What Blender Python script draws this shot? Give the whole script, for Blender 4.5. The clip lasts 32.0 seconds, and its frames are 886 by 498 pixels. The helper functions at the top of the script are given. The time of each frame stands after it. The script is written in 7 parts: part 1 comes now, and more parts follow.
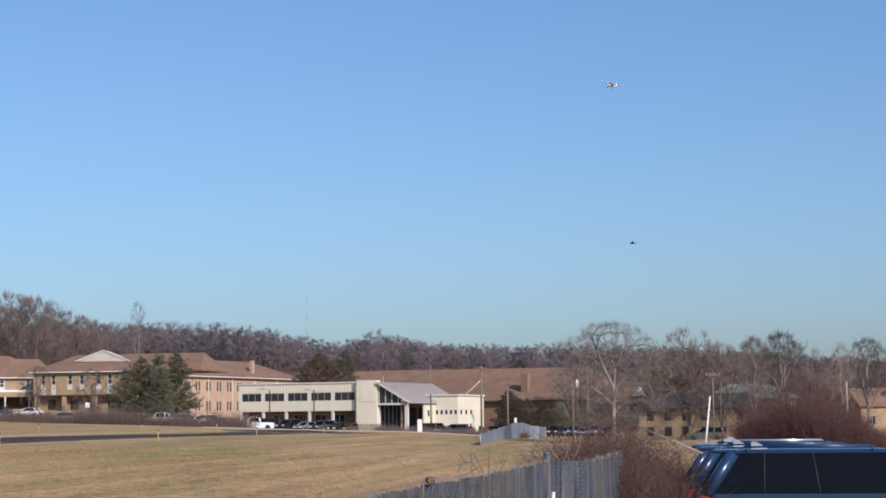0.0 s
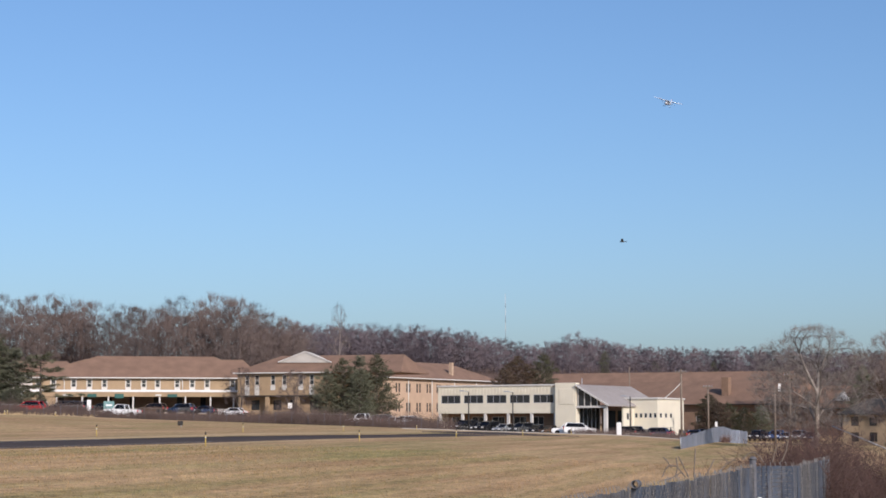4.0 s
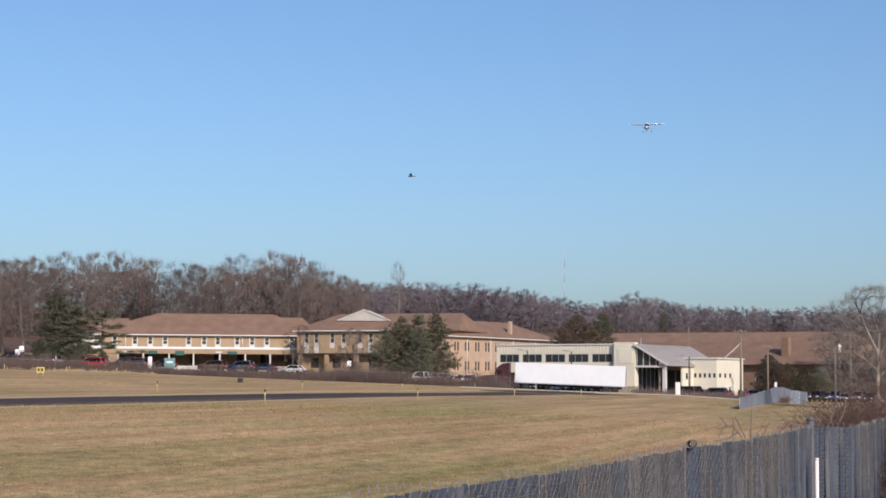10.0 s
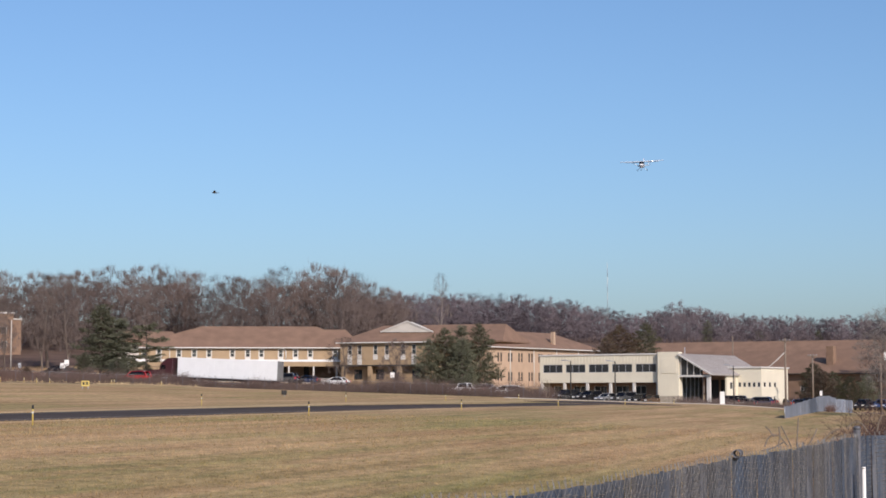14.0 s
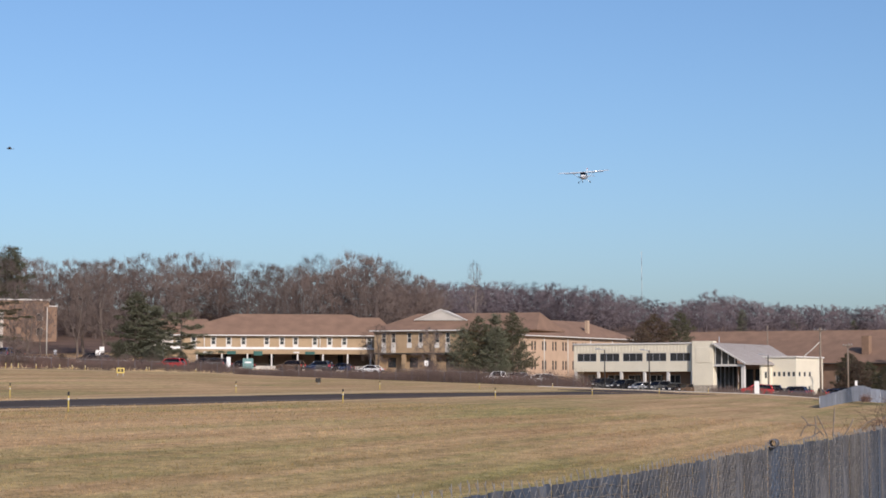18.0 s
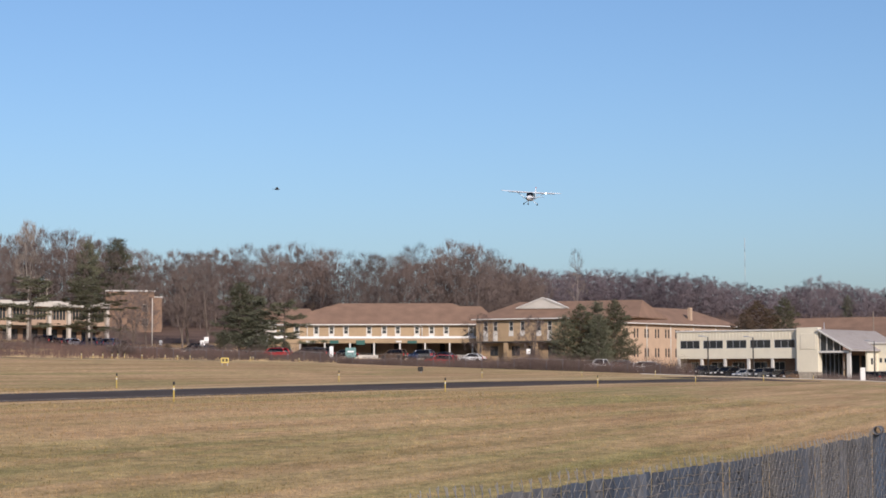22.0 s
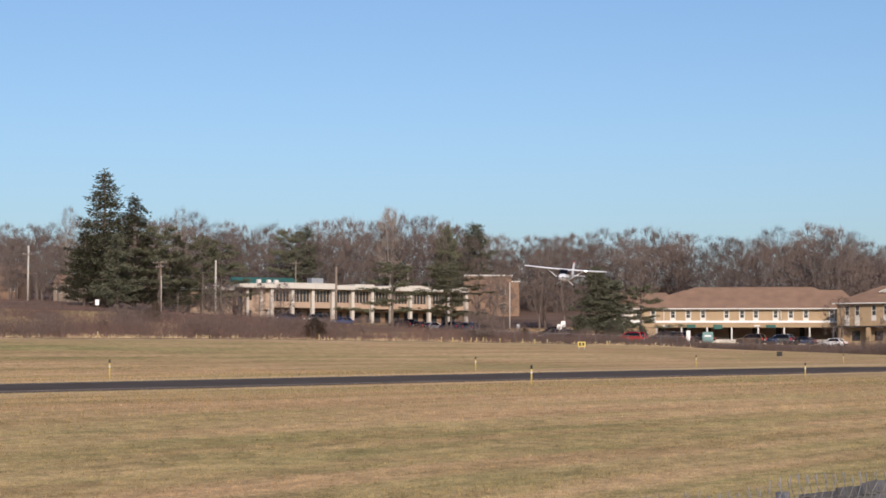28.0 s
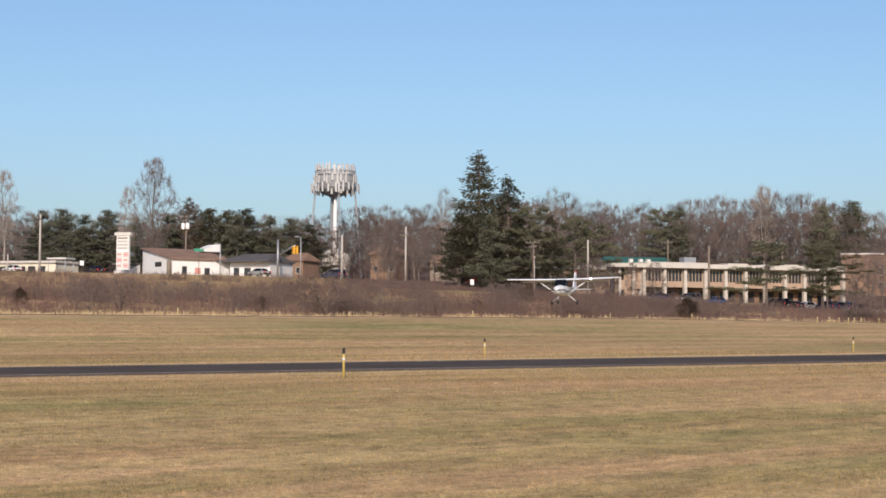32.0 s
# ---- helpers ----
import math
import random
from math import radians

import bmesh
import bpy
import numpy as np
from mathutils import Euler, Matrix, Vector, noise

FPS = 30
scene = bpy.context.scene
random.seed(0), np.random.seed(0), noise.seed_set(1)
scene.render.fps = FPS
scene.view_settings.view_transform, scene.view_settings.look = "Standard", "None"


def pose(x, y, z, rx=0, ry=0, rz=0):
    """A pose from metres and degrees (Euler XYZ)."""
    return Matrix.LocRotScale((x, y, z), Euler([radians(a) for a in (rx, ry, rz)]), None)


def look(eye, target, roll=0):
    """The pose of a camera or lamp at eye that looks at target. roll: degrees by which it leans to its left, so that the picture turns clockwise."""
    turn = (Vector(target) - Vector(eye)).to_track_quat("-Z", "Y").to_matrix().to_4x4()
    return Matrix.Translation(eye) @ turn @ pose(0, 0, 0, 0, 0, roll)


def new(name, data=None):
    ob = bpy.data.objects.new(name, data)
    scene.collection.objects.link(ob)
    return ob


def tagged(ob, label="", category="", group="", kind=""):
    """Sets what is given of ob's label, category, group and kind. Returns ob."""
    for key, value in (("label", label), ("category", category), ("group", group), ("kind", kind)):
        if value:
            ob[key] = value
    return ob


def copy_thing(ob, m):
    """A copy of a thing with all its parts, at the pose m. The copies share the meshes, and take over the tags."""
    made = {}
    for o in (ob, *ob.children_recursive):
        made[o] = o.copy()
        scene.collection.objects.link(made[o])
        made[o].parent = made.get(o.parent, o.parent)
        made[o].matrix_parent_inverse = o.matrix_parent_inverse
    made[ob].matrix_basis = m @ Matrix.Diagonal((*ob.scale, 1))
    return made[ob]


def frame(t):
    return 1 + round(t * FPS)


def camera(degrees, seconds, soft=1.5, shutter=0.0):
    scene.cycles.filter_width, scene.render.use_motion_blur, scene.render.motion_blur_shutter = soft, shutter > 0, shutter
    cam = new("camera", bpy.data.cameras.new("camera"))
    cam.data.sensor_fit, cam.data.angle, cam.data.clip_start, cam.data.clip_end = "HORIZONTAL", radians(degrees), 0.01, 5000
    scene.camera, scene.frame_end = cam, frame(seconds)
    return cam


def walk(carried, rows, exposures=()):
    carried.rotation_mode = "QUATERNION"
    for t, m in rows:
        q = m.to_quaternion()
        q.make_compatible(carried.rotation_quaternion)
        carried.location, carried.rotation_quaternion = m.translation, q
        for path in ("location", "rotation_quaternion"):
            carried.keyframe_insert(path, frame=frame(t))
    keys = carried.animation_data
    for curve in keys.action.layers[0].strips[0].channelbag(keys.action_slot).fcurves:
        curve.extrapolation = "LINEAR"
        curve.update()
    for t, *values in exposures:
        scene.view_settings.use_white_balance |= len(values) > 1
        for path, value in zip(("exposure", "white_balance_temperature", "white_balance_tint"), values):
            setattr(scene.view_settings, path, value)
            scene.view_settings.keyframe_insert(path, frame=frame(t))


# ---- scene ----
cam = camera(27.0, 32.0, soft=1.7)
EYE = 1.2
# seconds, sideways sway, heading, tilt, lean of a camera held at one spot
ROWS = [
    (0, 0.033, 7.2, 5.379, 0.559),
    (0.5, 0.029, 7.741, 5.257, 0.606),
    (1, 0.019, 8.445, 5.233, 0.529),
    (1.5, 0.008, 9.177, 5.299, 0.247),
    (2, -0.006, 10.024, 5.453, 0.078),
    (2.5, -0.017, 10.931, 5.407, 0.182),
    (3, -0.025, 11.854, 5.522, 0.141),
    (3.5, -0.028, 12.685, 5.595, 0.14),
    (4, -0.021, 13.33, 5.485, 0.04),
    (4.5, -0.012, 13.921, 5.281, 0.155),
    (6.5, -0, 14.69, 4.771, 0.198),
    (7, 0.005, 14.664, 4.614, 0.13),
    (7.5, 0.006, 14.591, 4.561, 0.123),
    (8, 0.01, 14.743, 4.39, 0.038),
    (8.5, 0.009, 14.855, 4.193, -0.283),
    (9, 0.008, 14.983, 4.288, -0.221),
    (9.5, 0.002, 15.01, 4.23, -0.305),
    (10, 0.003, 15.145, 4.203, -0.312),
    (10.5, 0.006, 15.215, 4.122, -0.313),
    (11, 0.004, 15.306, 4.162, -0.249),
    (11.5, 0.005, 15.523, 4.32, -0.367),
    (12, 0.005, 15.785, 4.455, -0.357),
    (12.5, 0.005, 16.043, 4.402, -0.366),
    (13, 0.004, 16.251, 4.396, -0.471),
    (13.5, 0.001, 16.386, 4.521, -0.246),
    (14, -0.004, 16.49, 4.542, 0.057),
    (14.5, -0.002, 16.569, 4.417, 0.403),
    (16.5, 0.003, 16.911, 3.981, 0.31),
    (17, 0, 17.06, 4.012, 0.145),
    (17.5, -0.012, 17.295, 4.11, -0.073),
    (18, -0.018, 17.533, 4.179, -0.163),
    (18.5, -0.013, 17.764, 4.171, -0.268),
    (19, -0.014, 18.042, 4.157, -0.128),
    (19.5, -0.008, 18.272, 4.161, -0.09),
    (20, -0.009, 18.494, 4.287, -0.029),
    (20.5, 0.001, 18.767, 4.306, 0.05),
    (21, -0.005, 19.153, 4.176, 0.125),
    (21.5, -0.015, 19.865, 3.935, -0.131),
    (22, 0, 20.702, 3.819, 0.131),
    (22.5, 0, 21.559, 3.812, 0.098),
    (23, 0, 22.458, 3.76, 0.089),
    (23.5, 0, 23.179, 3.739, 0.087),
    (24, 0, 24.038, 3.876, 0.079),
    (24.5, 0, 24.862, 4.116, -0.055),
    (26.5, 0, 28.365, 3.892, -0.149),
    (27, 0, 29.419, 3.629, -0.2),
    (27.5, 0, 30.541, 3.513, -0.137),
    (28, 0, 31.72, 3.325, -0.151),
    (28.5, 0, 33.021, 3.163, -0.081),
    (29, 0, 34.314, 3.223, -0.059),
    (29.5, 0, 35.606, 3.186, 0.088),
    (30, 0, 36.666, 3.088, -0.082),
    (30.5, 0, 37.898, 3.004, -0.088),
    (30.9, 0, 39.265, 2.885, -0.139),
    (31, 0, 39.372, 2.82, -0.192),
    (31.5, 0, 40.855, 2.698, -0.378),
    (32, 0, 43.232, 2.636, -0.378),
]
walk(cam, [(t, pose(x, 0, EYE, 90 + tilt, lean, head)) for t, x, head, tilt, lean in ROWS], [(0, 0.32, 5720, 11), (9, 0.32, 5840, 11), (23, 0.33, 6000, 11), (32, 0.38, 6300, 11)])

# ---- light ----
SUN_BEARING, SUN_HEIGHT = 138.0, 29.0
world = bpy.data.worlds.new("world")
scene.world = world
world.use_nodes = True
wn = world.node_tree
sky = wn.nodes.new("ShaderNodeTexSky")
sky.sky_type, sky.sun_disc = "NISHITA", False
sky.sun_elevation, sky.sun_rotation = radians(SUN_HEIGHT), radians(SUN_BEARING)
sky.altitude, sky.air_density, sky.dust_density, sky.ozone_density = 50.0, 0.97, 1.6, 4.0
wn.links.new(sky.outputs[0], wn.nodes["Background"].inputs[0])
wn.nodes["Background"].inputs[1].default_value = 0.096
sun = new("sun", bpy.data.lights.new("sun", "SUN"))
sun.data.energy, sun.data.angle, sun.data.color = 3.7, radians(0.6), (1.0, 0.83, 0.68)
sb, sh = radians(SUN_BEARING), radians(SUN_HEIGHT)
sun.matrix_world = look((80 * math.sin(sb), 80 * math.cos(sb), 60), (80 * math.sin(sb) - math.sin(sb) * math.cos(sh), 80 * math.cos(sb) - math.cos(sb) * math.cos(sh), 60 - math.sin(sh)))


# ---- materials ----
def material(name, color, rough=0.8, metal=0.0, vary=0.25, scale=3.0, fine=40.0, bump=0.15, tone=None, each=0.0, spec=0.35):
    """A surface with blotches, grain and relief; tone is its second colour, each the change from piece to piece."""
    m = bpy.data.materials.new(name)
    m.use_nodes = True
    t = m.node_tree
    b = t.nodes["Principled BSDF"]
    b.inputs["Roughness"].default_value, b.inputs["Metallic"].default_value = rough, metal
    b.inputs["Specular IOR Level"].default_value = spec
    co = t.nodes.new("ShaderNodeTexCoord")
    outs = []
    for s in (scale, fine):
        n = t.nodes.new("ShaderNodeTexNoise")
        n.inputs["Scale"].default_value, n.inputs["Detail"].default_value = s, 4.0
        t.links.new(co.outputs["Object"], n.inputs["Vector"])
        outs.append(n.outputs["Fac"])
    mx = t.nodes.new("ShaderNodeMix")
    mx.inputs[0].default_value = 0.4
    t.links.new(outs[0], mx.inputs[2])
    t.links.new(outs[1], mx.inputs[3])
    rp = t.nodes.new("ShaderNodeValToRGB")
    c2 = tone or tuple(c * (1 - vary) for c in color)
    c1 = tuple(min(1, c * (1 + vary * 0.6)) for c in color)
    rp.color_ramp.elements[0].position, rp.color_ramp.elements[0].color = 0.33, (*c2, 1)
    rp.color_ramp.elements[1].position, rp.color_ramp.elements[1].color = 0.66, (*c1, 1)
    t.links.new(mx.outputs[0], rp.inputs[0])
    col = rp.outputs[0]
    if each:
        oi, hs = t.nodes.new("ShaderNodeObjectInfo"), t.nodes.new("ShaderNodeHueSaturation")
        mr = t.nodes.new("ShaderNodeMapRange")
        mr.inputs[3].default_value, mr.inputs[4].default_value = 1 - each, 1 + each
        t.links.new(oi.outputs["Random"], mr.inputs[0])
        t.links.new(mr.outputs[0], hs.inputs["Value"])
        t.links.new(col, hs.inputs["Color"])
        col = hs.outputs[0]
    t.links.new(col, b.inputs["Base Color"])
    if bump:
        bp = t.nodes.new("ShaderNodeBump")
        bp.inputs["Strength"].default_value, bp.inputs["Distance"].default_value = bump, 0.02
        t.links.new(outs[1], bp.inputs["Height"])
        t.links.new(bp.outputs[0], b.inputs["Normal"])
    return m


def island_material(name, colors, rough=0.9, spec=0.1):
    """For twigs, needles and grass: each blade takes one of the colours."""
    m = bpy.data.materials.new(name)
    m.use_nodes = True
    t = m.node_tree
    b = t.nodes["Principled BSDF"]
    b.inputs["Roughness"].default_value, b.inputs["Specular IOR Level"].default_value = rough, spec
    g, rp = t.nodes.new("ShaderNodeNewGeometry"), t.nodes.new("ShaderNodeValToRGB")
    els = rp.color_ramp.elements
    while len(els) < len(colors):
        els.new(0.5)
    for i, c in enumerate(colors):
        els[i].position, els[i].color = i / (len(colors) - 1), (*c, 1)
    t.links.new(g.outputs["Random Per Island"], rp.inputs[0])
    t.links.new(rp.outputs[0], b.inputs["Base Color"])
    return m


def grass_material(name="mown winter grass", blades=False):
    """Straw, thatch and green in swaths along the runway; blades vary from one to the next."""
    m = bpy.data.materials.new(name)
    m.use_nodes = True
    t = m.node_tree
    b = t.nodes["Principled BSDF"]
    b.inputs["Roughness"].default_value, b.inputs["Specular IOR Level"].default_value = 0.95, 0.1
    co = t.nodes.new("ShaderNodeTexCoord")

    def noise_at(scale, sx, sy, detail=5.0, rough=0.55):
        mp, n = t.nodes.new("ShaderNodeMapping"), t.nodes.new("ShaderNodeTexNoise")
        mp.inputs["Scale"].default_value = (sx, sy, 0.2)
        mp.inputs["Rotation"].default_value = (0, 0, radians(2.0))
        n.inputs["Scale"].default_value, n.inputs["Detail"].default_value, n.inputs["Roughness"].default_value = scale, detail, rough
        t.links.new(co.outputs["Object"], mp.inputs[0])
        t.links.new(mp.outputs[0], n.inputs["Vector"])
        return n.outputs["Fac"]

    def ramp(fac, lo, hi, a, c):
        r = t.nodes.new("ShaderNodeValToRGB")
        r.color_ramp.elements[0].position, r.color_ramp.elements[0].color = lo, (*a, 1)
        r.color_ramp.elements[1].position, r.color_ramp.elements[1].color = hi, (*c, 1)
        t.links.new(fac, r.inputs[0])
        return r.outputs[0]

    def mix(a, c, fac, how="MIX"):
        x = t.nodes.new("ShaderNodeMix")
        x.data_type, x.blend_type = "RGBA", how
        t.links.new(a, x.inputs[6])
        t.links.new(c, x.inputs[7])
        if isinstance(fac, float):
            x.inputs[0].default_value = fac
        else:
            t.links.new(fac, x.inputs[0])
        return x.outputs[2]

    # broad drifts of straw and thatch, long mown swaths over them, green where the sward is damp
    drift = ramp(noise_at(0.09, 1.0, 0.35, 6.0), 0.36, 0.64, (0.340, 0.214, 0.111), (0.498, 0.336, 0.182))
    swath = ramp(noise_at(0.60, 1.0, 0.040, 6.0, 0.68), 0.42, 0.57, (0.300, 0.193, 0.098), (0.568, 0.383, 0.214))
    base = mix(drift, swath, 0.50)
    green = ramp(noise_at(0.9, 1.0, 0.20, 6.0, 0.65), 0.36, 0.64, (0.130, 0.150, 0.048), (0.360, 0.310, 0.128))
    damp = ramp(noise_at(0.085, 1.0, 0.22, 8.0, 0.70), 0.47, 0.60, (0, 0, 0), (0.85, 0.85, 0.85))
    streak = ramp(noise_at(0.42, 1.0, 0.055, 6.0, 0.7), 0.47, 0.58, (0, 0, 0), (0.70, 0.70, 0.70))
    base = mix(base, green, mix(damp, streak, 0.48))
    tuft = ramp(noise_at(3.2, 1.0, 0.45, 5.0, 0.7), 0.36, 0.62, (0.58, 0.59, 0.58), (1.25, 1.24, 1.22))
    col = mix(base, tuft, 0.75, "MULTIPLY")
    grain = ramp(noise_at(16.0, 1.0, 0.7, 3.0, 0.7), 0.34, 0.64, (0.62, 0.63, 0.62), (1.30, 1.30, 1.28))
    col = mix(col, grain, 0.80, "MULTIPLY")
    # dry pale verges along the taxiway
    sep, wob, add = t.nodes.new("ShaderNodeSeparateXYZ"), noise_at(0.6, 1.0, 0.4, 4.0), t.nodes.new("ShaderNodeMath")
    t.links.new(co.outputs["Object"], sep.inputs[0])
    add.operation = "MULTIPLY_ADD"
    add.inputs[1].default_value = 2.6
    t.links.new(wob, add.inputs[0])
    t.links.new(sep.outputs["X"], add.inputs[2])
    for mid, half in ((-48.8, 1.7), (-37.9, 0.7), (-92.0, 1.6)):
        dist, near = t.nodes.new("ShaderNodeMath"), t.nodes.new("ShaderNodeMapRange")
        dist.operation, near.interpolation_type = "SUBTRACT", "SMOOTHSTEP"
        dist.inputs[1].default_value = mid
        ab = t.nodes.new("ShaderNodeMath")
        ab.operation = "ABSOLUTE"
        t.links.new(add.outputs[0], dist.inputs[0])
        t.links.new(dist.outputs[0], ab.inputs[0])
        near.inputs[1].default_value, near.inputs[2].default_value = half * 0.4, half * 1.3
        near.inputs[3].default_value, near.inputs[4].default_value = 0.7, 0.0
        t.links.new(ab.outputs[0], near.inputs[0])
        pale = ramp(noise_at(4.0, 1.0, 0.4, 4.0), 0.35, 0.65, (0.42, 0.300, 0.170), (0.60, 0.435, 0.255))
        col = mix(col, pale, near.outputs[0])
    if blades:
        g = t.nodes.new("ShaderNodeNewGeometry")
        each = ramp(g.outputs["Random Per Island"], 0.0, 1.0, (0.44, 0.46, 0.44), (0.78, 0.78, 0.78))
        col = mix(col, each, 1.0, "MULTIPLY")
    t.links.new(col, b.inputs["Base Color"])
    if not blades:
        bp = t.nodes.new("ShaderNodeBump")
        bp.inputs["Strength"].default_value, bp.inputs["Distance"].default_value = 0.6, 0.06
        t.links.new(noise_at(9.0, 1.0, 1.0), bp.inputs["Height"])
        t.links.new(bp.outputs[0], b.inputs["Normal"])
    return m


def glass_material(name, tint, rough=0.05, spec=0.6):
    m = bpy.data.materials.new(name)
    m.use_nodes = True
    b = m.node_tree.nodes["Principled BSDF"]
    b.inputs["Base Color"].default_value = (*tint, 1)
    b.inputs["Roughness"].default_value, b.inputs["Specular IOR Level"].default_value = rough, spec
    return m


M_GRASS = grass_material()
M_ASPHALT = material("asphalt", (0.080, 0.066, 0.060), 1.0, scale=0.4, fine=12, vary=0.3, spec=0.03)
M_KERB = material("weathered kerb stone", (0.36, 0.32, 0.27), 0.9, scale=1, fine=14, vary=0.2)
M_ROAD = material("road asphalt", (0.12, 0.115, 0.11), 0.9, scale=0.3, fine=9, vary=0.25)
M_LINE = material("worn road paint", (0.62, 0.62, 0.58), 0.7, scale=2, fine=30, vary=0.35)
M_FADED_LINE = material("faded taxiway line", (0.20, 0.19, 0.175), 0.9, scale=1, fine=20, vary=0.5)
M_LITTER = material("leaf litter", (0.135, 0.092, 0.072), 0.95, scale=0.15, fine=2.5, vary=0.35, spec=0.05)
M_CREAM = material("cream painted panel", (0.68, 0.63, 0.50), 0.6, scale=0.5, fine=6, vary=0.08)
M_WHITE = material("white paint", (0.72, 0.71, 0.69), 0.5, scale=1, fine=12, vary=0.08)
M_TRIM = material("white trim", (0.57, 0.55, 0.51), 0.6, scale=1, fine=12, vary=0.1)
M_TAN = material("tan brick", (0.34, 0.248, 0.152), 0.9, scale=0.6, fine=14, vary=0.16, bump=0.3)
M_TAN_PINK = material("buff brick", (0.43, 0.315, 0.222), 0.9, scale=0.6, fine=14, vary=0.12, bump=0.3)
M_BROWN_BRICK = material("brown brick", (0.235, 0.152, 0.102), 0.9, scale=0.8, fine=14, vary=0.2, bump=0.3)
M_ROOF = material("brown shingle", (0.215, 0.135, 0.092), 0.95, scale=0.5, fine=8, vary=0.22, bump=0.4)
M_ROOF_GREY = material("grey metal roof", (0.33, 0.30, 0.28), 0.65, 0.0, scale=0.7, fine=5, vary=0.12)
M_ROOF_LIGHT = material("pale roof membrane", (0.50, 0.47, 0.42), 0.8, scale=0.6, fine=7, vary=0.12)
M_ROOF_RUST = material("weathered rust brown roof", (0.23, 0.145, 0.105), 0.9, scale=0.6, fine=7, vary=0.3)
M_SLATE_ROOF = material("dark grey shingle", (0.085, 0.080, 0.082), 0.9, scale=0.6, fine=8, vary=0.25)
M_GREEN_ROOF = material("dark green metal roof", (0.03, 0.10, 0.085), 0.5, scale=0.6, fine=7, vary=0.2)
M_GREY = material("grey painted metal", (0.35, 0.36, 0.38), 0.5, 0.3, scale=1, fine=15, vary=0.15)
M_STEEL = material("galvanised steel", (0.42, 0.43, 0.44), 0.45, 0.7, scale=2, fine=30, vary=0.2)
M_COLUMN = material("weathered off-white column paint", (0.50, 0.455, 0.40), 0.7, scale=1, fine=12, vary=0.14)
M_SPANDREL = material("pinkish buff spandrel", (0.36, 0.265, 0.195), 0.9, scale=0.6, fine=12, vary=0.12, bump=0.2)
# dark parts' colour; on soffits and lobby it stands in for shade
M_DARK = material("dark parts and recess shade", (0.035, 0.032, 0.03), 0.9, scale=1, fine=9, vary=0.3)
M_STONE = material("rough stone base", (0.36, 0.32, 0.26), 0.95, scale=2.5, fine=12, vary=0.35, bump=0.5)
M_CONCRETE = material("pale concrete", (0.50, 0.47, 0.42), 0.9, scale=1, fine=14, vary=0.15)
M_WOOD = material("weathered pole wood", (0.20, 0.16, 0.125), 0.95, scale=2, fine=20, vary=0.3)
M_WOOD_PALE = material("pale weathered pole wood", (0.42, 0.39, 0.35), 0.9, scale=2, fine=20, vary=0.2)
M_BARK = material("grey brown bark", (0.155, 0.125, 0.105), 0.95, scale=2, fine=14, vary=0.3)
M_TWIG = island_material("winter twigs", [(0.092, 0.070, 0.062), (0.124, 0.097, 0.086), (0.170, 0.138, 0.123), (0.104, 0.079, 0.070)])
M_TWIG_GREY = island_material("grey ash twigs", [(0.118, 0.104, 0.092), (0.155, 0.138, 0.123), (0.205, 0.186, 0.167), (0.130, 0.112, 0.098)])
# far twigs paler and mauver: distance haze put into their colour
M_TWIG_HAZED = island_material("far twigs with haze tint", [(0.106, 0.086, 0.094), (0.130, 0.107, 0.116), (0.160, 0.135, 0.143), (0.112, 0.090, 0.099)])
M_TWIG_PALE = island_material("pale winter twigs", [(0.20, 0.165, 0.135), (0.27, 0.225, 0.19), (0.16, 0.125, 0.10)])
M_BRUSH = island_material("russet brush", [(0.100, 0.060, 0.052), (0.128, 0.080, 0.067), (0.165, 0.110, 0.090), (0.096, 0.062, 0.056)])
M_NEEDLE = island_material("dark needles", [(0.068, 0.073, 0.050), (0.093, 0.099, 0.066), (0.125, 0.128, 0.083), (0.096, 0.088, 0.063)])
M_NEEDLE_GREY = island_material("grey green needles", [(0.078, 0.082, 0.054), (0.108, 0.112, 0.072), (0.138, 0.141, 0.088), (0.106, 0.098, 0.066)])
M_CEDAR = island_material("rusty juniper", [(0.075, 0.050, 0.036), (0.10, 0.066, 0.048), (0.07, 0.068, 0.040)])
M_REED = island_material("dry tall grass", [(0.50, 0.38, 0.21), (0.60, 0.48, 0.29), (0.38, 0.27, 0.14)])
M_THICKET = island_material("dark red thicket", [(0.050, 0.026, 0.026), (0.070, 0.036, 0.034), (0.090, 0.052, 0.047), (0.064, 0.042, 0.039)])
M_BRAMBLE = island_material("bramble canes", [(0.046, 0.029, 0.027), (0.064, 0.041, 0.036), (0.088, 0.060, 0.050), (0.072, 0.037, 0.032)])
M_DUSK_BUSH = island_material("dark brown bush twigs", [(0.072, 0.050, 0.046), (0.095, 0.067, 0.060), (0.125, 0.092, 0.080), (0.080, 0.064, 0.054)])
M_HEDGE = island_material("grey brown hedge", [(0.088, 0.066, 0.059), (0.120, 0.092, 0.081), (0.150, 0.118, 0.103), (0.100, 0.070, 0.062)])
M_YELLOW = material("yellow marker plastic", (0.56, 0.43, 0.12), 0.6, scale=3, fine=30, vary=0.15)
M_BLACK = material("black rubber", (0.02, 0.02, 0.021), 0.7, scale=5, fine=30, vary=0.3)
M_RED = material("red paint", (0.50, 0.02, 0.025), 0.4, scale=2, fine=20, vary=0.12)
M_GLASS = glass_material("dark window glass", (0.03, 0.035, 0.04))
M_CARGLASS = glass_material("car glass", (0.005, 0.006, 0.009), 0.04, 0.16)
M_AMBER = material("signal yellow", (0.75, 0.38, 0.03), 0.5, scale=3, fine=30, vary=0.1)
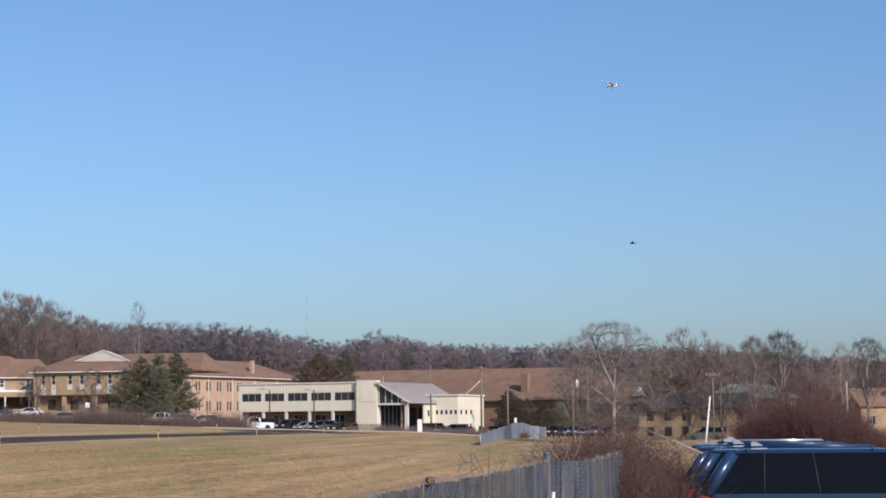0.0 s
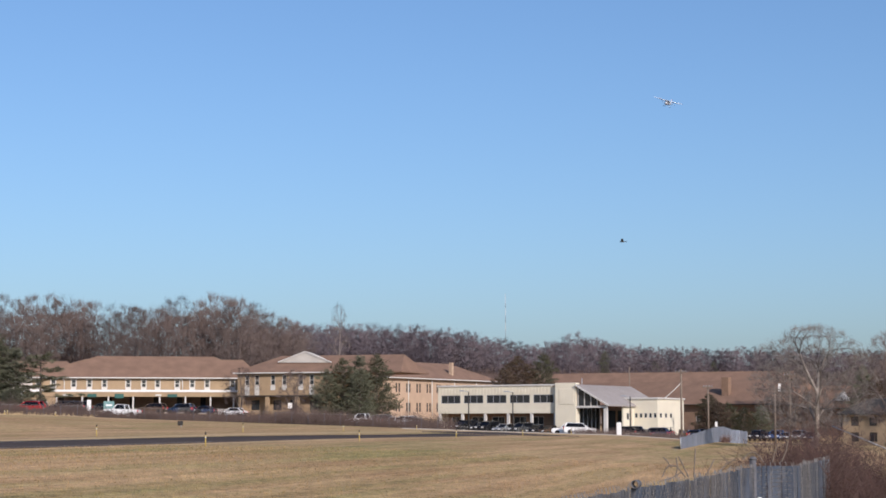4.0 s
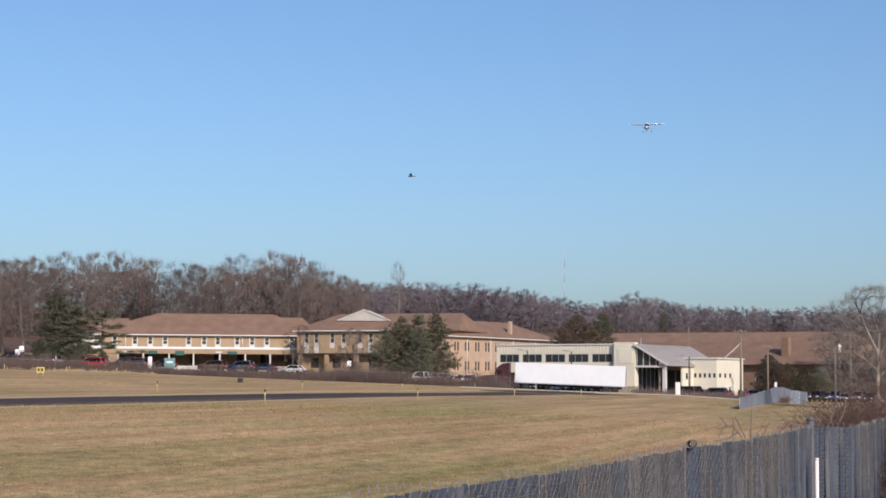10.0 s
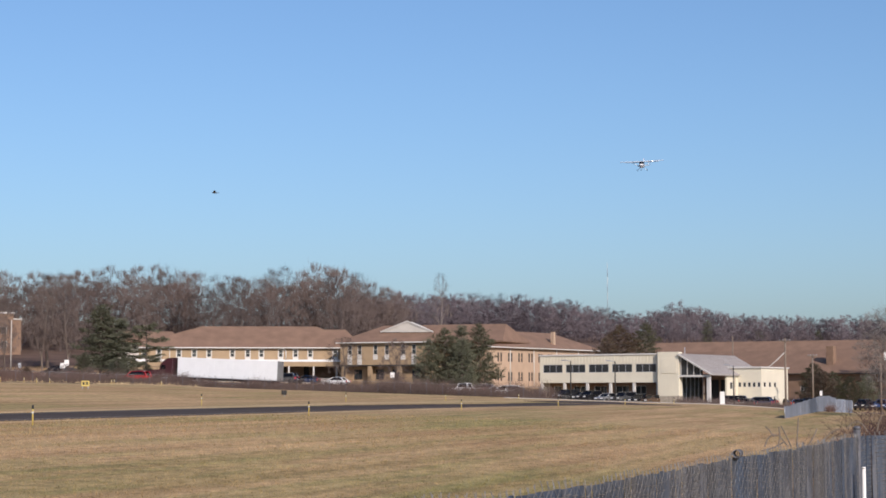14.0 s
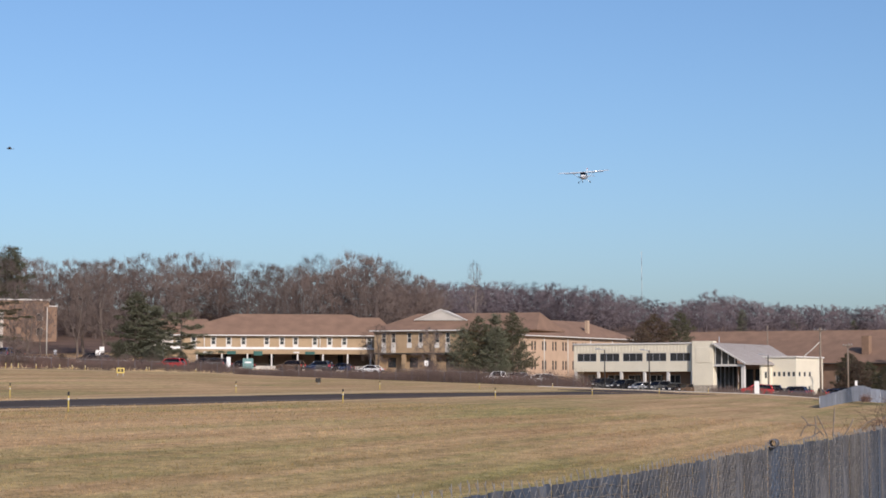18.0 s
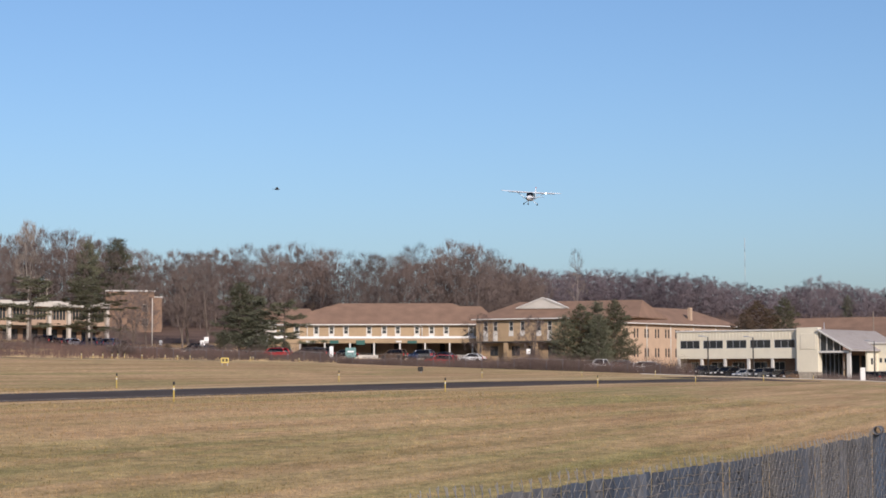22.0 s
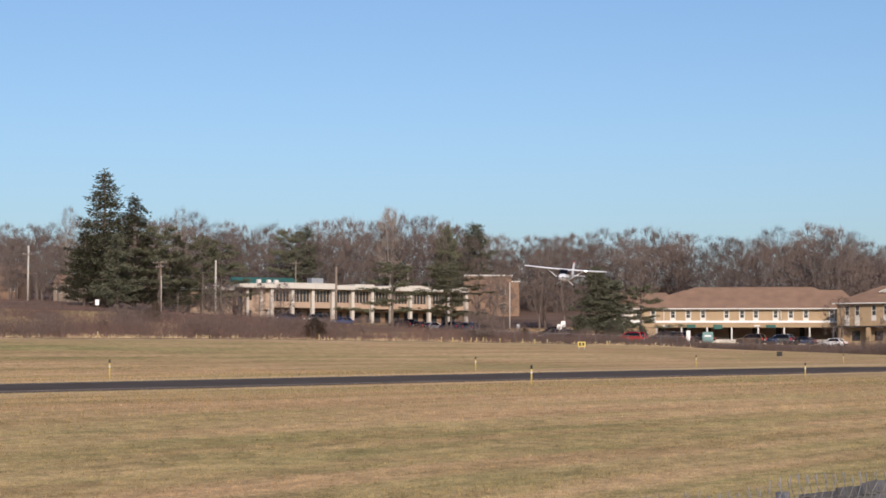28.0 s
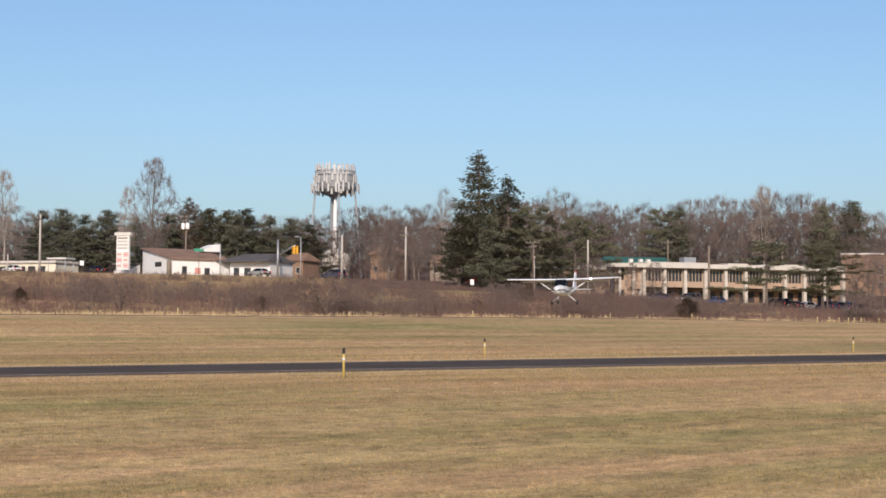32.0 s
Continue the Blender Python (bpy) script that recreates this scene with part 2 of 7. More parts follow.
M_SIGNGREEN = material("green road sign", (0.02, 0.22, 0.13), 0.5, scale=3, fine=30, vary=0.1)
M_TEAL = material("teal canvas banner", (0.15, 0.26, 0.25), 0.7, scale=2, fine=20, vary=0.2)


# ---- building helpers ----
def part(name, bm, mat, parent, label=""):
    me = bpy.data.meshes.new(name)
    bm.to_mesh(me)
    bm.free()
    me.materials.append(mat)
    ob = new(name, me)
    ob.parent = parent
    if label:
        tagged(ob, label)
    return ob


def pieces(name, verts, faces, mat, parent=None, smooth=False):
    me = bpy.data.meshes.new(name)
    me.from_pydata(verts, [], faces)
    me.materials.append(mat)
    if smooth:
        me.shade_smooth()
    ob = new(name, me)
    ob.parent = parent
    return ob


def thing(name, label, category, m=None, group="", kind=""):
    ob = new(name)
    ob.empty_display_size = 0.3
    if m is not None:
        ob.matrix_basis = m
    return tagged(ob, label, category, group, kind)


def box(bm, x0, x1, y0, y1, z0, z1):
    v = [bm.verts.new(p) for p in ((x0, y0, z0), (x1, y0, z0), (x1, y1, z0), (x0, y1, z0), (x0, y0, z1), (x1, y0, z1), (x1, y1, z1), (x0, y1, z1))]
    for f in ((3, 2, 1, 0), (4, 5, 6, 7), (0, 1, 5, 4), (1, 2, 6, 5), (2, 3, 7, 6), (3, 0, 4, 7)):
        bm.faces.new([v[i] for i in f])
    return bm


def boxes(*bs):
    bm = bmesh.new()
    for b in bs:
        box(bm, *b)
    return bm


def bar(bm, p0, p1, r0, r1=None, n=8):
    """A round bar from p0 to p1."""
    r1 = r0 if r1 is None else r1
    p0, p1 = Vector(p0), Vector(p1)
    d = (p1 - p0).normalized()
    a = d.orthogonal().normalized()
    b = d.cross(a)
    ring = []
    for p, r in ((p0, r0), (p1, r1)):
        ring.append([bm.verts.new(p + (a * math.cos(k * math.tau / n) + b * math.sin(k * math.tau / n)) * r) for k in range(n)])
    for k in range(n):
        f = bm.faces.new((ring[0][k], ring[0][(k + 1) % n], ring[1][(k + 1) % n], ring[1][k]))
        f.smooth = n > 5
    bm.faces.new(ring[0][::-1])
    bm.faces.new(ring[1])
    return bm


def bars(*bs, n=8):
    bm = bmesh.new()
    for b in bs:
        bar(bm, *b, n=n)
    return bm


def lathe(bm, profile, n=24):
    """A turned body about z: profile of (radius, z)."""
    rings = [[bm.verts.new((r * math.cos(k * math.tau / n), r * math.sin(k * math.tau / n), z)) for k in range(n)] for r, z in profile]
    for a, b in zip(rings, rings[1:]):
        for k in range(n):
            bm.faces.new((a[k], a[(k + 1) % n], b[(k + 1) % n], b[k])).smooth = True
    bm.faces.new(rings[0][::-1])
    bm.faces.new(rings[-1])
    return bm


def prism(bm, outline, y0, y1):
    """An outline of (x, z) pushed from y0 to y1."""
    a = [bm.verts.new((x, y0, z)) for x, z in outline]
    b = [bm.verts.new((x, y1, z)) for x, z in outline]
    bm.faces.new(a)
    bm.faces.new(b[::-1])
    n = len(a)
    for i in range(n):
        bm.faces.new((a[i], b[i], b[(i + 1) % n], a[(i + 1) % n]))
    bmesh.ops.recalc_face_normals(bm, faces=bm.faces)
    return bm


def bevelled(bm, w, seg=1):
    bmesh.ops.bevel(bm, geom=bm.edges[:], offset=w, segments=seg, affect="EDGES")
    return bm


def along(p0, p1, z=None):
    """A pose at p0 whose x runs towards p1 and whose y runs away from the viewer."""
    a = math.degrees(math.atan2(p1[1] - p0[1], p1[0] - p0[0]))
    return pose(p0[0], p0[1], ground(*p0[:2]) if z is None else z, 0, 0, a)


def span(p0, p1):
    return math.hypot(p1[0] - p0[0], p1[1] - p0[1])


# ---- the lie of the land: heights by bearing and range ----
BEAR = (-180, -90, -57, -50, -43, -38, -34, -30, -25, -20, -16, -12, -8, -4, 0, 8, 40, 180)
Z_CREST = (1, 2, 2.2, 2.3, 2.46, 2.6, 2.6, 2.6, 2.5, 1.8, 1.2, 0.5, 0.0, -1.3, -1.6, -1.7, -1.6, -0.9)
Z_ROAD = (1, 4, 8.5, 8.0, 7.2, 6.0, 5.0, 4.0, 2.7, 1.75, 1.0, 0.1, -0.6, -1.4, -1.7, -1.8, -1.7, -0.8)
Z_BASE = (1, 6, 11.7, 11.4, 10.3, 7.9, 6.4, 5.2, 4.2, 3.7, 2.7, 1.4, 0.2, -0.9, -1.2, -1.3, -1.3, -0.5)
Z_WOOD = (3, 8, 14.0, 14.0, 14.0, 13.5, 13.0, 13.0, 13.0, 12.5, 9.0, 6.0, 4.0, 3.0, 3.0, 3.0, 2.0, 2.0)
Z_HILL = (20, 20, 30.0, 30.0, 30.0, 30.0, 30.0, 30.0, 30.0, 28.0, 26.0, 25.0, 24.0, 23.0, 21.0, 20.0, 20.0, 20.0)
ROAD_R = (300, 320, 345, 345, 345, 345, 325, 305, 285, 275, 272, 270, 270, 272, 276, 285, 300, 300)


def step(v):
    v = min(1.0, max(0.0, v))
    return v * v * (3 - 2 * v)


def ground(x, y):
    a, r = math.degrees(math.atan2(x, y)), math.hypot(x, y)
    flat = -0.95 * (1 - step((-x - 9) / 22))
    u = min(1.0, max(0.0, (-x - 36) / 17))
    flat += step((-x - 25) / 12) * 0.0015 * min(120.0, max(0.0, y - 30)) + u * (0.15 + 0.0035 * min(100.0, max(-50.0, y - 50)))
    s = max(0.02, math.sin(radians(min(90.0, max(0.0, -a)))))
    if a < -90:
        s = 1.0
    r1, r2 = min(58 / s, 205.0), min(97 / s, 250.0)
    zc, zr, zb, zw, zh = (float(np.interp(a, BEAR, c)) for c in (Z_CREST, Z_ROAD, Z_BASE, Z_WOOD, Z_HILL))
    if r < r2:
        return flat + (zc - flat) * step((r - r1) / (r2 - r1))
    r3 = min(1.26 * r2, r2 + (270 - r2) * 0.5 + 4)
    return float(np.interp(r, (r2, r3, 274, 330, 440, 800, 1300, 4000), (zc, zc + (zr - zc) * 0.02, zr, zb, zw, zh, zh + 20, zh + 30)))


def at(bearing, r):
    b = radians(bearing)
    return r * math.sin(b), r * math.cos(b)


def road_at(bearing):
    return at(bearing, float(np.interp(bearing, BEAR, ROAD_R)))


def make_ground():
    radii = [0.0] + [3 * 1.055 ** k for k in range(136)]
    angles = [-180 + 6 * k for k in range(20)] + [-60 + 0.75 * k for k in range(94)] + [11 + 6.04 * k for k in range(28)]
    verts, faces = [(0.0, 0.0, ground(0, 0.01))], []
    n = len(angles)
    for r in radii[1:]:
        for a in angles:
            x, y = at(a, r)
            verts.append((x, y, ground(x, y)))
    for j in range(n):
        faces.append((0, 1 + (j + 1) % n, 1 + j))
    for i in range(len(radii) - 2):
        for j in range(n):
            a, b = 1 + i * n + j, 1 + i * n + (j + 1) % n
            faces.append((a, b, b + n, a + n))
    g = pieces("ground", verts, faces, M_GRASS, smooth=True)
    tagged(g, "mown winter grass, straw coloured with green patches", "grass field", kind="structure")


make_ground()


def forest_floor():
    """Brown leaf litter that covers the land under and behind the woods."""
    angles = [-66 + 2 * k for k in range(42)]
    near = [float(np.interp(a, (-66, -48, -46, -39, -36, 18), (352, 352, 288, 288, 352, 352))) + 7 * math.sin(a * 1.3) for a in angles]
    radii = [k / 40 for k in range(41)]
    spots = [at(a, r0 + (1260 - r0) * u ** 1.5) for u in radii for a, r0 in zip(angles, near)]
    verts = [(x, y, ground(x, y) + 0.12) for x, y in spots]
    n = len(angles)
    faces = [(i * n + j, i * n + j + 1, i * n + n + j + 1, i * n + n + j) for i in range(len(radii) - 1) for j in range(n - 1)]
    tagged(pieces("forest_floor", verts, faces, M_LITTER, smooth=True), "brown leaf litter under the winter woods", "woodland floor", kind="structure")


forest_floor()


def strip(name, points, width, mat, label, category, lift=0.03, step_m=4.0):
    """A paved strip that follows the ground along a line of points; width is one number, or one for each point."""
    widths = [width] * len(points) if isinstance(width, float) else width
    pts, wide = [], []
    for p, q, w0, w1 in zip(points, points[1:], widths, widths[1:]):
        k = max(1, int(span(p, q) / step_m))
        pts += [(p[0] + (q[0] - p[0]) * i / k, p[1] + (q[1] - p[1]) * i / k) for i in range(k)]
        wide += [w0 + (w1 - w0) * i / k for i in range(k)]
    pts.append(points[-1])
    wide.append(widths[-1])
    verts, faces = [], []
    for i, (p, width) in enumerate(zip(pts, wide)):
        a, b = pts[max(0, i - 1)], pts[min(len(pts) - 1, i + 1)]
        d = span(a, b)
        nx, ny = -(b[1] - a[1]) / d, (b[0] - a[0]) / d
        for k in range(5):
            o = (k / 4 - 0.5) * width
            x, y = p[0] + nx * o, p[1] + ny * o
            verts.append((x, y, ground(x, y) + lift))
        for o in (0.5, -0.5):
            x, y = p[0] + nx * o * width * 1.01, p[1] + ny * o * width * 1.01
            verts.append((x, y, ground(x, y) - 0.1))
    for i in range(len(pts) - 1):
        a, b = i * 7, i * 7 + 7
        for k in range(4):
            faces.append((a + k + 1, a + k, b + k, b + k + 1))
        faces.append((a, a + 6, b + 6, b))
        faces.append((a + 5, a + 4, b + 4, b + 5))
    return tagged(pieces(name, verts, faces, mat, smooth=True), label, category, kind="structure")


strip("taxiway", [(-44.6, -160.0), (-44.6, 60.0), (-44.4, 100.0), (-43.6, 130.0), (-41.0, 162.0), (-41.0, 188.0)], [8.0, 8.0, 8.4, 7.0, 5.4, 6.4], M_ASPHALT, "dark asphalt taxiway with faint pale edge lines between grass", "taxiway")
strip("taxiway_line", [(-41.3, -120.0), (-41.3, 60.0), (-41.0, 110.0)], 0.10, M_FADED_LINE, "faint worn edge line on the taxiway", "road marking", lift=0.036)
strip("taxiway_line", [(-47.9, -120.0), (-47.9, 60.0), (-47.6, 110.0)], 0.10, M_FADED_LINE, "faint worn edge line on the taxiway", "road marking", lift=0.036)
strip("runway", [(-96.4, -260.0), (-96.4, 60.0), (-96.4, 185.0)], 2.6, M_ASPHALT, "edge of the asphalt runway along the top of the rise", "runway", lift=0.04)
strip("apron", [(-49.0, 204.0), (-43.0, 203.0), (-37.5, 206.0)], [9.0, 22.0, 26.0], M_ASPHALT, "dark asphalt turning apron at the end of the taxiway", "apron", lift=0.05)
strip("kerb", [at(a, 238.0 - 0.9 * (a + 16.0)) for a in (-14.6, -12.0, -10.0, -8.0, -6.0)], 0.4, M_KERB, "pale weathered kerb along the foot of the hedge", "kerb", lift=0.10)
strip("road", [road_at(a) for a in range(-75, 22, 3)], 8.0, M_ROAD, "two-lane public road past the airfield", "road", lift=0.05)


# ---- walls, windows, roofs ----
def wall_bm(length, z0, z1, thick, holes, y=0.0):
    """A wall along x with openings (x0, x1, z0, z1) cut right through, as one closed shell."""
    xs = sorted({0.0, length, *[h[0] for h in holes], *[h[1] for h in holes]})
    zs = sorted({z0, z1, *[h[2] for h in holes], *[h[3] for h in holes]})

    def solid(i, k):
        if not (0 <= i < len(xs) - 1 and 0 <= k < len(zs) - 1):
            return False
        mx, mz = (xs[i] + xs[i + 1]) / 2, (zs[k] + zs[k + 1]) / 2
        return not any(h[0] < mx < h[1] and h[2] < mz < h[3] for h in holes)

    bm = bmesh.new()
    corner = {}

    def v(i, k, back):
        if (i, k, back) not in corner:
            corner[(i, k, back)] = bm.verts.new((xs[i], y + back * thick, zs[k]))
        return corner[(i, k, back)]

    for i in range(len(xs) - 1):
        for k in range(len(zs) - 1):
            if not solid(i, k):
                continue
            bm.faces.new((v(i, k, 0), v(i + 1, k, 0), v(i + 1, k + 1, 0), v(i, k + 1, 0)))
            bm.faces.new((v(i, k + 1, 1), v(i + 1, k + 1, 1), v(i + 1, k, 1), v(i, k, 1)))
            for near, p, q in ((solid(i - 1, k), (i, k), (i, k + 1)), (solid(i + 1, k), (i + 1, k + 1), (i + 1, k)), (solid(i, k - 1), (i + 1, k), (i, k)), (solid(i, k + 1), (i, k + 1), (i + 1, k + 1))):
                if not near:
                    bm.faces.new((v(*p, 0), v(*q, 0), v(*q, 1), v(*p, 1)))
    return bm


def window(parent, x0, x1, z0, z1, y=0.0, lights=1, rail=False, frame_mat=None, depth=0.12, edge=0.06):
    """A framed window set in its opening, with glazing bars and panes."""
    mat = frame_mat or M_TRIM
    bm = wall_bm(x1 - x0, z0, z1, depth - 0.03, [(edge, x1 - x0 - edge, z0 + edge, z1 - edge)], y=y + 0.03)
    bmesh.ops.translate(bm, verts=bm.verts[:], vec=(x0, 0, 0))
    f = part("window", bm, mat, parent)
    w = (x1 - x0) / lights
    for k in range(1, lights):
        c = x0 + k * w
        part("mullion", boxes((c - edge / 2, c + edge / 2, y + 0.035, y + depth - 0.005, z0 + edge, z1 - edge)), mat, f)
    if rail:
        part("rail", boxes((x0 + edge, x1 - edge, y + 0.04, y + depth - 0.008, (z0 + z1) / 2 - 0.03, (z0 + z1) / 2 + 0.03)), mat, f)
    for k in range(lights):
        part("pane", boxes((x0 + k * w + edge / 2, x0 + (k + 1) * w - edge / 2, y + depth - 0.05, y + depth - 0.03, z0 + edge, z1 - edge)), M_GLASS, f)
    return f


def hip_roof(bm, x0, x1, y0, y1, z, rise, hip_l, hip_r, over=0.5):
    """A roof over a rectangle, with its ridge along x and hips of the given length (0: a gable)."""
    x0, x1, y0, y1 = x0 - over, x1 + over, y0 - over, y1 + over
    ym = (y0 + y1) / 2
    lo = [bm.verts.new(p) for p in ((x0, y0, z), (x1, y0, z), (x1, y1, z), (x0, y1, z))]
    ba = [bm.verts.new(p) for p in ((x0, y0, z - 0.18), (x1, y0, z - 0.18), (x1, y1, z - 0.18), (x0, y1, z - 0.18))]
    r0, r1 = bm.verts.new((x0 + hip_l, ym, z + rise)), bm.verts.new((x1 - hip_r, ym, z + rise))
    bm.faces.new((lo[0], lo[1], r1, r0))
    bm.faces.new((lo[2], lo[3], r0, r1))
    bm.faces.new((lo[1], lo[2], r1))
    bm.faces.new((lo[3], lo[0], r0))
    for k in range(4):
        bm.faces.new((ba[k], ba[(k + 1) % 4], lo[(k + 1) % 4], lo[k]))
    bm.faces.new(ba[::-1])
    return bm


def shell(parent, length, depth, z0, z1, mat, front, thick=0.3, side_holes=()):
    """Four walls round a building: the front with its openings, plain sides and back."""
    part("wall", wall_bm(length, z0, z1, thick, front), mat, parent)
    part("wall", boxes((0, thick, thick, depth, z0, z1)), mat, parent)
    part("wall", boxes((length - thick, length, thick, depth, z0, z1)), mat, parent)
    part("wall", boxes((thick, length - thick, depth - thick, depth, z0, z1)), mat, parent)
    part("floor", boxes((thick, length - thick, thick, depth - thick, z0 + 0.02, z0 + 0.12)), M_DARK, parent)


# ---- the cream two-storey office with its tower and porch ----
def clinic():
    p0, p1 = (-67.4, 281.0), (-47.6, 274.9)
    L = span(p0, p1)
    b = thing("office_building", "cream panelled two-storey office with ribbon windows, tower and gabled porch", "building", along(p0, p1, 0.15))
    H = 7.35
    wins = [(0.6 + k * (L - 0.5) / 5, 0.6 + (k + 1) * (L - 0.5) / 5 - 0.6, 4.55, 5.8) for k in range(5)]
    part("upper_wall", wall_bm(L, 3.0, H - 0.25, 0.3, wins), M_CREAM, b)
    for w in wins:
        window(b, *w, lights=3, frame_mat=M_GREY)
    n = int(L / 0.55)
    for k in range(n):
        x = (k + 0.5) * L / n
        part("panel_rib", boxes((x - 0.04, x + 0.04, -0.05, 0.0, 5.95, H - 0.28)), M_CREAM, b)
    part("coping", bevelled(boxes((-0.15, L + 0.1, -0.15, 12.1, H - 0.25, H)), 0.04), M_TRIM, b)
    part("side_wall", boxes((0, 0.3, 0.3, 12, 0, H - 0.25)), M_CREAM, b)
    part("side_wall", boxes((L - 0.3, L, 0.3, 12, 0, H - 0.25)), M_CREAM, b)
    part("back_wall", boxes((0.3, L - 0.3, 11.7, 12, 0, H - 0.25)), M_CREAM, b)
    part("soffit", boxes((0.3, L - 0.3, 0.3, 11.7, 3.0, 3.15)), M_TRIM, b)
    for k in range(6):
        x = 0.3 + k * (L - 0.6) / 5
        part("column", bevelled(boxes((x - 0.2, x + 0.2, 0.02, 0.42, -0.4, 3.0)), 0.02), M_TRIM, b)
    holes = [(1.0, 2.4, 0.1, 2.5), (4.6, 6.8, 0.7, 2.5), (8.2, 10.4, 0.7, 2.5), (12.0, 14.2, 0.7, 2.5), (15.3, 17.2, 0.1, 2.5)]
    part("ground_wall", wall_bm(L - 0.7, 0.0, 3.0, 0.25, [h for h in holes if h[1] < L - 0.8], y=2.6), M_BROWN_BRICK, b)
    for h in holes:
        if h[1] < L - 0.8:
            window(b, *h, y=2.6, lights=2, rail=h[2] < 0.5)
    part("slab", boxes((-0.2, L + 12.2, -0.3, 12, -0.9, 0.04)), M_CONCRETE, b)
    # tower
    x0, x1 = L + 0.1, L + 3.6
    part("tower", bevelled(boxes((x0, x1, -0.7, 0.5, 0.95, H + 0.15)), 0.03), M_CREAM, b)
    part("tower_base", bevelled(boxes((x0 - 0.05, x1 + 0.05, -0.8, 0.55, -0.6, 0.95)), 0.05, 1), M_STONE, b)
    # solid block, the porch's inner darkness put in as near-black colour
    part("lobby", boxes((x0, x1 - 0.25, 0.52, 8.0, -0.4, H - 0.4)), M_DARK, b, "near-black block standing in for the unlit lobby behind the tower")
    part("lobby_glazing", boxes((x1 - 0.24, x1 - 0.2, 0.55, 7.9, 0.05, 3.7)), M_GLASS, b, "dark lobby glazing")
    for k in range(6):
        part("mullion", boxes((x1 - 0.2, x1 - 0.12, 0.7 + 1.4 * k, 0.8 + 1.4 * k, 0.0, 3.75)), M_GREY, b)
    part("sign_panel", bevelled(boxes((x0 + 0.7, x1 - 0.35, -0.76, -0.7, 4.3, 6.6)), 0.02), M_CREAM, b, "blank cream sign panel")
    # porch with a single-pitch roof falling away from the tower
    x2 = x1 + 5.0
    bm = bmesh.new()
    zl, zr = H - 0.1, 4.2
    v = [bm.verts.new(p) for p in ((x1, -0.9, zl), (x2 + 0.4, -0.9, zr), (x2 + 0.4, 19, zr), (x1, 19, zl), (x1, -0.9, zl - 0.22), (x2 + 0.4, -0.9, zr - 0.22), (x2 + 0.4, 19, zr - 0.22), (x1, 19, zl - 0.22))]
    for f in ((0, 1, 2, 3), (7, 6, 5, 4), (0, 4, 5, 1), (1, 5, 6, 2), (2, 6, 7, 3), (3, 7, 4, 0)):
        bm.faces.new([v[i] for i in f])
    roof = part("porch_roof", bm, M_ROOF_GREY, b, "grey standing-seam porch roof")
    for k in range(1, 32):
        y = -0.9 + k * 19.9 / 32
        part("seam", bars(((x1 + 0.05, y, zl + 0.01), (x2 + 0.35, y, zr + 0.03), 0.025), n=4), M_ROOF_GREY, roof)
    part("barge_board", bars(((x1, -0.98, zl - 0.1), (x2 + 0.4, -0.98, zr - 0.1), 0.14), n=4), M_TRIM, b)
    part("beam", boxes((x1, x2, -0.6, -0.25, 3.75, 4.05)), M_TRIM, b)
    for k in range(4):
        x = x1 + 0.25 + k * 1.05
        top = zl - 0.3 - (x - x1) * (zl - zr) / (x2 - x1 + 0.4)
        part("mullion", boxes((x - 0.06, x + 0.06, -0.5, -0.38, 4.05, top)), M_TRIM, b)
        if k < 3:
            bm = bmesh.new()
            prism(bm, [(x + 0.06, 4.05), (x + 0.99, 4.05), (x + 0.99, top - 0.75), (x + 0.06, top)], -0.46, -0.43)
            part("pane", bm, M_GLASS, b)
    part("porch_post", bevelled(boxes((x2 - 0.55, x2, -0.6, -0.1, -0.5, 3.75)), 0.03), M_TRIM, b)
    part("back_screen", wall_bm(x2, 0, 3.75, 0.2, [(x1 + 0.2, x1 + 2.4, 0.05, 3.4), (x1 + 2.7, x1 + 4.8, 0.05, 3.4), (0, x1, 0, 3.75)], y=8.0), M_BROWN_BRICK, b)
    window(b, x1 + 0.2, x1 + 2.4, 0.05, 3.4, y=8.0, lights=2, frame_mat=M_DARK)
    window(b, x1 + 2.7, x1 + 4.8, 0.05, 3.4, y=8.0, lights=2, frame_mat=M_DARK)
    # side wall that runs back from the porch
    side = [(1.2 + 2.6 * k, 2.1 + 2.6 * k, 2.0, 3.0) for k in range(5)]
    turn = pose(x2, 5.2, 0, 0, 0, 90)
    part("porch_side_wall", wall_bm(13.8, -0.4, 4.0, 0.25, side), M_CREAM, b).matrix_basis = turn
    for w in side:
        window(b, *w, frame_mat=M_GREY).matrix_basis = turn
    # low wing behind
    wx0, wx1, wy = x2 - 1.6, x2 + 3.9, 9.0
    whole = [(wx0 + 1.75 + 0.78 * k, wx0 + 2.2 + 0.78 * k, 2.3, 3.0) for k in range(5)]
    part("wing_wall", wall_bm(wx1, -0.4, 5.1, 0.3, whole + [(0, wx0, -0.4, 5.1)], y=wy), M_CREAM, b)
    for w in whole:
        window(b, *w, y=wy, frame_mat=M_GREY)
    wide = [(0.6 + 1.9 * k, 1.4 + 1.9 * k, 2.3, 3.0) for k in range(3)]
    turn = pose(wx1, wy + 0.3, 0, 0, 0, 90)
    part("wing_side", wall_bm(19 - wy - 0.3, -0.4, 5.1, 0.3, wide), M_CREAM, b).matrix_basis = turn
    for w in wide:
        window(b, *w, frame_mat=M_GREY).matrix_basis = turn
    part("wing_back", boxes((wx0, wx1 - 0.3, 18.7, 19, -0.4, 5.1)), M_CREAM, b)
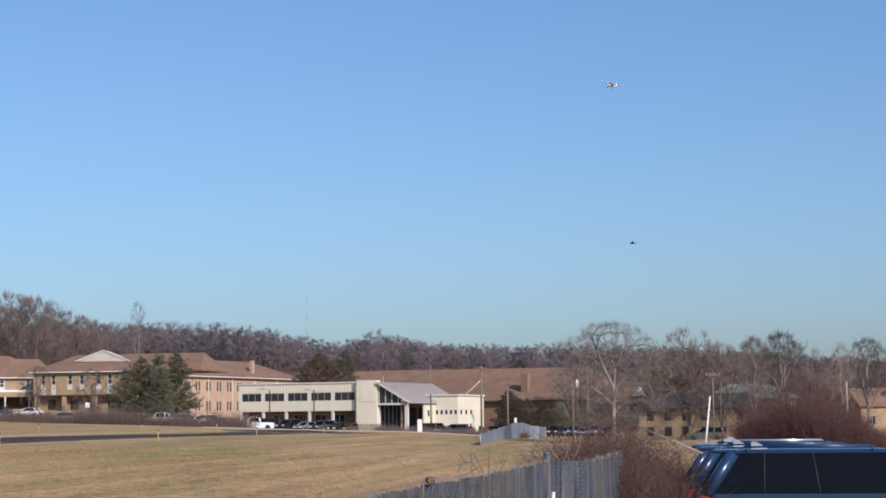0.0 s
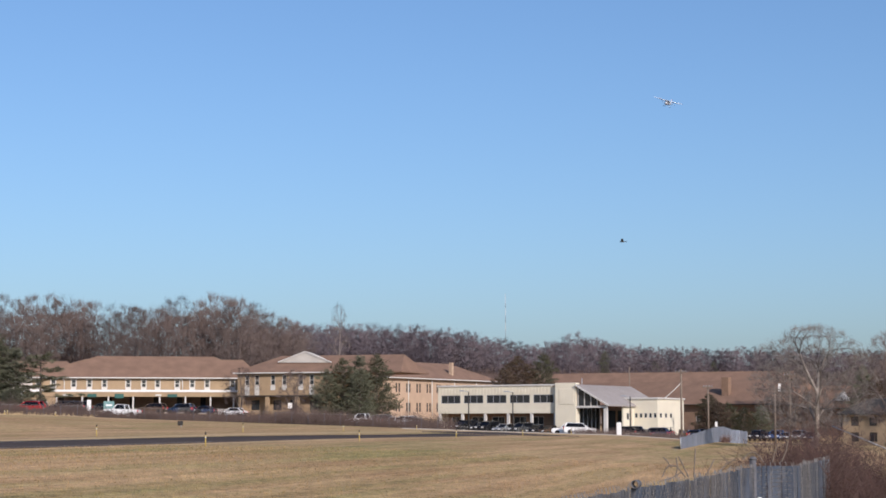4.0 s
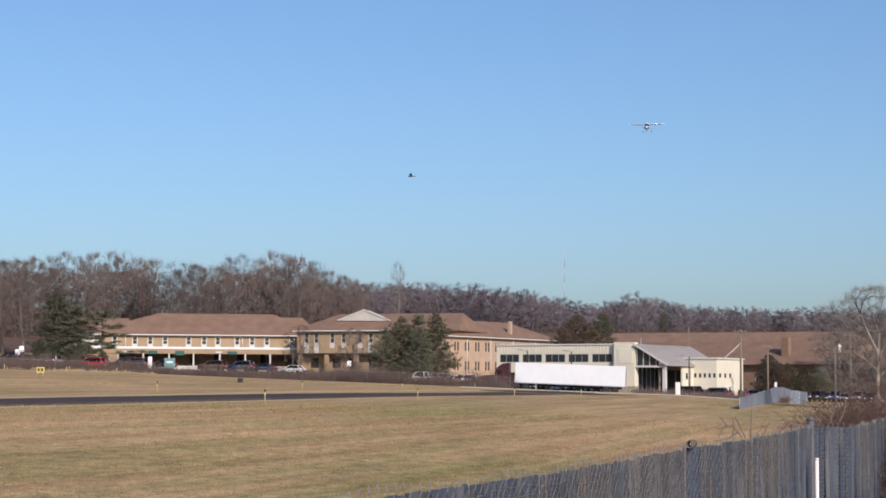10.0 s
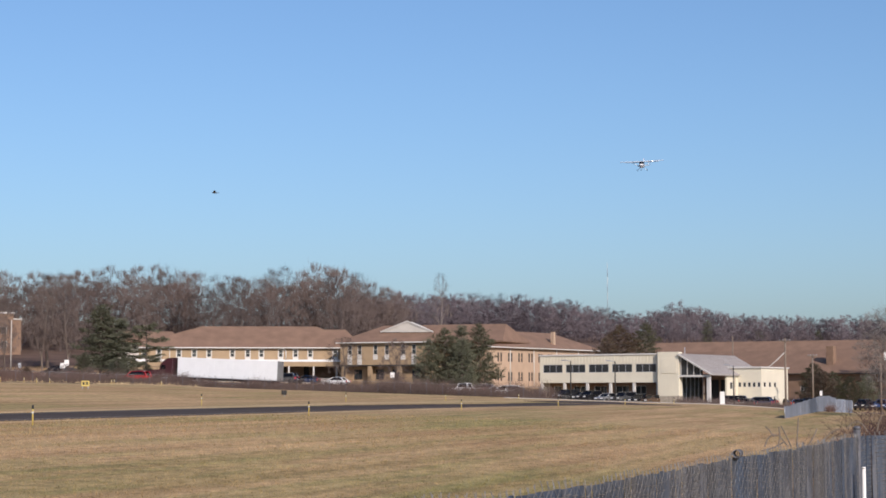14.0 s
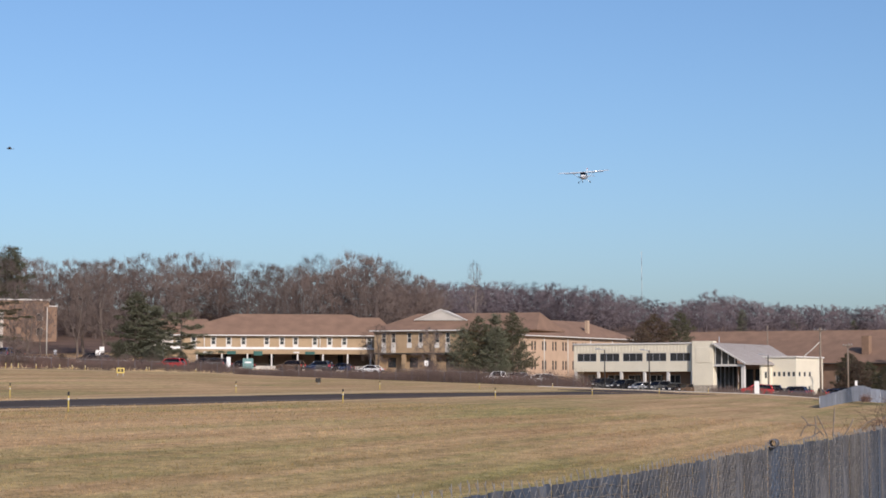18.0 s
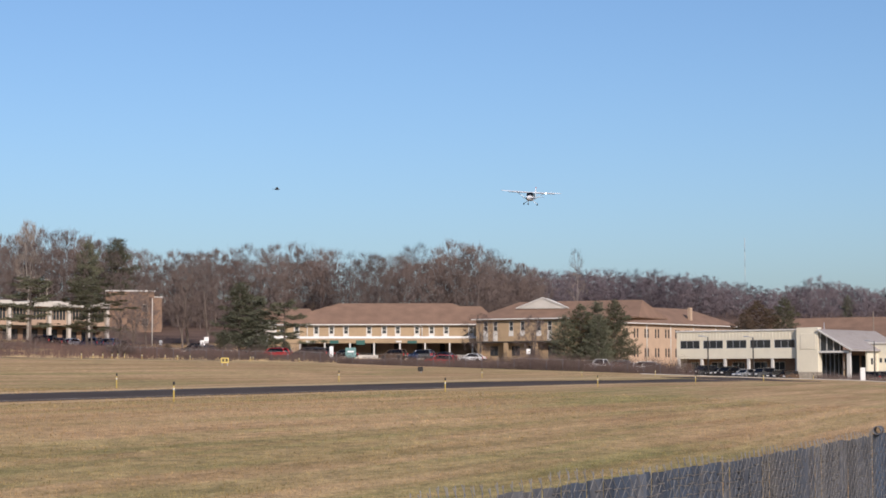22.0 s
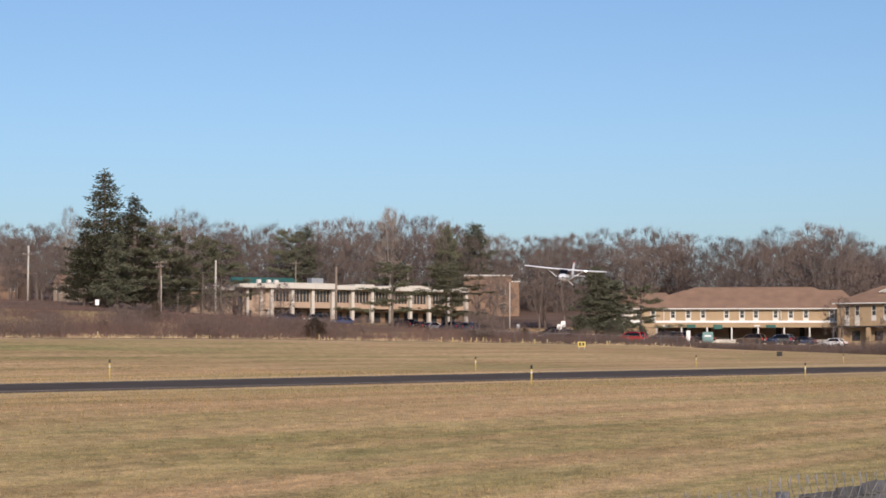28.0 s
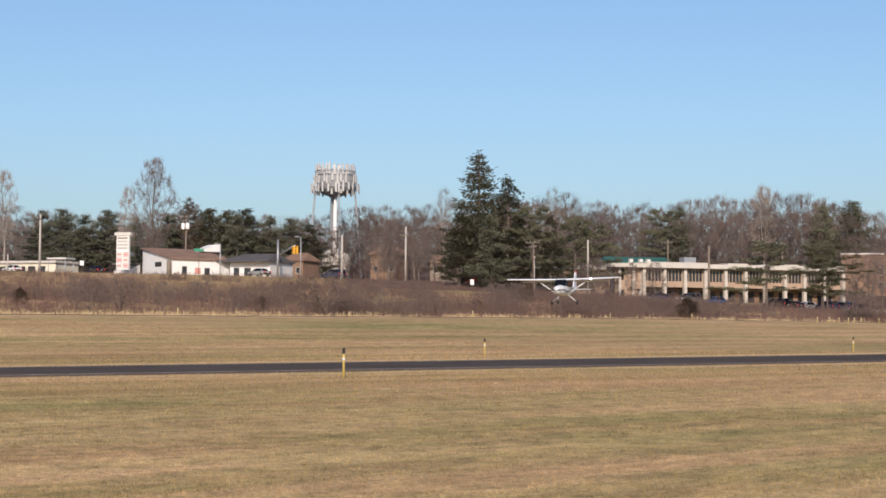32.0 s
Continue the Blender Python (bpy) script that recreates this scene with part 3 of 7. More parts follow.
    part("wing_roof", bevelled(boxes((wx0 - 0.1, wx1 + 0.2, wy - 0.2, 19.2, 5.1, 5.35)), 0.03), M_TRIM, b)


# ---- brown-roofed brick apartments ----
def apartments():
    p0, p1 = (-139.9, 285.6), (-106.5, 299.6)
    L, z = span(p0, p1), 4.15
    b = thing("apartment_building", "long tan brick apartment block with brown hipped roof and carports", "building", along(p0, p1, z))
    D, H = 11.0, 5.25
    panes = (2.33, 4.82, 8.18, 10.78, 13.28, 17.23, 19.84, 22.16, 25.45, 27.98, 30.5, 34.78)
    ups = [(x - 0.40, x + 0.40, 3.62, 4.95) for x in panes]
    part("upper_wall", wall_bm(L, 2.75, H, 0.3, ups + [(0.0, 1.2, 2.75, H)]), M_TAN, b)
    for w in ups:
        window(b, *w, rail=True, edge=0.09, frame_mat=M_TRIM)
        part("apron_panel", boxes((w[0] - 0.06, w[1] + 0.06, -0.05, -0.003, 3.2, 3.6)), M_TRIM, b)
        for x in (w[0] - 0.10, w[1] + 0.02):
            part("casing", boxes((x, x + 0.08, -0.05, -0.003, 3.61, H - 0.15)), M_TRIM, b)
    part("corner_board", boxes((1.14, 1.40, -0.06, -0.003, 3.1, H - 0.15)), M_TRIM, b)
    part("side_wall", boxes((1.2, 1.5, 0.3, D, -1.5, H)), M_TAN, b)
    part("side_wall", boxes((L - 0.3, L, 0.3, D, -1.5, H)), M_TAN, b)
    part("back_wall", boxes((1.5, L - 0.3, D - 0.3, D, -1.5, H)), M_TAN, b)
    part("carport_back", wall_bm(L - 0.6, -1.5, 2.7, 0.25, [(1.5 + 4 * k, 2.5 + 4 * k, 0.0, 2.1) for k in range(int(L / 4) - 1)], y=4.5), M_BROWN_BRICK, b)
    for k in range(int(L / 4) - 1):
        part("door", boxes((1.55 + 4 * k, 2.45 + 4 * k, 4.55, 4.62, 0.0, 2.1)), M_DARK, b)
    part("carport_floor", boxes((0.3, L - 0.3, -2.4, 4.5, -1.5, 0.0)), M_CONCRETE, b)
    part("gutter", bevelled(boxes((-0.1, L + 0.4, -0.72, -0.52, H - 0.14, H + 0.06)), 0.03), M_TRIM, b)
    part("awning", boxes((-0.2, L - 0.5, -2.2, 0.0, 2.95, 3.12)), M_ROOF_LIGHT, b)
    part("awning_fascia", bevelled(boxes((-0.25, L - 0.5, -2.32, -2.2, 2.80, 3.18)), 0.02), M_WHITE, b, "white fascia board")
    part("awning_skirt", boxes((-0.2, L - 0.5, -2.26, -2.12, 2.02, 2.84)), M_TAN, b, "tan shingled skirt under the fascia")
    part("bay_wall", boxes((0.1, 5.3, -2.08, -1.85, -1.5, 2.02)), M_TAN, b)
    part("bay_side", boxes((0.1, 0.35, -1.85, 4.5, -1.5, 2.95)), M_TAN, b)
    for x in (-0.1, 5.5, 9.7, 14.0, 18.1, 22.5, 26.8, 31.0, 34.9):
        part("carport_post", bevelled(boxes((x - 0.13, x + 0.13, -2.3, -2.05, -1.0, 2.86 if x < 1 else 2.02)), 0.02), M_TRIM, b)
    for x, w, z0, z1, m in ((2.2, 1.6, 2.30, 2.62, M_DARK), (7.3, 1.6, 2.05, 2.45, M_TRIM), (11.3, 1.5, 1.95, 2.50, M_GREEN_ROOF), (15.8, 1.5, 1.75, 2.50, M_GREEN_ROOF), (22.3, 1.0, 2.15, 2.42, M_TRIM), (24.6, 1.6, 1.95, 2.45, M_GREEN_ROOF)):
        part("shop_board", bevelled(boxes((x - w / 2, x + w / 2, -2.40, -2.33, z0, z1)), 0.01), m, b, "hanging shop board")
    for x in (6.64, 26.33):
        part("downpipe", bars(((x, -0.1, 3.1), (x, -0.1, H - 0.5), 0.08)), M_TRIM, b)
        part("downpipe_elbow", bars(((x, -0.1, H - 0.5), (x - 0.5, -0.55, H - 0.1), 0.08)), M_TRIM, b)
    bm = bmesh.new()
    hip_roof(bm, 0.55, L + 3.0, 0, D, H + 0.12, 3.2, 10.0, 3.0, 0.6)
    part("roof", bm, M_ROOF, b, "brown shingle hipped roof")
    # corner block
    q0, q1 = (-105.2, 294.3), (-88.6, 292.9)
    c = thing("apartment_building", "tan brick corner block with narrow windows and a pale gable", "building", along(q0, q1, 3.3))
    L2, H2 = span(q0, q1), 6.75
    xs = (1.77, 3.55, 6.45, 8.51, 11.48, 13.41)
    ups = [(x - 0.38, x + 0.38, 4.75, 6.4) for x in xs]
    part("upper_wall", wall_bm(L2, 3.05, H2, 0.3, ups), M_TAN, c)
    lows = [(x - 0.75, x + 0.75, 0.6, 2.3) for x in (2.6, 6.6, 9.6, 13.2)]
    part("lower_wall", wall_bm(L2 - 0.6, -1.5, 3.0, 0.25, lows, y=1.6), M_TAN, c)
    for x0, x1, y0, y1 in ((0, 0.3, 0.3, 13.0), (L2 - 0.3, L2, 0.3, 13.0), (0.3, L2 - 0.3, 12.7, 13.0)):
        part("wall", boxes((x0, x1, y0, y1, -1.5, H2)), M_TAN, c)
    # overhang shade put into the soffit's near-black colour
    part("soffit", boxes((0.0, L2, 0.02, 1.6, 2.82, 3.04)), M_DARK, c, "soffit of the overhanging upper floor, near-black to stand in for shade")
    for w in ups:
        window(c, *w, rail=True, edge=0.07)
    for w in lows:
        window(c, *w, y=1.6, lights=2, edge=0.07, frame_mat=M_DARK)
    for k, x in enumerate(xs):
        part("spandrel", boxes((x - 0.42, x + 0.42, -0.05, -0.003, 3.08 if k in (0, 1, 5) else 3.9, 4.70)), M_TRIM, c, "white spandrel panel below the window")
    for x in (0.2, 5.0, 10.4, 15.4):
        part("pier", bevelled(boxes((x, x + 0.7, 0.05, 0.6, -1.5, 2.82)), 0.03), M_TAN, c)
    part("gutter", bevelled(boxes((-0.6, L2 + 0.6, -0.75, -0.55, H2 - 0.1, H2 + 0.1)), 0.03), M_TRIM, c)
    bm = bmesh.new()
    hip_roof(bm, 0, L2 + 12, 0, 13.0, H2 + 0.1, 3.0, 6.0, 2.0, 0.7)
    part("roof", bm, M_ROOF, c, "brown shingle roof")
    bm = bmesh.new()
    prism(bm, [(6.2, H2 + 1.85), (15.6, H2 + 1.75), (10.96, H2 + 3.6)], 3.0, 5.5)
    part("gable", bm, M_ROOF_LIGHT, c, "pale gable end above the roof")
    part("gable_trim", bars(((6.1, 2.95, H2 + 1.9), (10.96, 2.95, H2 + 3.65), 0.13), n=4), M_TRIM, c)
    part("gable_trim", bars(((10.96, 2.95, H2 + 3.65), (15.7, 2.95, H2 + 1.8), 0.13), n=4), M_TRIM, c)
    # wing running back from the corner
    r0, r1 = (-86.4, 318.5), (-74.0, 358.4)
    w = thing("apartment_building", "buff brick apartment wing, sunlit, with brown hipped roof", "building", along(r0, r1, 2.9))
    L3, H3 = span(r0, r1), 7.0
    holes = []
    for k in range(int(L3 / 3.6)):
        for dx in (0.5, 1.5):
            for zz in (0.9, 4.4):
                holes.append((k * 3.6 + dx, k * 3.6 + dx + 0.6, zz, zz + 1.7))
    shell(w, L3, 12.0, -1.5, H3, M_TAN_PINK, holes)
    for h in holes:
        window(w, *h, edge=0.05, rail=True, frame_mat=M_SPANDREL)
    for k in range(1, 5):
        part("downpipe", bars(((k * L3 / 5, -0.1, 0), (k * L3 / 5, -0.1, H3 - 0.2), 0.09)), M_TRIM, w)
    part("gutter", bevelled(boxes((-0.6, L3 + 0.6, -0.75, -0.55, H3 - 0.1, H3 + 0.1)), 0.03), M_TRIM, w)
    bm = bmesh.new()
    hip_roof(bm, -8, L3, 0, 12.0, H3 + 0.1, 3.3, 3.0, 9.0, 0.7)
    part("roof", bm, M_ROOF, w, "brown shingle hipped roof")
    part("chimney", bevelled(boxes((L3 * 0.62, L3 * 0.62 + 0.7, 1.0, 1.7, H3, H3 + 3.4)), 0.04), M_TAN_PINK, w)
    # block behind, of which the roof shows
    s0, s1 = (-149.6, 318.6), (-117.5, 332.0)
    k = thing("apartment_building", "brown-roofed apartment block behind the front row", "building", along(s0, s1, 4.5))
    shell(k, span(s0, s1), 10.0, -1, 7.6, M_TAN, [])
    bm = bmesh.new()
    hip_roof(bm, 0, span(s0, s1), 0, 10, 7.2, 2.8, 8, 6, 0.6)
    part("roof", bm, M_ROOF, k)
    # pale house among the pines beside it
    h0, h1 = (-154.5, 308.5), (-143.5, 313.6)
    h = thing("house", "weathered buff house half hidden behind pines", "house", along(h0, h1, 5.0))
    shell(h, span(h0, h1), 8.0, -1, 6.2, M_COLUMN, [(2.0, 3.2, 4.6, 6.0), (8.5, 9.7, 4.6, 6.0)])
    for x in (2.0, 8.5):
        window(h, x, x + 1.2, 4.6, 6.0, lights=2)
    bm = bmesh.new()
    hip_roof(bm, 0, span(h0, h1), 0, 8.0, 6.3, 1.9, 2.0, 2.0, 0.5)
    part("roof", bm, M_ROOF, h, "brown roof")


def long_roofs():
    for (a, c, z, H, D, rise, hl, hr, name) in (
        ((-67.1, 365.9), (-16.0, 344.6), 0.6, 4.6, 16.0, 4.6, 1.0, 2.0, "long low brick building with a broad brown shingle roof"),
        ((-80.2, 412.3), (-16.4, 399.7), 2.0, 7.4, 12.0, 3.6, 4.0, 4.0, "farther brown-roofed apartment row"),
        ((-17.5, 349.6), (-1.6, 342.0), 0.0, 4.4, 12.0, 4.2, 2.0, 3.0, "brown-roofed brick house row with a white gable"),
    ):
        b = thing("apartment_building", name, "building", along(a, c, z))
        L = span(a, c)
        holes = [(2 + 4.2 * k, 3.2 + 4.2 * k, 1.0, 2.5) for k in range(int(L / 4.2) - 1)]
        shell(b, L, D, -1.5, H, M_BROWN_BRICK, holes)
        for h in holes:
            window(b, *h, lights=2, edge=0.08)
        bm = bmesh.new()
        hip_roof(bm, 0, L, 0, D, H + 0.1, rise, hl, hr, 0.8)
        part("roof", bm, M_ROOF, b, "brown shingle roof")
        part("gutter", boxes((-0.8, L + 0.8, -0.95, -0.82, H - 0.12, H + 0.08)), M_DARK, b)
        if D == 16.0:
            for x, hh in ((L * 0.235, 2.0), (L * 0.72, 3.6)):
                part("chimney", bevelled(boxes((x, x + 1.5, 2.2, 3.4, H + 0.6, H + 1.6 + hh)), 0.04), M_BROWN_BRICK, b)
            part("vent_pipe", bars(((L * 0.12, 6, H + 3), (L * 0.12, 6, H + 5.6), 0.08)), M_STEEL, b)
        if D == 12.0 and L < 30:
            bm = bmesh.new()
            prism(bm, [(L * 0.55, H + 1.4), (L * 0.72, H + 1.4), (L * 0.635, H + 3.0)], 0.6, 2.0)
            part("gable", bm, M_TRIM, b, "white timbered gable")


def houses():
    # tan two-storey house behind the bare trees
    a, c = (-5.4, 267.9), (10.6, 261.8)
    b = thing("house", "tan two-storey house with dark roof behind bare trees", "house", along(a, c, -0.7))
    L = span(a, c)
    holes = [(1.2 + 2.7 * k, 2.3 + 2.7 * k, zz, zz + 1.3) for k in range(int(L / 2.7)) for zz in (-0.3, 1.9)]
    shell(b, L, 9, -1.0, 3.5, M_OCHRE, holes)
    for h in holes:
        window(b, *h, lights=1, rail=True, frame_mat=M_DARK)
    bm = bmesh.new()
    hip_roof(bm, 0, L, 0, 9, 3.6, 2.2, 3, 3, 0.7)
    part("roof", bm, M_DARK, b, "dark shingle roof")
    part("rear_wall", boxes((L * 0.4, L * 1.05, 10, 18, -0.6, 5.0)), M_OCHRE, b)
    bm = bmesh.new()
    hip_roof(bm, L * 0.4, L * 1.05, 10, 18, 5.1, 2.1, 2.5, 4, 0.5)
    part("roof", bm, M_GREEN_GREY, b, "grey-green shingle roof of the rear wing")
    a, c = (26.5, 273.7), (36.6, 277.6)
    b = thing("house", "brick house with brown roof", "house", along(a, c, -0.6))
    L = span(a, c)
    holes = [(1.2 + 2.9 * k, 2.3 + 2.9 * k, 0.9, 2.2) for k in range(int(L / 2.9))]
    shell(b, L, 9, -0.6, 3.6, M_TAN, holes)
    for h in holes:
        window(b, *h, lights=2)
    bm = bmesh.new()
    hip_roof(bm, 0, L, 0, 9, 3.7, 2.6, 0.5, 0.5, 0.5)
    part("roof", bm, M_ROOF, b)


# ---- the flat-roofed office on the rise ----
def colonnade_office():
    a, c = (-199.8, 265.1), (-181.2, 301.8)
    z = 7.1
    L, H = span(a, c), 7.4
    b = thing("office_building", "two-storey office with white columns, flat pale roof and tan spandrels", "building", along(a, c, z))
    n = 10
    w = L / n
    ups = [(k * w + 0.35, (k + 1) * w - 0.35, 3.75, 6.1) for k in range(n)]
    part("upper_wall", wall_bm(L, 2.8, 6.2, 0.3, ups, y=0.8), M_SPANDREL, b)
    for u in ups:
        window(b, *u, y=0.8, lights=5, frame_mat=M_SPANDREL, edge=0.12)
    lows = [(k * w + 0.5, (k + 1) * w - 0.5, 0.2, 2.2) for k in range(n)]
    part("lower_wall", wall_bm(L, -3.5, 2.8, 0.3, lows, y=3.5), M_BROWN_BRICK, b)
    for u in lows:
        window(b, *u, y=3.5, lights=3, frame_mat=M_DARK, edge=0.1)
    # near-black soffit: shade under the upper floor is in its colour
    part("soffit", boxes((0, L, 1.1, 13.7, 2.68, 2.8)), M_DARK, b)
    for k in range(n + 1):
        part("column", bevelled(boxes((k * w - 0.3, k * w + 0.3, 0.0, 0.75, -3.5, 6.2)), 0.03), M_COLUMN, b)
    for k in range(n):
        lift = 0.28 if k in (3, 5, 8) else 0.0
        part("fascia", bevelled(boxes((k * w - 0.02 + 0.03, (k + 1) * w - 0.01, -0.7, 14.4, 6.2, 7.25 - lift)), 0.03), M_ROOF_LIGHT, b)
    part("end_wall", boxes((-0.3, 0.0, 0.8, 14, -3.5, 6.2)), M_WHITE, b)
    part("end_wall", boxes((L, L + 0.3, 0.8, 14, -3.5, 6.2)), M_SPANDREL, b)
    part("back_wall", boxes((0, L, 13.7, 14, -3.5, 6.2)), M_SPANDREL, b)
    # end pavilion
    part("pavilion_wall", wall_bm(4.6, -3.5, 6.2, 0.3, [(0.4, 1.8, 4.0, 6.0), (0.4, 1.8, 0.0, 2.2)], y=1.4), M_SPANDREL, thing_child(b, "pavilion", (-5.2, 0, 0)))
    for k, x in enumerate((-4.6, -1.9)):
        part("column", bevelled(boxes((x - 0.25, x + 0.25, 0.5, 1.1, -3.5, 6.2)), 0.03), M_COLUMN, b)
    part("screen_wall", boxes((-1.7, -0.32, 0.9, 1.2, 2.4, 6.2)), M_SPANDREL, b)
    part("fascia", bevelled(boxes((-6.8, 0.0, -0.6, 14.4, 6.2, 6.95)), 0.03), M_ROOF_LIGHT, b)
    for x in (-1.0, 1.0, 2.5):
        part("roof_vent", bevelled(boxes((x, x + 0.7, 4, 4.8, 6.9, 7.9)), 0.08), M_TRIM, b)
    part("roof_unit", bevelled(boxes((11, 13.4, 6, 8, 7.25, 8.5)), 0.05), M_STEEL, b)
    # lower wing running on behind the pines
    part("rear_wing_wall", boxes((-15.0, -6.9, 2.0, 13.5, -3.5, 5.7)), M_SPANDREL, b)
    part("fascia", bevelled(boxes((-15.4, -6.85, 1.4, 14.0, 5.7, 6.5)), 0.03), M_ROOF_LIGHT, b)
    # green-roofed hall behind
    a, c = (-237.0, 302.1), (-228.3, 313.7)
    g = thing("hall", "low hall with dark green metal roof behind the office", "building", along(a, c, 9.5))
    L = span(a, c)
    shell(g, L, 12, -1, 5.2, M_BROWN_BRICK, [])
    bm = bmesh.new()
    hip_roof(bm, 0, L, 0, 12, 5.3, 2.9, 1.0, 1.0, 0.5)
    part("roof", bm, M_GREEN_ROOF, g, "dark green standing-seam roof")
    # brick block
    a, c = (-202.2, 335.8), (-193.6, 340.9)
    g = thing("brick_building", "plain brown brick block with pale coping among trees", "building", along(a, c, 10.0))
    L = span(a, c)
    holes = [(L * 0.75, L * 0.75 + 1.2, zz, zz + 1.5) for zz in (1.0, 4.0)]
    shell(g, L, 12, -2, 8.2, M_BROWN_BRICK, holes)
    for h in holes:
        window(g, *h)
    part("coping", bevelled(boxes((-0.2, L + 0.2, -0.2, 12.2, 8.2, 8.5)), 0.04), M_TRIM, g)
    part("annex", bevelled(boxes((L + 0.01, L + 1.6, 1, 10, -2, 7.0)), 0.03), M_BROWN_BRICK, g)
    part("annex_coping", boxes((L + 0.01, L + 1.8, 0.8, 10.2, 7.0, 7.25)), M_TRIM, g)


def thing_child(parent, name, loc):
    e = new(name)
    e.empty_display_size = 0.2
    e.parent = parent
    e.location = loc
    return e


# ---- shops by the junction ----
def shops():
    a, c = (-264.9, 209.9), (-262.2, 221.1)
    z = 11.0
    b = thing("shop", "white shop with weathered rust-brown single-pitch roof", "building", along(a, c, z))
    L = span(a, c)
    holes = [(6.5, 7.6, 0.6, 2.0), (2.0, 3.0, 0.3, 2.2)]
    part("front_wall", wall_bm(L, -1, 3.5, 0.25, holes), M_WHITE, b)
    for h in holes:
        window(b, *h, frame_mat=M_DARK)
    bm = bmesh.new()
    prism(bm, [(0.25, -1), (13, -1), (13, 5.6), (0.25, 3.5)], -0.25, 0)
    bmesh.ops.rotate(bm, verts=bm.verts[:], cent=(0, 0, 0), matrix=Matrix.Rotation(radians(90), 3, "Z"))
    part("side_wall", bm, M_WHITE, b)
    bm = bmesh.new()
    prism(bm, [(0.25, -1), (13, -1), (13, 5.6), (0.25, 3.5)], -0.25, 0)
    bmesh.ops.rotate(bm, verts=bm.verts[:], cent=(0, 0, 0), matrix=Matrix.Rotation(radians(90), 3, "Z"))
    bmesh.ops.translate(bm, verts=bm.verts[:], vec=(L - 0.26, 0, 0))
    part("side_wall", bm, M_WHITE, b)
    part("back_wall", boxes((0, L, 12.75, 13, -1, 5.5)), M_WHITE, b)
    bm = bmesh.new()
    v = [bm.verts.new(p) for p in ((-0.4, -0.5, 3.45), (L + 0.4, -0.5, 3.45), (L + 0.4, 13.4, 5.75), (-0.4, 13.4, 5.75), (-0.4, -0.5, 3.7), (L + 0.4, -0.5, 3.7), (L + 0.4, 13.4, 6.0), (-0.4, 13.4, 6.0))]
    for f in ((3, 2, 1, 0), (4, 5, 6, 7), (0, 1, 5, 4), (1, 2, 6, 5), (2, 3, 7, 6), (3, 0, 4, 7)):
        bm.faces.new([v[i] for i in f])
    part("roof", bm, M_ROOF_RUST, b, "weathered rust-brown roof")
    bm = bmesh.new()
    prism(bm, [(L - 2.0, 5.4), (L + 2.0, 5.4), (L + 2.0, 6.8), (L + 1.2, 6.8)], 8.0, 12.0)
    part("clerestory", bm, M_WHITE, b)
    part("notice_board", bevelled(boxes((4.6, 5.7, -0.06, -0.003, 0.9, 2.0)), 0.01), M_TENANT_RED, b, "red and white notice on the wall")
    board = bevelled(boxes((4.5, 7.4, -0.05, 0.0, 2.2, 3.1)), 0.01)
    bmesh.ops.rotate(board, verts=board.verts[:], cent=(0, 0, 0), matrix=Matrix.Rotation(radians(90), 3, "Z"))
    bmesh.ops.translate(board, verts=board.verts[:], vec=(-0.01, 0, 0))
    part("shop_sign", board, M_DARK, b, "dark wall sign on the gable end")
    part("eave_post", bars(((-0.9, -0.6, -0.6), (-0.9, -0.6, 3.3), 0.4)), M_WOOD, b)
    # grey-blue wing
    w = thing("shop", "shop wing with dark grey roof and white end wall", "building", along((-261.4, 220.6), (-253.6, 223.5), z - 0.2))
    L2 = span((-261.4, 220.6), (-253.6, 223.5))
    holes = [(0.8, 2.0, 0.2, 2.3), (3.0, 4.4, 0.8, 2.3)]
    shell(w, L2, 9, -1, 3.4, M_WHITE, holes)
    for h in holes:
        window(w, *h, frame_mat=M_DARK)
    bm = bmesh.new()
    hip_roof(bm, -1.5, L2, -1.2, 9, 3.5, 1.5, 3.0, 1.0, 0.4)
    part("roof", bm, M_SLATE_ROOF, w, "dark grey roof")
    # shed
    s0, s1 = (-279.2, 211.0), (-279.5, 213.9)
    s = thing("shed", "small white lean-to shed", "shed", along(s0, s1, 11.0))
    bm = bmesh.new()
    prism(bm, [(0, -1), (span(s0, s1), -1), (span(s0, s1), 2.9), (0, 1.6)], 0, 4)
    part("walls", bm, M_WHITE, s)
    part("roof", boxes((-0.2, span(s0, s1) + 0.2, -0.2, 4.2, 2.9, 3.02)), M_ROOF_GREY, s)
    # low filling station
    a, c = (-323.7, 208.5), (-307.6, 214.5)
    g = thing("service_station", "low pale service station with flat canopy", "building", along(a, c, 12.2))
    L = span(a, c)
    holes = [(1 + 2.4 * k, 2.8 + 2.4 * k, 0.3, 2.0) for k in range(int(L / 2.4) - 1)]
    shell(g, L, 8, -1, 2.6, M_CREAM, holes)
    for h in holes:
        window(g, *h, frame_mat=M_DARK)
    part("roof", bevelled(boxes((-0.3, L + 0.3, -0.4, 8.2, 2.6, 3.1)), 0.04), M_ROOF_LIGHT, g)
    a = (-301.1, 211.5)
    g = thing("canopy", "flat pale canopy on thin posts", "canopy", along((-302.9, 209.1), (-299.1, 211.0), ground(*a)))
    part("roof", bevelled(boxes((0, 4.2, 0, 4, 2.8, 3.15)), 0.03), M_TRIM, g)
    for x in (0.3, 3.9):
        for y in (0.3, 3.7):
            part("post", bars(((x, y, -1), (x, y, 2.8), 0.08)), M_GREY, g)
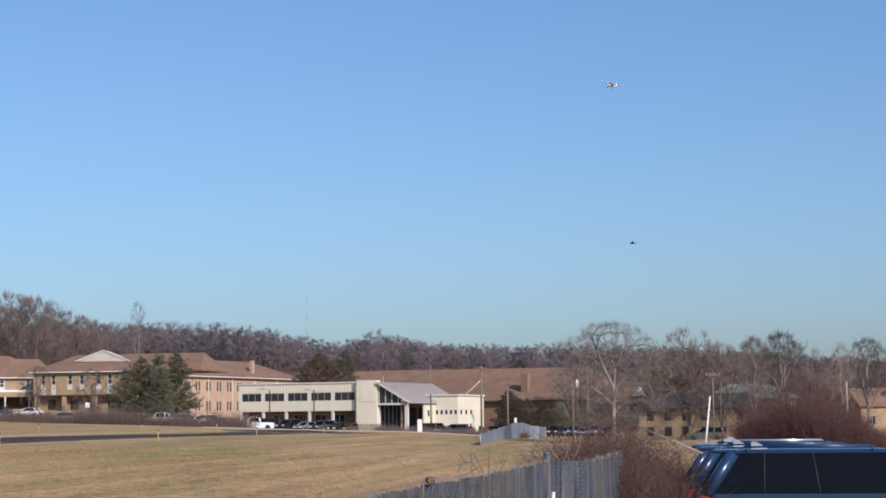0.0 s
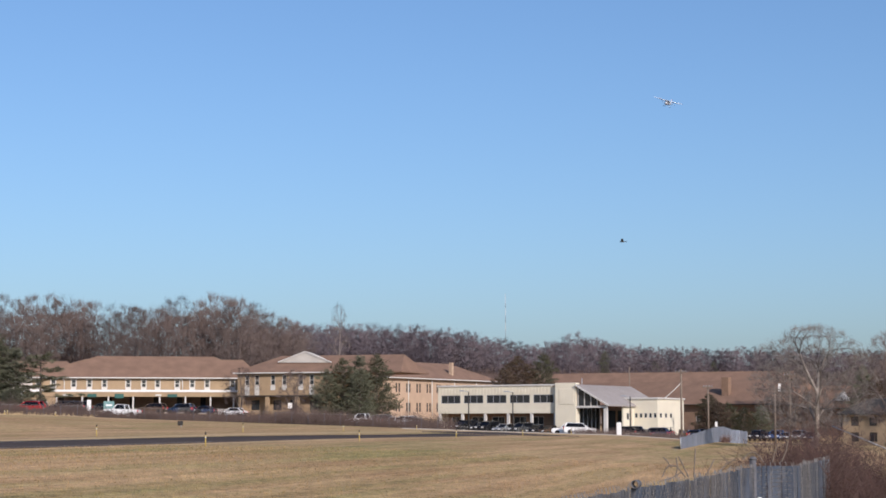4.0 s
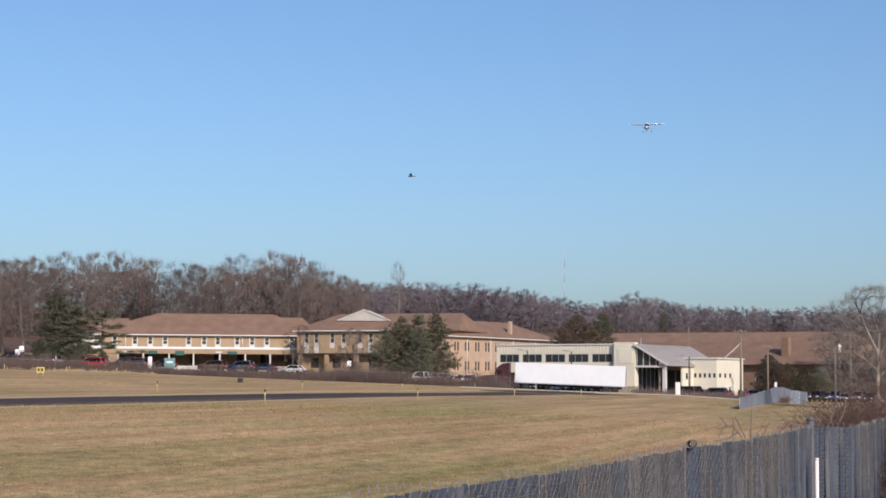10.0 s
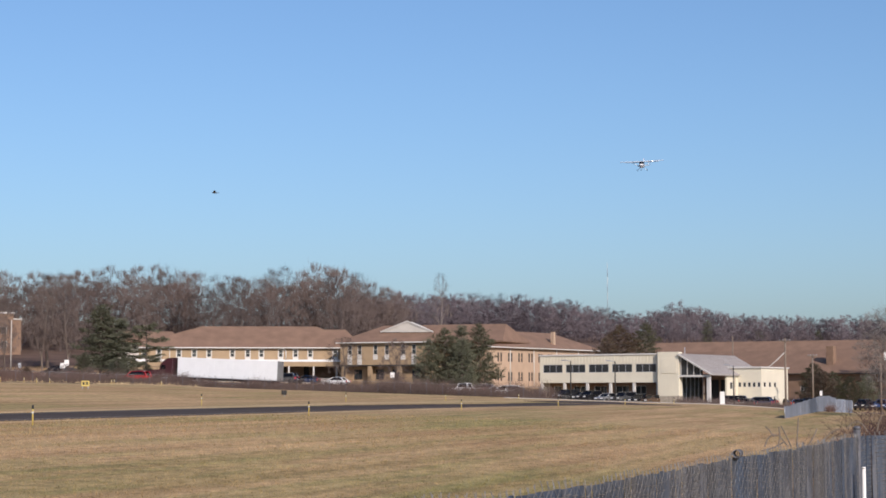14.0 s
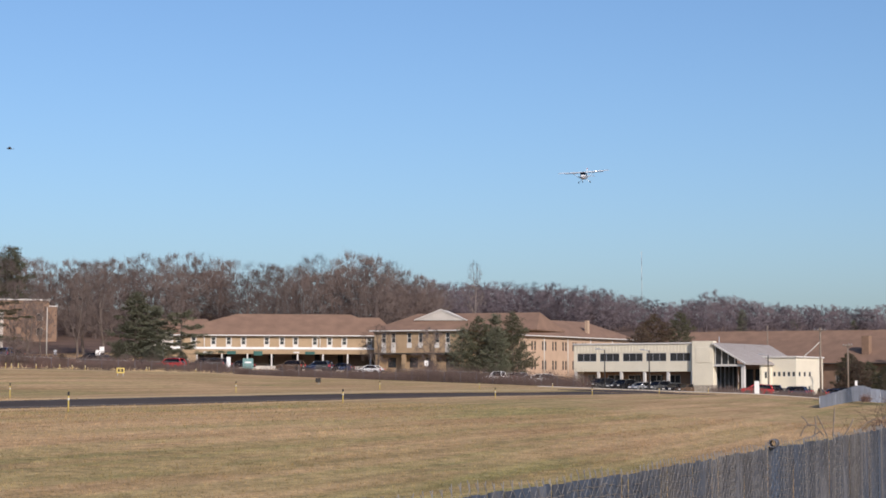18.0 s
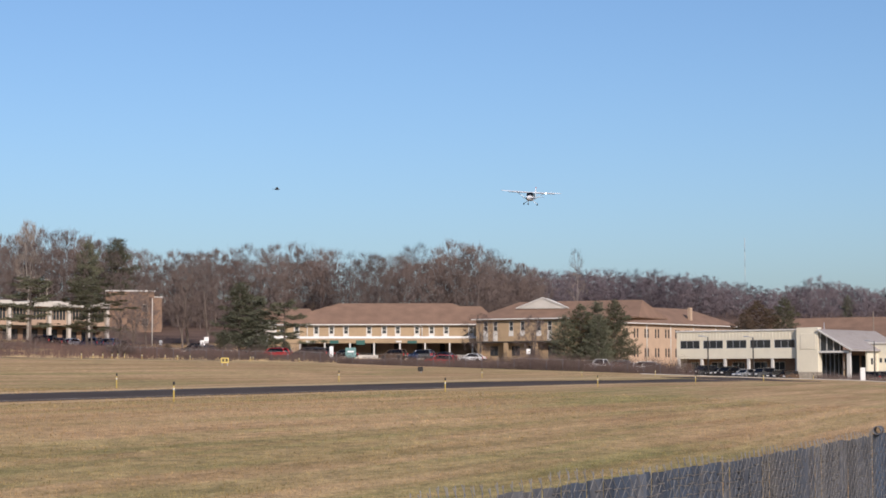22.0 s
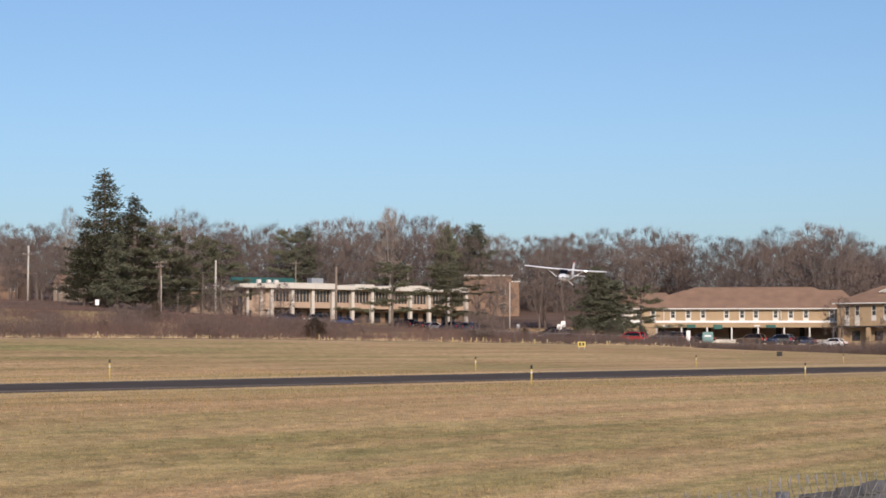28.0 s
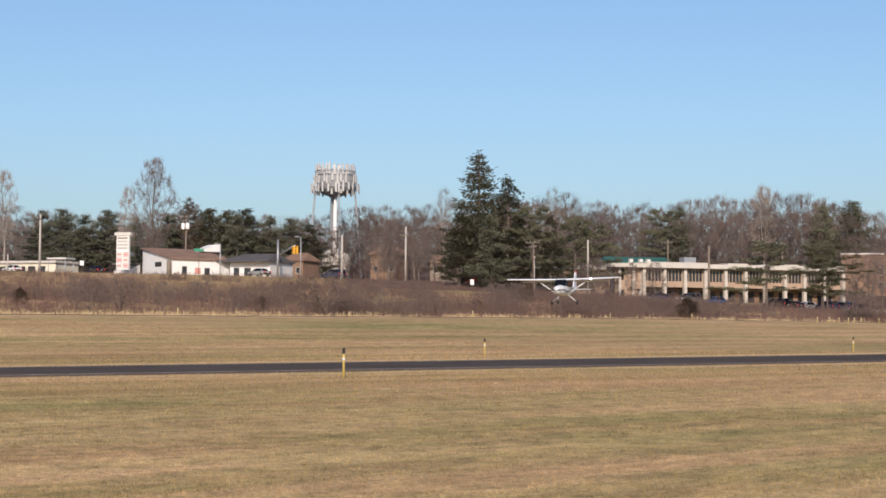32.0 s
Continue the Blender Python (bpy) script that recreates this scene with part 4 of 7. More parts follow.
    # brick houses beyond the signal
    for a, c, z, h, lab in (((-272.1, 243.3), (-268.0, 244.8), 12.0, 3.4, "low reddish brick house"), ((-271.0, 266.4), (-265.9, 268.7), 13.0, 4.5, "low brick house among bare trees"), ((-256.8, 269.2), (-251.0, 274.6), 12.5, 3.0, "low dark house behind the trees")):
        b = thing("house", lab, "house", along(a, c, z))
        L = span(a, c)
        holes = [(0.6, 1.5, 0.9, 2.1), (L - 1.6, L - 0.7, 0.9, 2.1)]
        shell(b, L, 7, -1, h, M_WOOD if "dark" in lab else M_BROWN_BRICK, holes)
        for q in holes:
            window(b, *q)
        bm = bmesh.new()
        hip_roof(bm, 0, L, 0, 7, h + 0.1, 1.6, 1, 1, 0.4)
        part("roof", bm, M_ROOF, b)


M_TENANT_RED = material("faded red notice", (0.55, 0.25, 0.22), 0.6, scale=3, fine=20, vary=0.3)
M_OCHRE = material("weathered ochre siding", (0.33, 0.25, 0.16), 0.9, scale=0.6, fine=12, vary=0.25, bump=0.3)
M_GREEN_GREY = material("grey green shingle", (0.17, 0.19, 0.165), 0.95, scale=0.6, fine=9, vary=0.2)
clinic()
apartments()
long_roofs()
houses()
colonnade_office()
shops()


# ---- trees ----
def twig_tri(verts, faces, p, d, length, w):
    a = d.orthogonal().normalized() * w
    k = len(verts)
    verts += [tuple(p - a), tuple(p + a), tuple(p + d * length)]
    faces.append((k, k + 1, k + 2))


def limb(verts, faces, p0, p1, r0, r1, n):
    d = (p1 - p0).normalized()
    a = d.orthogonal().normalized()
    b = d.cross(a)
    k = len(verts)
    for p, r in ((p0, r0), (p1, r1)):
        for i in range(n):
            t = i * math.tau / n
            verts.append(tuple(p + (a * math.cos(t) + b * math.sin(t)) * r))
    for i in range(n):
        faces.append((k + i, k + (i + 1) % n, k + n + (i + 1) % n, k + n + i))


def rand_dir(rng, d, lo, hi):
    a = d.orthogonal().normalized()
    t = rng.uniform(0, math.tau)
    side = (a * math.cos(t) + d.cross(a) * math.sin(t))
    s = radians(rng.uniform(lo, hi))
    return (d * math.cos(s) + side * math.sin(s)).normalized()


def bare_tree(rng, n=130, twigs=7, fork=0.20, half=0.30, low=0.22, thick=0.016, fine=0.0014, lobes=0.18, sides=6):
    """Trunk, limbs and twigs of a leafless tree one unit high with a rounded crown, as two meshes' worth of faces."""
    tv, tf, cv, cf = [], [], [], []
    ph = [rng.uniform(0, math.tau) for _ in range(3)]
    tips = []
    while len(tips) < n:
        u, az = rng.uniform(0.03, 1.0), rng.uniform(0, math.tau)
        wide = half * math.sqrt(max(0.0, 1 - ((u - 0.48) / 0.53) ** 2)) * (1 + lobes * math.sin(2 * az + ph[0] + 3 * u) + lobes * 0.8 * math.sin(3 * az + ph[1] - 6 * u))
        q = wide * rng.uniform(0.03, 1.0) ** 0.52
        tips.append(Vector((q * math.cos(az), q * math.sin(az), low + (0.97 - low) * u)))
    reach = 0.074 * (130 / n) ** 0.25

    def split(ts, k):
        seeds = rng.sample(ts, k)
        for _ in range(3):
            groups = [[] for _ in seeds]
            for t in ts:
                groups[min(range(k), key=lambda i: (t - seeds[i]).length_squared)].append(t)
            groups = [g for g in groups if g]
            seeds = [sum(g, Vector()) / len(g) for g in groups]
            k = len(seeds)
        return groups

    def grow(p, d, ts):
        m = len(ts)
        r = max(fine * 0.9, thick * (m / n) ** 0.50)
        v, f, sd = (tv, tf, 4) if m > n / 12 else (cv, cf, 3)
        if m <= 2:
            for t in ts:
                mid = p.lerp(t, 0.5) + d * (t - p).length * 0.12
                if n > 280:
                    limb(v, f, p, mid, r, r * 0.8, sd)
                    limb(v, f, mid, t, r * 0.8, r * 0.45, sd)
                else:
                    twig_tri(cv, cf, p, (t - p).normalized(), (t - p).length, r)
                for _ in range(twigs):
                    q = p.lerp(t, rng.uniform(-0.2, 1.0)) + Vector((rng.gauss(0, 1), rng.gauss(0, 1), rng.gauss(0, 0.8))) * reach * 0.28
                    td = rand_dir(rng, (q - Vector((0, 0, fork * 0.6))).normalized(), 4, 42)
                    twig_tri(cv, cf, q, td, reach * rng.uniform(0.4, 1.15), fine)
            return
        aim = sum(ts, Vector()) / m - p
        nd = (d * 0.40 + aim.normalized() * 0.60 + Vector((rng.gauss(0, 0.07), rng.gauss(0, 0.07), 0.04))).normalized()
        end = p + nd * aim.length * (0.50 if m > 6 else 0.62)
        limb(v, f, p, end, r, r * 0.86, sd)
        for g in split(ts, min(m, 2 if m < n * 0.6 else rng.choice((3, 4)))):
            grow(end, nd, g)

    top = Vector((rng.uniform(-0.02, 0.02), rng.uniform(-0.02, 0.02), fork))
    limb(tv, tf, Vector((0, 0, -0.01)), Vector((0, 0, 0.02)), thick * 1.45, thick * 1.1, sides)
    limb(tv, tf, Vector((0, 0, 0.02)), top, thick * 1.1, thick * 0.95, sides)
    for g in split(tips, rng.choice((3, 4, 4))):
        c = sum(g, Vector()) / len(g) - top
        grow(top - Vector((0, 0, rng.uniform(0, 0.25) * fork)), (Vector((0, 0, 0.8)) + c.normalized() * 0.5).normalized(), g)
    s = 1 / max(v[2] for v in cv)
    return [(x * s, y * s, z * s) for x, y, z in tv], tf, [(x * s, y * s, z * s) for x, y, z in cv], cf


# each evergreen kind: whorls, boughs to a whorl, lowest bough, curve of a bough, how dense its sprays are
EVERGREEN = {"spruce": (19, 7, 0.10, -0.26, 330), "pine": (16, 7, 0.14, 0.16, 420), "round": (16, 8, 0.04, 0.22, 300), "flat": (7, 5, 0.32, 0.07, 560), "juniper": (18, 8, 0.03, 0.9, 260)}


def conifer(rng, kind):
    """Trunk, boughs and needle sprays of an evergreen one unit high; every bough carries a ragged flat fan of needles."""
    tv, tf, cv, cf = [], [], [], []
    limb(tv, tf, Vector((0, 0, -0.01)), Vector((0, 0, 0.55)), 0.015, 0.010, 7)
    limb(tv, tf, Vector((0, 0, 0.55)), Vector((0, 0, 0.96)), 0.010, 0.002, 6)
    whorls, per, low, curve, dense = EVERGREEN[kind]
    for i in range(whorls):
        u = i / (whorls - 1)
        if kind == "spruce":
            reach = (0.25 * (1 - u) ** 0.85 + 0.02) * rng.uniform(0.75, 1.1)
        elif kind == "pine":
            reach = 0.25 * (1 - u) ** 0.55 * rng.uniform(0.6, 1.2) + 0.03
        elif kind == "round":
            reach = 0.40 * math.sin(math.pi * (0.28 + 0.68 * u)) * rng.uniform(0.72, 1.12)
        elif kind == "juniper":
            reach = 0.20 * math.sin(math.pi * (0.30 + 0.66 * u)) + 0.01
        else:
            reach = 0.54 * (1 - 0.45 * u) * rng.uniform(0.62, 1.1)
        t0 = rng.uniform(0, math.tau)
        for k in range(per):
            t = t0 + (k + rng.uniform(-0.35, 0.35)) * math.tau / per
            r = reach * rng.uniform(0.6, 1.1)
            d = Vector((math.cos(t), math.sin(t), 0))
            side = Vector((-d.y, d.x, 0))
            loose = 0.06 if kind in ("flat", "pine") else 0.02
            if kind in ("flat", "pine"):
                r *= rng.uniform(0.55, 1.2)
            p = Vector((0, 0, min(0.97, low + (0.97 - low) * u + rng.uniform(-loose, loose))))

            def on(q):
                lift = curve * q * q if kind != "spruce" else curve * q + 0.20 * q ** 3
                return p + (d * q + Vector((0, 0, lift + 0.04 * q))) * r

            limb(tv, tf, p, on(0.5), 0.005, 0.0032, 3)
            limb(tv, tf, on(0.5), on(0.97), 0.0032, 0.001, 3)
            tufts = max(3, int(r * 46))
            for _ in range(tufts):
                q = rng.uniform(0.22, 1.0) ** 0.8
                c = on(q) + side * rng.gauss(0, 0.20) * r * (1.15 - 0.75 * q)
                c.z += rng.gauss(0.0, 0.012)
                for _ in range(max(4, int(dense * r / tufts * 1.75))):
                    o = Vector((rng.gauss(0, 0.017), rng.gauss(0, 0.017), rng.gauss(0.002, 0.007 if kind == "flat" else 0.011)))
                    nd = (Vector((rng.gauss(0, 0.8), rng.gauss(0, 0.8), rng.gauss(0.3, 0.5))) + d * 0.6).normalized()
                    twig_tri(cv, cf, c + o, nd, rng.uniform(0.014, 0.032), rng.uniform(0.0034, 0.0062))
    return tv, tf, cv, cf


def tree_thing(name, meshes, mats, label, category="tree"):
    t = thing(name, label, category)
    tv, tf, cv, cf = meshes
    pieces("trunk", tv, tf, mats[0], t, True)
    pieces("crown", cv, cf, mats[1], t)
    return t


def put(proto, x, y, z_top, label="", rng=random, squash=1.0, sink=0.1):
    g = ground(x, y)
    h = max(1.0, (z_top - g) * (1.04 if proto.name.startswith("bare") else 1.0) + sink)
    t = copy_thing(proto, Matrix())
    t.matrix_basis = pose(x, y, g - sink, 0, 0, rng.uniform(0, 360)) @ Matrix.Diagonal((h * squash, h * squash, h, 1))
    if label:
        tagged(t, label)
    return t


def drop(proto):
    for o in (*proto.children_recursive, proto):
        bpy.data.objects.remove(o)


rng = random.Random(5)
M_BARK_PALE = material("pale grey bark", (0.30, 0.26, 0.22), 0.95, scale=2, fine=14, vary=0.3)
BARE = [tree_thing("bare_tree", bare_tree(random.Random(20 + k), 520, 8, 0.17 + 0.04 * (k % 3), 0.27 + 0.03 * (k % 2), 0.20, fine=0.0013), (M_BARK, M_TWIG), "leafless grey-brown deciduous tree in winter") for k in range(5)]
PALE = [tree_thing("bare_tree", bare_tree(random.Random(50 + k), 300, 5, 0.30, 0.22, 0.30, 0.012), (M_BARK_PALE, M_TWIG_PALE), "pale leafless tree with fine upright twigs") for k in range(2)]
BROAD = [tree_thing("bare_tree", bare_tree(random.Random(70 + k), 520, 8, 0.14, 0.42, 0.16, 0.022, 0.0013, sides=9), (M_BARK, M_TWIG), "large spreading leafless tree") for k in range(2)]
CROWNED = tree_thing("bare_tree", bare_tree(random.Random(97), 1900, 7, 0.12, 0.42, 0.13, 0.022, 0.0010, 0.05, 10), (M_BARK_PALE, M_TWIG_GREY), "large leafless tree with a full rounded crown of fine twigs")
TALL = [tree_thing("bare_tree", bare_tree(random.Random(110 + k), 440, 7, 0.30, 0.27, 0.40, 0.018, 0.0012), (M_BARK_PALE, M_TWIG_GREY), "grey leafless ash tree with a high rounded crown") for k in range(3)]
SPRUCE = tree_thing("spruce", conifer(random.Random(3), "spruce"), (M_BARK, M_NEEDLE), "tall dark green spruce with drooping boughs")
PINE = [tree_thing("pine", conifer(random.Random(8 + k), "pine"), (M_BARK, M_NEEDLE), "dark green pine with ragged boughs") for k in range(2)]
ROUND = [tree_thing("pine", conifer(random.Random(30 + k), "round"), (M_BARK, M_NEEDLE_GREY), "broad rounded grey-green white pine") for k in range(2)]
FLAT = [tree_thing("pine", conifer(random.Random(40 + k), "flat"), (M_BARK, M_NEEDLE_GREY), "spreading flat-topped pine with layered boughs") for k in range(2)]
CEDAR = tree_thing("juniper", conifer(random.Random(60), "round"), (M_BARK, M_CEDAR), "rust-tinged dark green juniper")
CONE = tree_thing("shrub", conifer(random.Random(61), "juniper"), (M_BARK, M_NEEDLE), "small clipped cone-shaped evergreen", "shrub")

# evergreens: top of each, and how wide it is for its height
for proto, top, sq in (
    (SPRUCE, (-216.1, 238.8, 33.0), 1.25), (SPRUCE, (-209.6, 239.2, 28.5), 1.4), (PINE[0], (-217.1, 235.1, 22.4), 1.5), (FLAT[1], (-205.2, 240.3, 22.9), 1.0),
    (PINE[0], (-204.0, 243.9, 21.9), 1.1), (FLAT[0], (-203.3, 249.7, 21.6), 1.0), (PINE[0], (-207.7, 232.8, 21.5), 1.3), (FLAT[1], (-202.7, 254.0, 20.2), 1.1),
    (FLAT[0], (-170.2, 259.1, 16.8), 1.55), (FLAT[1], (-162.5, 264.0, 15.9), 1.55), (PINE[1], (-134.2, 263.5, 15.6), 1.35), (PINE[0], (-131.0, 264.5, 13.4), 1.5), (FLAT[0], (-127.6, 266.2, 12.4), 1.45), (FLAT[1], (-133.0, 266.5, 13.2), 1.0),
    (ROUND[0], (-82.6, 280.1, 11.9), 1.05), (ROUND[1], (-78.0, 283.5, 12.6), 0.95), (PINE[0], (-80.4, 282.0, 12.3), 1.3), (ROUND[0], (-84.8, 278.4, 10.2), 1.0), (ROUND[1], (-78.9, 277.0, 10.2), 0.95),
    (CEDAR, (-63.9, 328.8, 13.9), 1.15), (ROUND[1], (-60.0, 332.6, 14.4), 0.85), (CEDAR, (-65.4, 323.4, 11.7), 0.9),
    (FLAT[0], (-160.8, 262.7, 15.5), 0.8), (ROUND[1], (-2.8, 296.0, 10.6), 0.7), (CEDAR, (-0.7, 294.0, 9.4), 0.7), (ROUND[0], (-110.0, 752.0, 31.9), 0.8), (ROUND[1], (-89.7, 754.7, 28.3), 0.9), (ROUND[0], (-66.2, 757.1, 27.4), 0.9),
    (PINE[0], (-300.9, 255.9, 26.3), 1.4), (PINE[1], (-318.3, 242.2, 25.7), 1.4),
    (ROUND[0], (-214.8, 349.2, 30.2), 0.7), (PINE[1], (-210.8, 354.5, 30.7), 1.1), (PINE[0], (-237.1, 327.1, 29.4), 1.1), (FLAT[1], (-241.0, 325.7, 28.4), 0.8),
    (ROUND[0], (-26.0, 324.0, 5.3), 1.3), (ROUND[1], (-29.0, 320.7, 6.7), 1.2), (CEDAR, (-27.3, 316.8, 5.5), 1.4), (ROUND[1], (-20.1, 321.4, 4.7), 1.3), (ROUND[0], (-22.5, 315.2, 4.4), 1.3),
    (CEDAR, (-165.2, 192.9, 8.7), 0.75), (CEDAR, (-167.4, 193.7, 7.7), 0.9), (ROUND[0], (-331.4, 227.5, 27.1), 0.80), (ROUND[1], (-330.6, 232.3, 27.5), 0.85), (ROUND[0], (-326.3, 234.8, 26.2), 0.90), (ROUND[1], (-326.7, 241.0, 27.6), 0.80), (ROUND[0], (-317.1, 250.4, 26.9), 0.80), (CEDAR, (-316.0, 254.9, 30.6), 0.80), (ROUND[1], (-311.6, 257.2, 28.1), 0.80), (ROUND[0], (-307.4, 259.0, 27.7), 0.85), (ROUND[1], (-306.5, 263.2, 28.2), 0.80), (ROUND[0], (-301.6, 265.8, 26.6), 0.80), (ROUND[1], (-300.1, 270.5, 26.3), 0.85), (ROUND[0], (-295.9, 272.1, 24.8), 0.90),
):
    if top[0] < -290 and proto in ROUND:
        proto, sq = PINE[ROUND.index(proto)], sq * 1.9
    put(proto, *top, squash=sq, rng=rng)
# small clipped evergreens before the apartments
for top in ((-133.8, 257.3, 7.8), (-129.3, 259.6, 7.1), (-125.2, 261.6, 6.1)):
    put(CONE, *top, squash=2.0, rng=rng)
# single bare trees
for proto, top, sq in (
    (PALE[0], (-121.2, 407.4, 29.5), 0.6), (CROWNED, (-6.6, 185.9, 11.2), 1.25), (BROAD[0], (1.5, 240.0, 13.3), 0.85), (BROAD[1], (5.8, 238.0, 11.2), 0.85), (TALL[2], (13.6, 244.6, 12.9), 1.0),
    (TALL[0], (10.6, 254.7, 12.4), 0.9), (PALE[1], (20.8, 237.1, 10.9), 0.8), (TALL[1], (24.3, 240.8, 11.6), 0.9), (TALL[2], (29.0, 238.2, 11.8), 0.95),
    (BARE[3], (-293.8, 228.2, 35.9), 0.62), (PALE[1], (-303.4, 228.8, 30.8), 0.6), (PALE[1], (-321.6, 211.7, 34.1), 0.7), (PALE[0], (-236.3, 251.4, 28.5), 0.7), (PALE[1], (-228.4, 346.5, 34.8), 0.8), (PALE[0], (-256.3, 307.1, 33.2), 0.8),
    (BROAD[1], (-103.2, 290.2, 11.1), 0.9), (BROAD[0], (-92.3, 285.5, 10.5), 0.9), (BROAD[0], (-166.1, 285.2, 15.6), 0.9), (BROAD[1], (-170.0, 287.5, 19.2), 0.8), (BARE[4], (-168.1, 293.2, 18.7), 0.8), (BARE[0], (-165.8, 302.5, 21.4), 0.8), (BARE[3], (-167.3, 307.4, 23.8), 1.0), (BARE[0], (-161.8, 304.7, 22.0), 0.9),
    (BARE[4], (-253.5, 255.6, 23.6), 0.9), (BARE[2], (-274.3, 270.2, 27.0), 0.9), (BARE[1], (-272.9, 281.4, 27.8), 0.9), (BARE[0], (-261.2, 262.1, 23.9), 0.8), (BROAD[1], (-250.2, 247.7, 18.5), 0.9), (BARE[2], (-245.8, 246.3, 20.2), 0.9),
    (BARE[0], (-143.8, 343.1, 25.1), 0.9), (BROAD[1], (-190.0, 255.0, 13.8), 0.9), (BARE[1], (-189.5, 247.9, 13.5), 0.7), (BARE[0], (-237.5, 250.3, 21.2), 0.9), (BARE[3], (-236.1, 244.6, 19.9), 0.9), (BROAD[0], (-190.6, 239.4, 14.0), 0.9), (BARE[2], (-184.7, 236.4, 12.6), 0.9), (BARE[4], (-189.9, 234.8, 13.1), 0.9),
):
    put(proto, *top, squash=sq, rng=rng)

# leafless shrubs and low junipers scattered over the bank
rs = random.Random(77)
for k in range(34):
    a = -59 + 32 * (k + rs.random()) / 34
    x, y = at(a, min(125 / math.sin(radians(-a)), 262.0) + rs.uniform(0, 24))
    tall = rs.uniform(1.8, 3.2) if k % 6 else rs.uniform(3.2, 4.6)
    if k % 7 == 3:
        tagged(put(CEDAR, x, y, ground(x, y) + tall * 0.8, squash=1.5, rng=rng), "low rust-green juniper on the bank", "shrub")
    else:
        tagged(put(BROAD[k % 2], x, y, ground(x, y) + tall, squash=rs.uniform(1.3, 1.9), rng=rng), "leafless multi-stemmed shrub on the bank", "shrub")

# skyline of the woods: (point on the tree tops)
SKYLINE = [(-363.8, 229.3, 28.5), (-354.1, 243.9, 29.4), (-345.3, 256.3, 28.1), (-333.4, 271.5, 29.5), (-322.5, 284.5, 28.0), (-308.2, 299.9, 30.5), (-297.0, 311.0, 31.4), (-273.3, 332.0, 33.8), (-257.9, 344.1, 31.2),
    (-262.3, 340.8, 32.4), (-250.7, 349.4, 33.0), (-235.5, 359.8, 33.7), (-221.0, 368.9, 32.7), (-215.3, 372.2, 28.7), (-201.5, 379.9, 30.0), (-186.3, 387.6, 31.0), (-179.2, 390.9, 31.2), (-167.3, 396.1, 28.3), (-156.6, 400.4, 31.1),
    (-157.2, 400.2, 32.0), (-146.8, 404.2, 31.7), (-138.7, 407.0, 28.6), (-132.4, 409.1, 25.6), (-128.6, 410.3, 23.7)]
RIDGE = [(-267.1, 754.1, 46.5), (-229.9, 766.3, 46.2), (-208.7, 772.3, 45.9), (-182.5, 778.9, 43.6), (-161.1, 783.6, 40.7), (-144.3, 786.9, 36.9), (-126.5, 789.9, 41.8), (-103.9, 793.2, 36.5), (-77.9, 796.2, 35.3), (-54.4, 798.1, 35.1),
    (-47.3, 798.6, 35.6), (1.1, 800.0, 33.2), (86.0, 795.4, 27.0)]

EDGE = [(-22.4, 349.3, 12.5), (-15.4, 349.7, 14.8), (-5.9, 349.9, 14.9), (0.5, 350.0, 15.8), (9.9, 349.9, 15.1), (19.3, 349.5, 15.8), (25.5, 349.1, 14.2), (31.6, 348.6, 12.6), (43.7, 347.3, 14.0), (51.6, 346.2, 14.5)]


def woods(name, label, line, depth, count, seed, mat, tips, twigs, squash, tall=1.0, low=0.2, fine=1.0):
    """A wood of leafless trees on one piece of land, nobody could count them."""
    rg = random.Random(seed)
    kinds = [bare_tree(random.Random(seed * 9 + k), tips, twigs, low, 0.25 + 0.04 * (k % 3), low * 0.6, 0.010, 0.0017 * fine * (100 / tips) ** 0.25, 0.10, 4) for k in range(6)]
    kinds = [(np.array(tv + cv), [tuple(f) for f in tf] + [tuple(i + len(tv) for i in f) for f in cf]) for tv, tf, cv, cf in kinds]
    ba = [math.degrees(math.atan2(p[0], p[1])) for p in line]
    rr = [math.hypot(p[0], p[1]) for p in line]
    el = [(p[2] - EYE) / math.hypot(p[0], p[1]) for p in line]
    order = np.argsort(ba)
    ba, el = np.array(ba)[order], np.array(el)[order]
    verts, faces = [], []
    n = 0
    for k in range(count):
        a = ba[0] + (ba[-1] - ba[0]) * (k + rg.random()) / count
        r = rr[0] * (1 + depth * rg.uniform(-0.5, 1.0))
        x, y = at(a, r)
        g = ground(x, y)
        h = max(5.0, (EYE + r * float(np.interp(a, ba, el)) - g) * tall * (rg.uniform(0.72, 1.0) if k % 3 else rg.uniform(0.97, 1.08)))
        v, f = kinds[rg.randrange(6)]
        t = rg.uniform(0, math.tau)
        s = h * squash * rg.uniform(0.8, 1.2)
        c0, s0 = math.cos(t) * s, math.sin(t) * s
        w = np.empty_like(v)
        w[:, 0], w[:, 1], w[:, 2] = v[:, 0] * c0 - v[:, 1] * s0 + x, v[:, 0] * s0 + v[:, 1] * c0 + y, v[:, 2] * h + g
        verts.append(w)
        faces += [tuple(i + n for i in q) for q in f]
        n += len(v)
    me = bpy.data.meshes.new(name)
    me.from_pydata(np.concatenate(verts).tolist(), [], faces)
    me.materials.append(mat)
    tagged(new(name, me), label, "woods", kind="stuff")


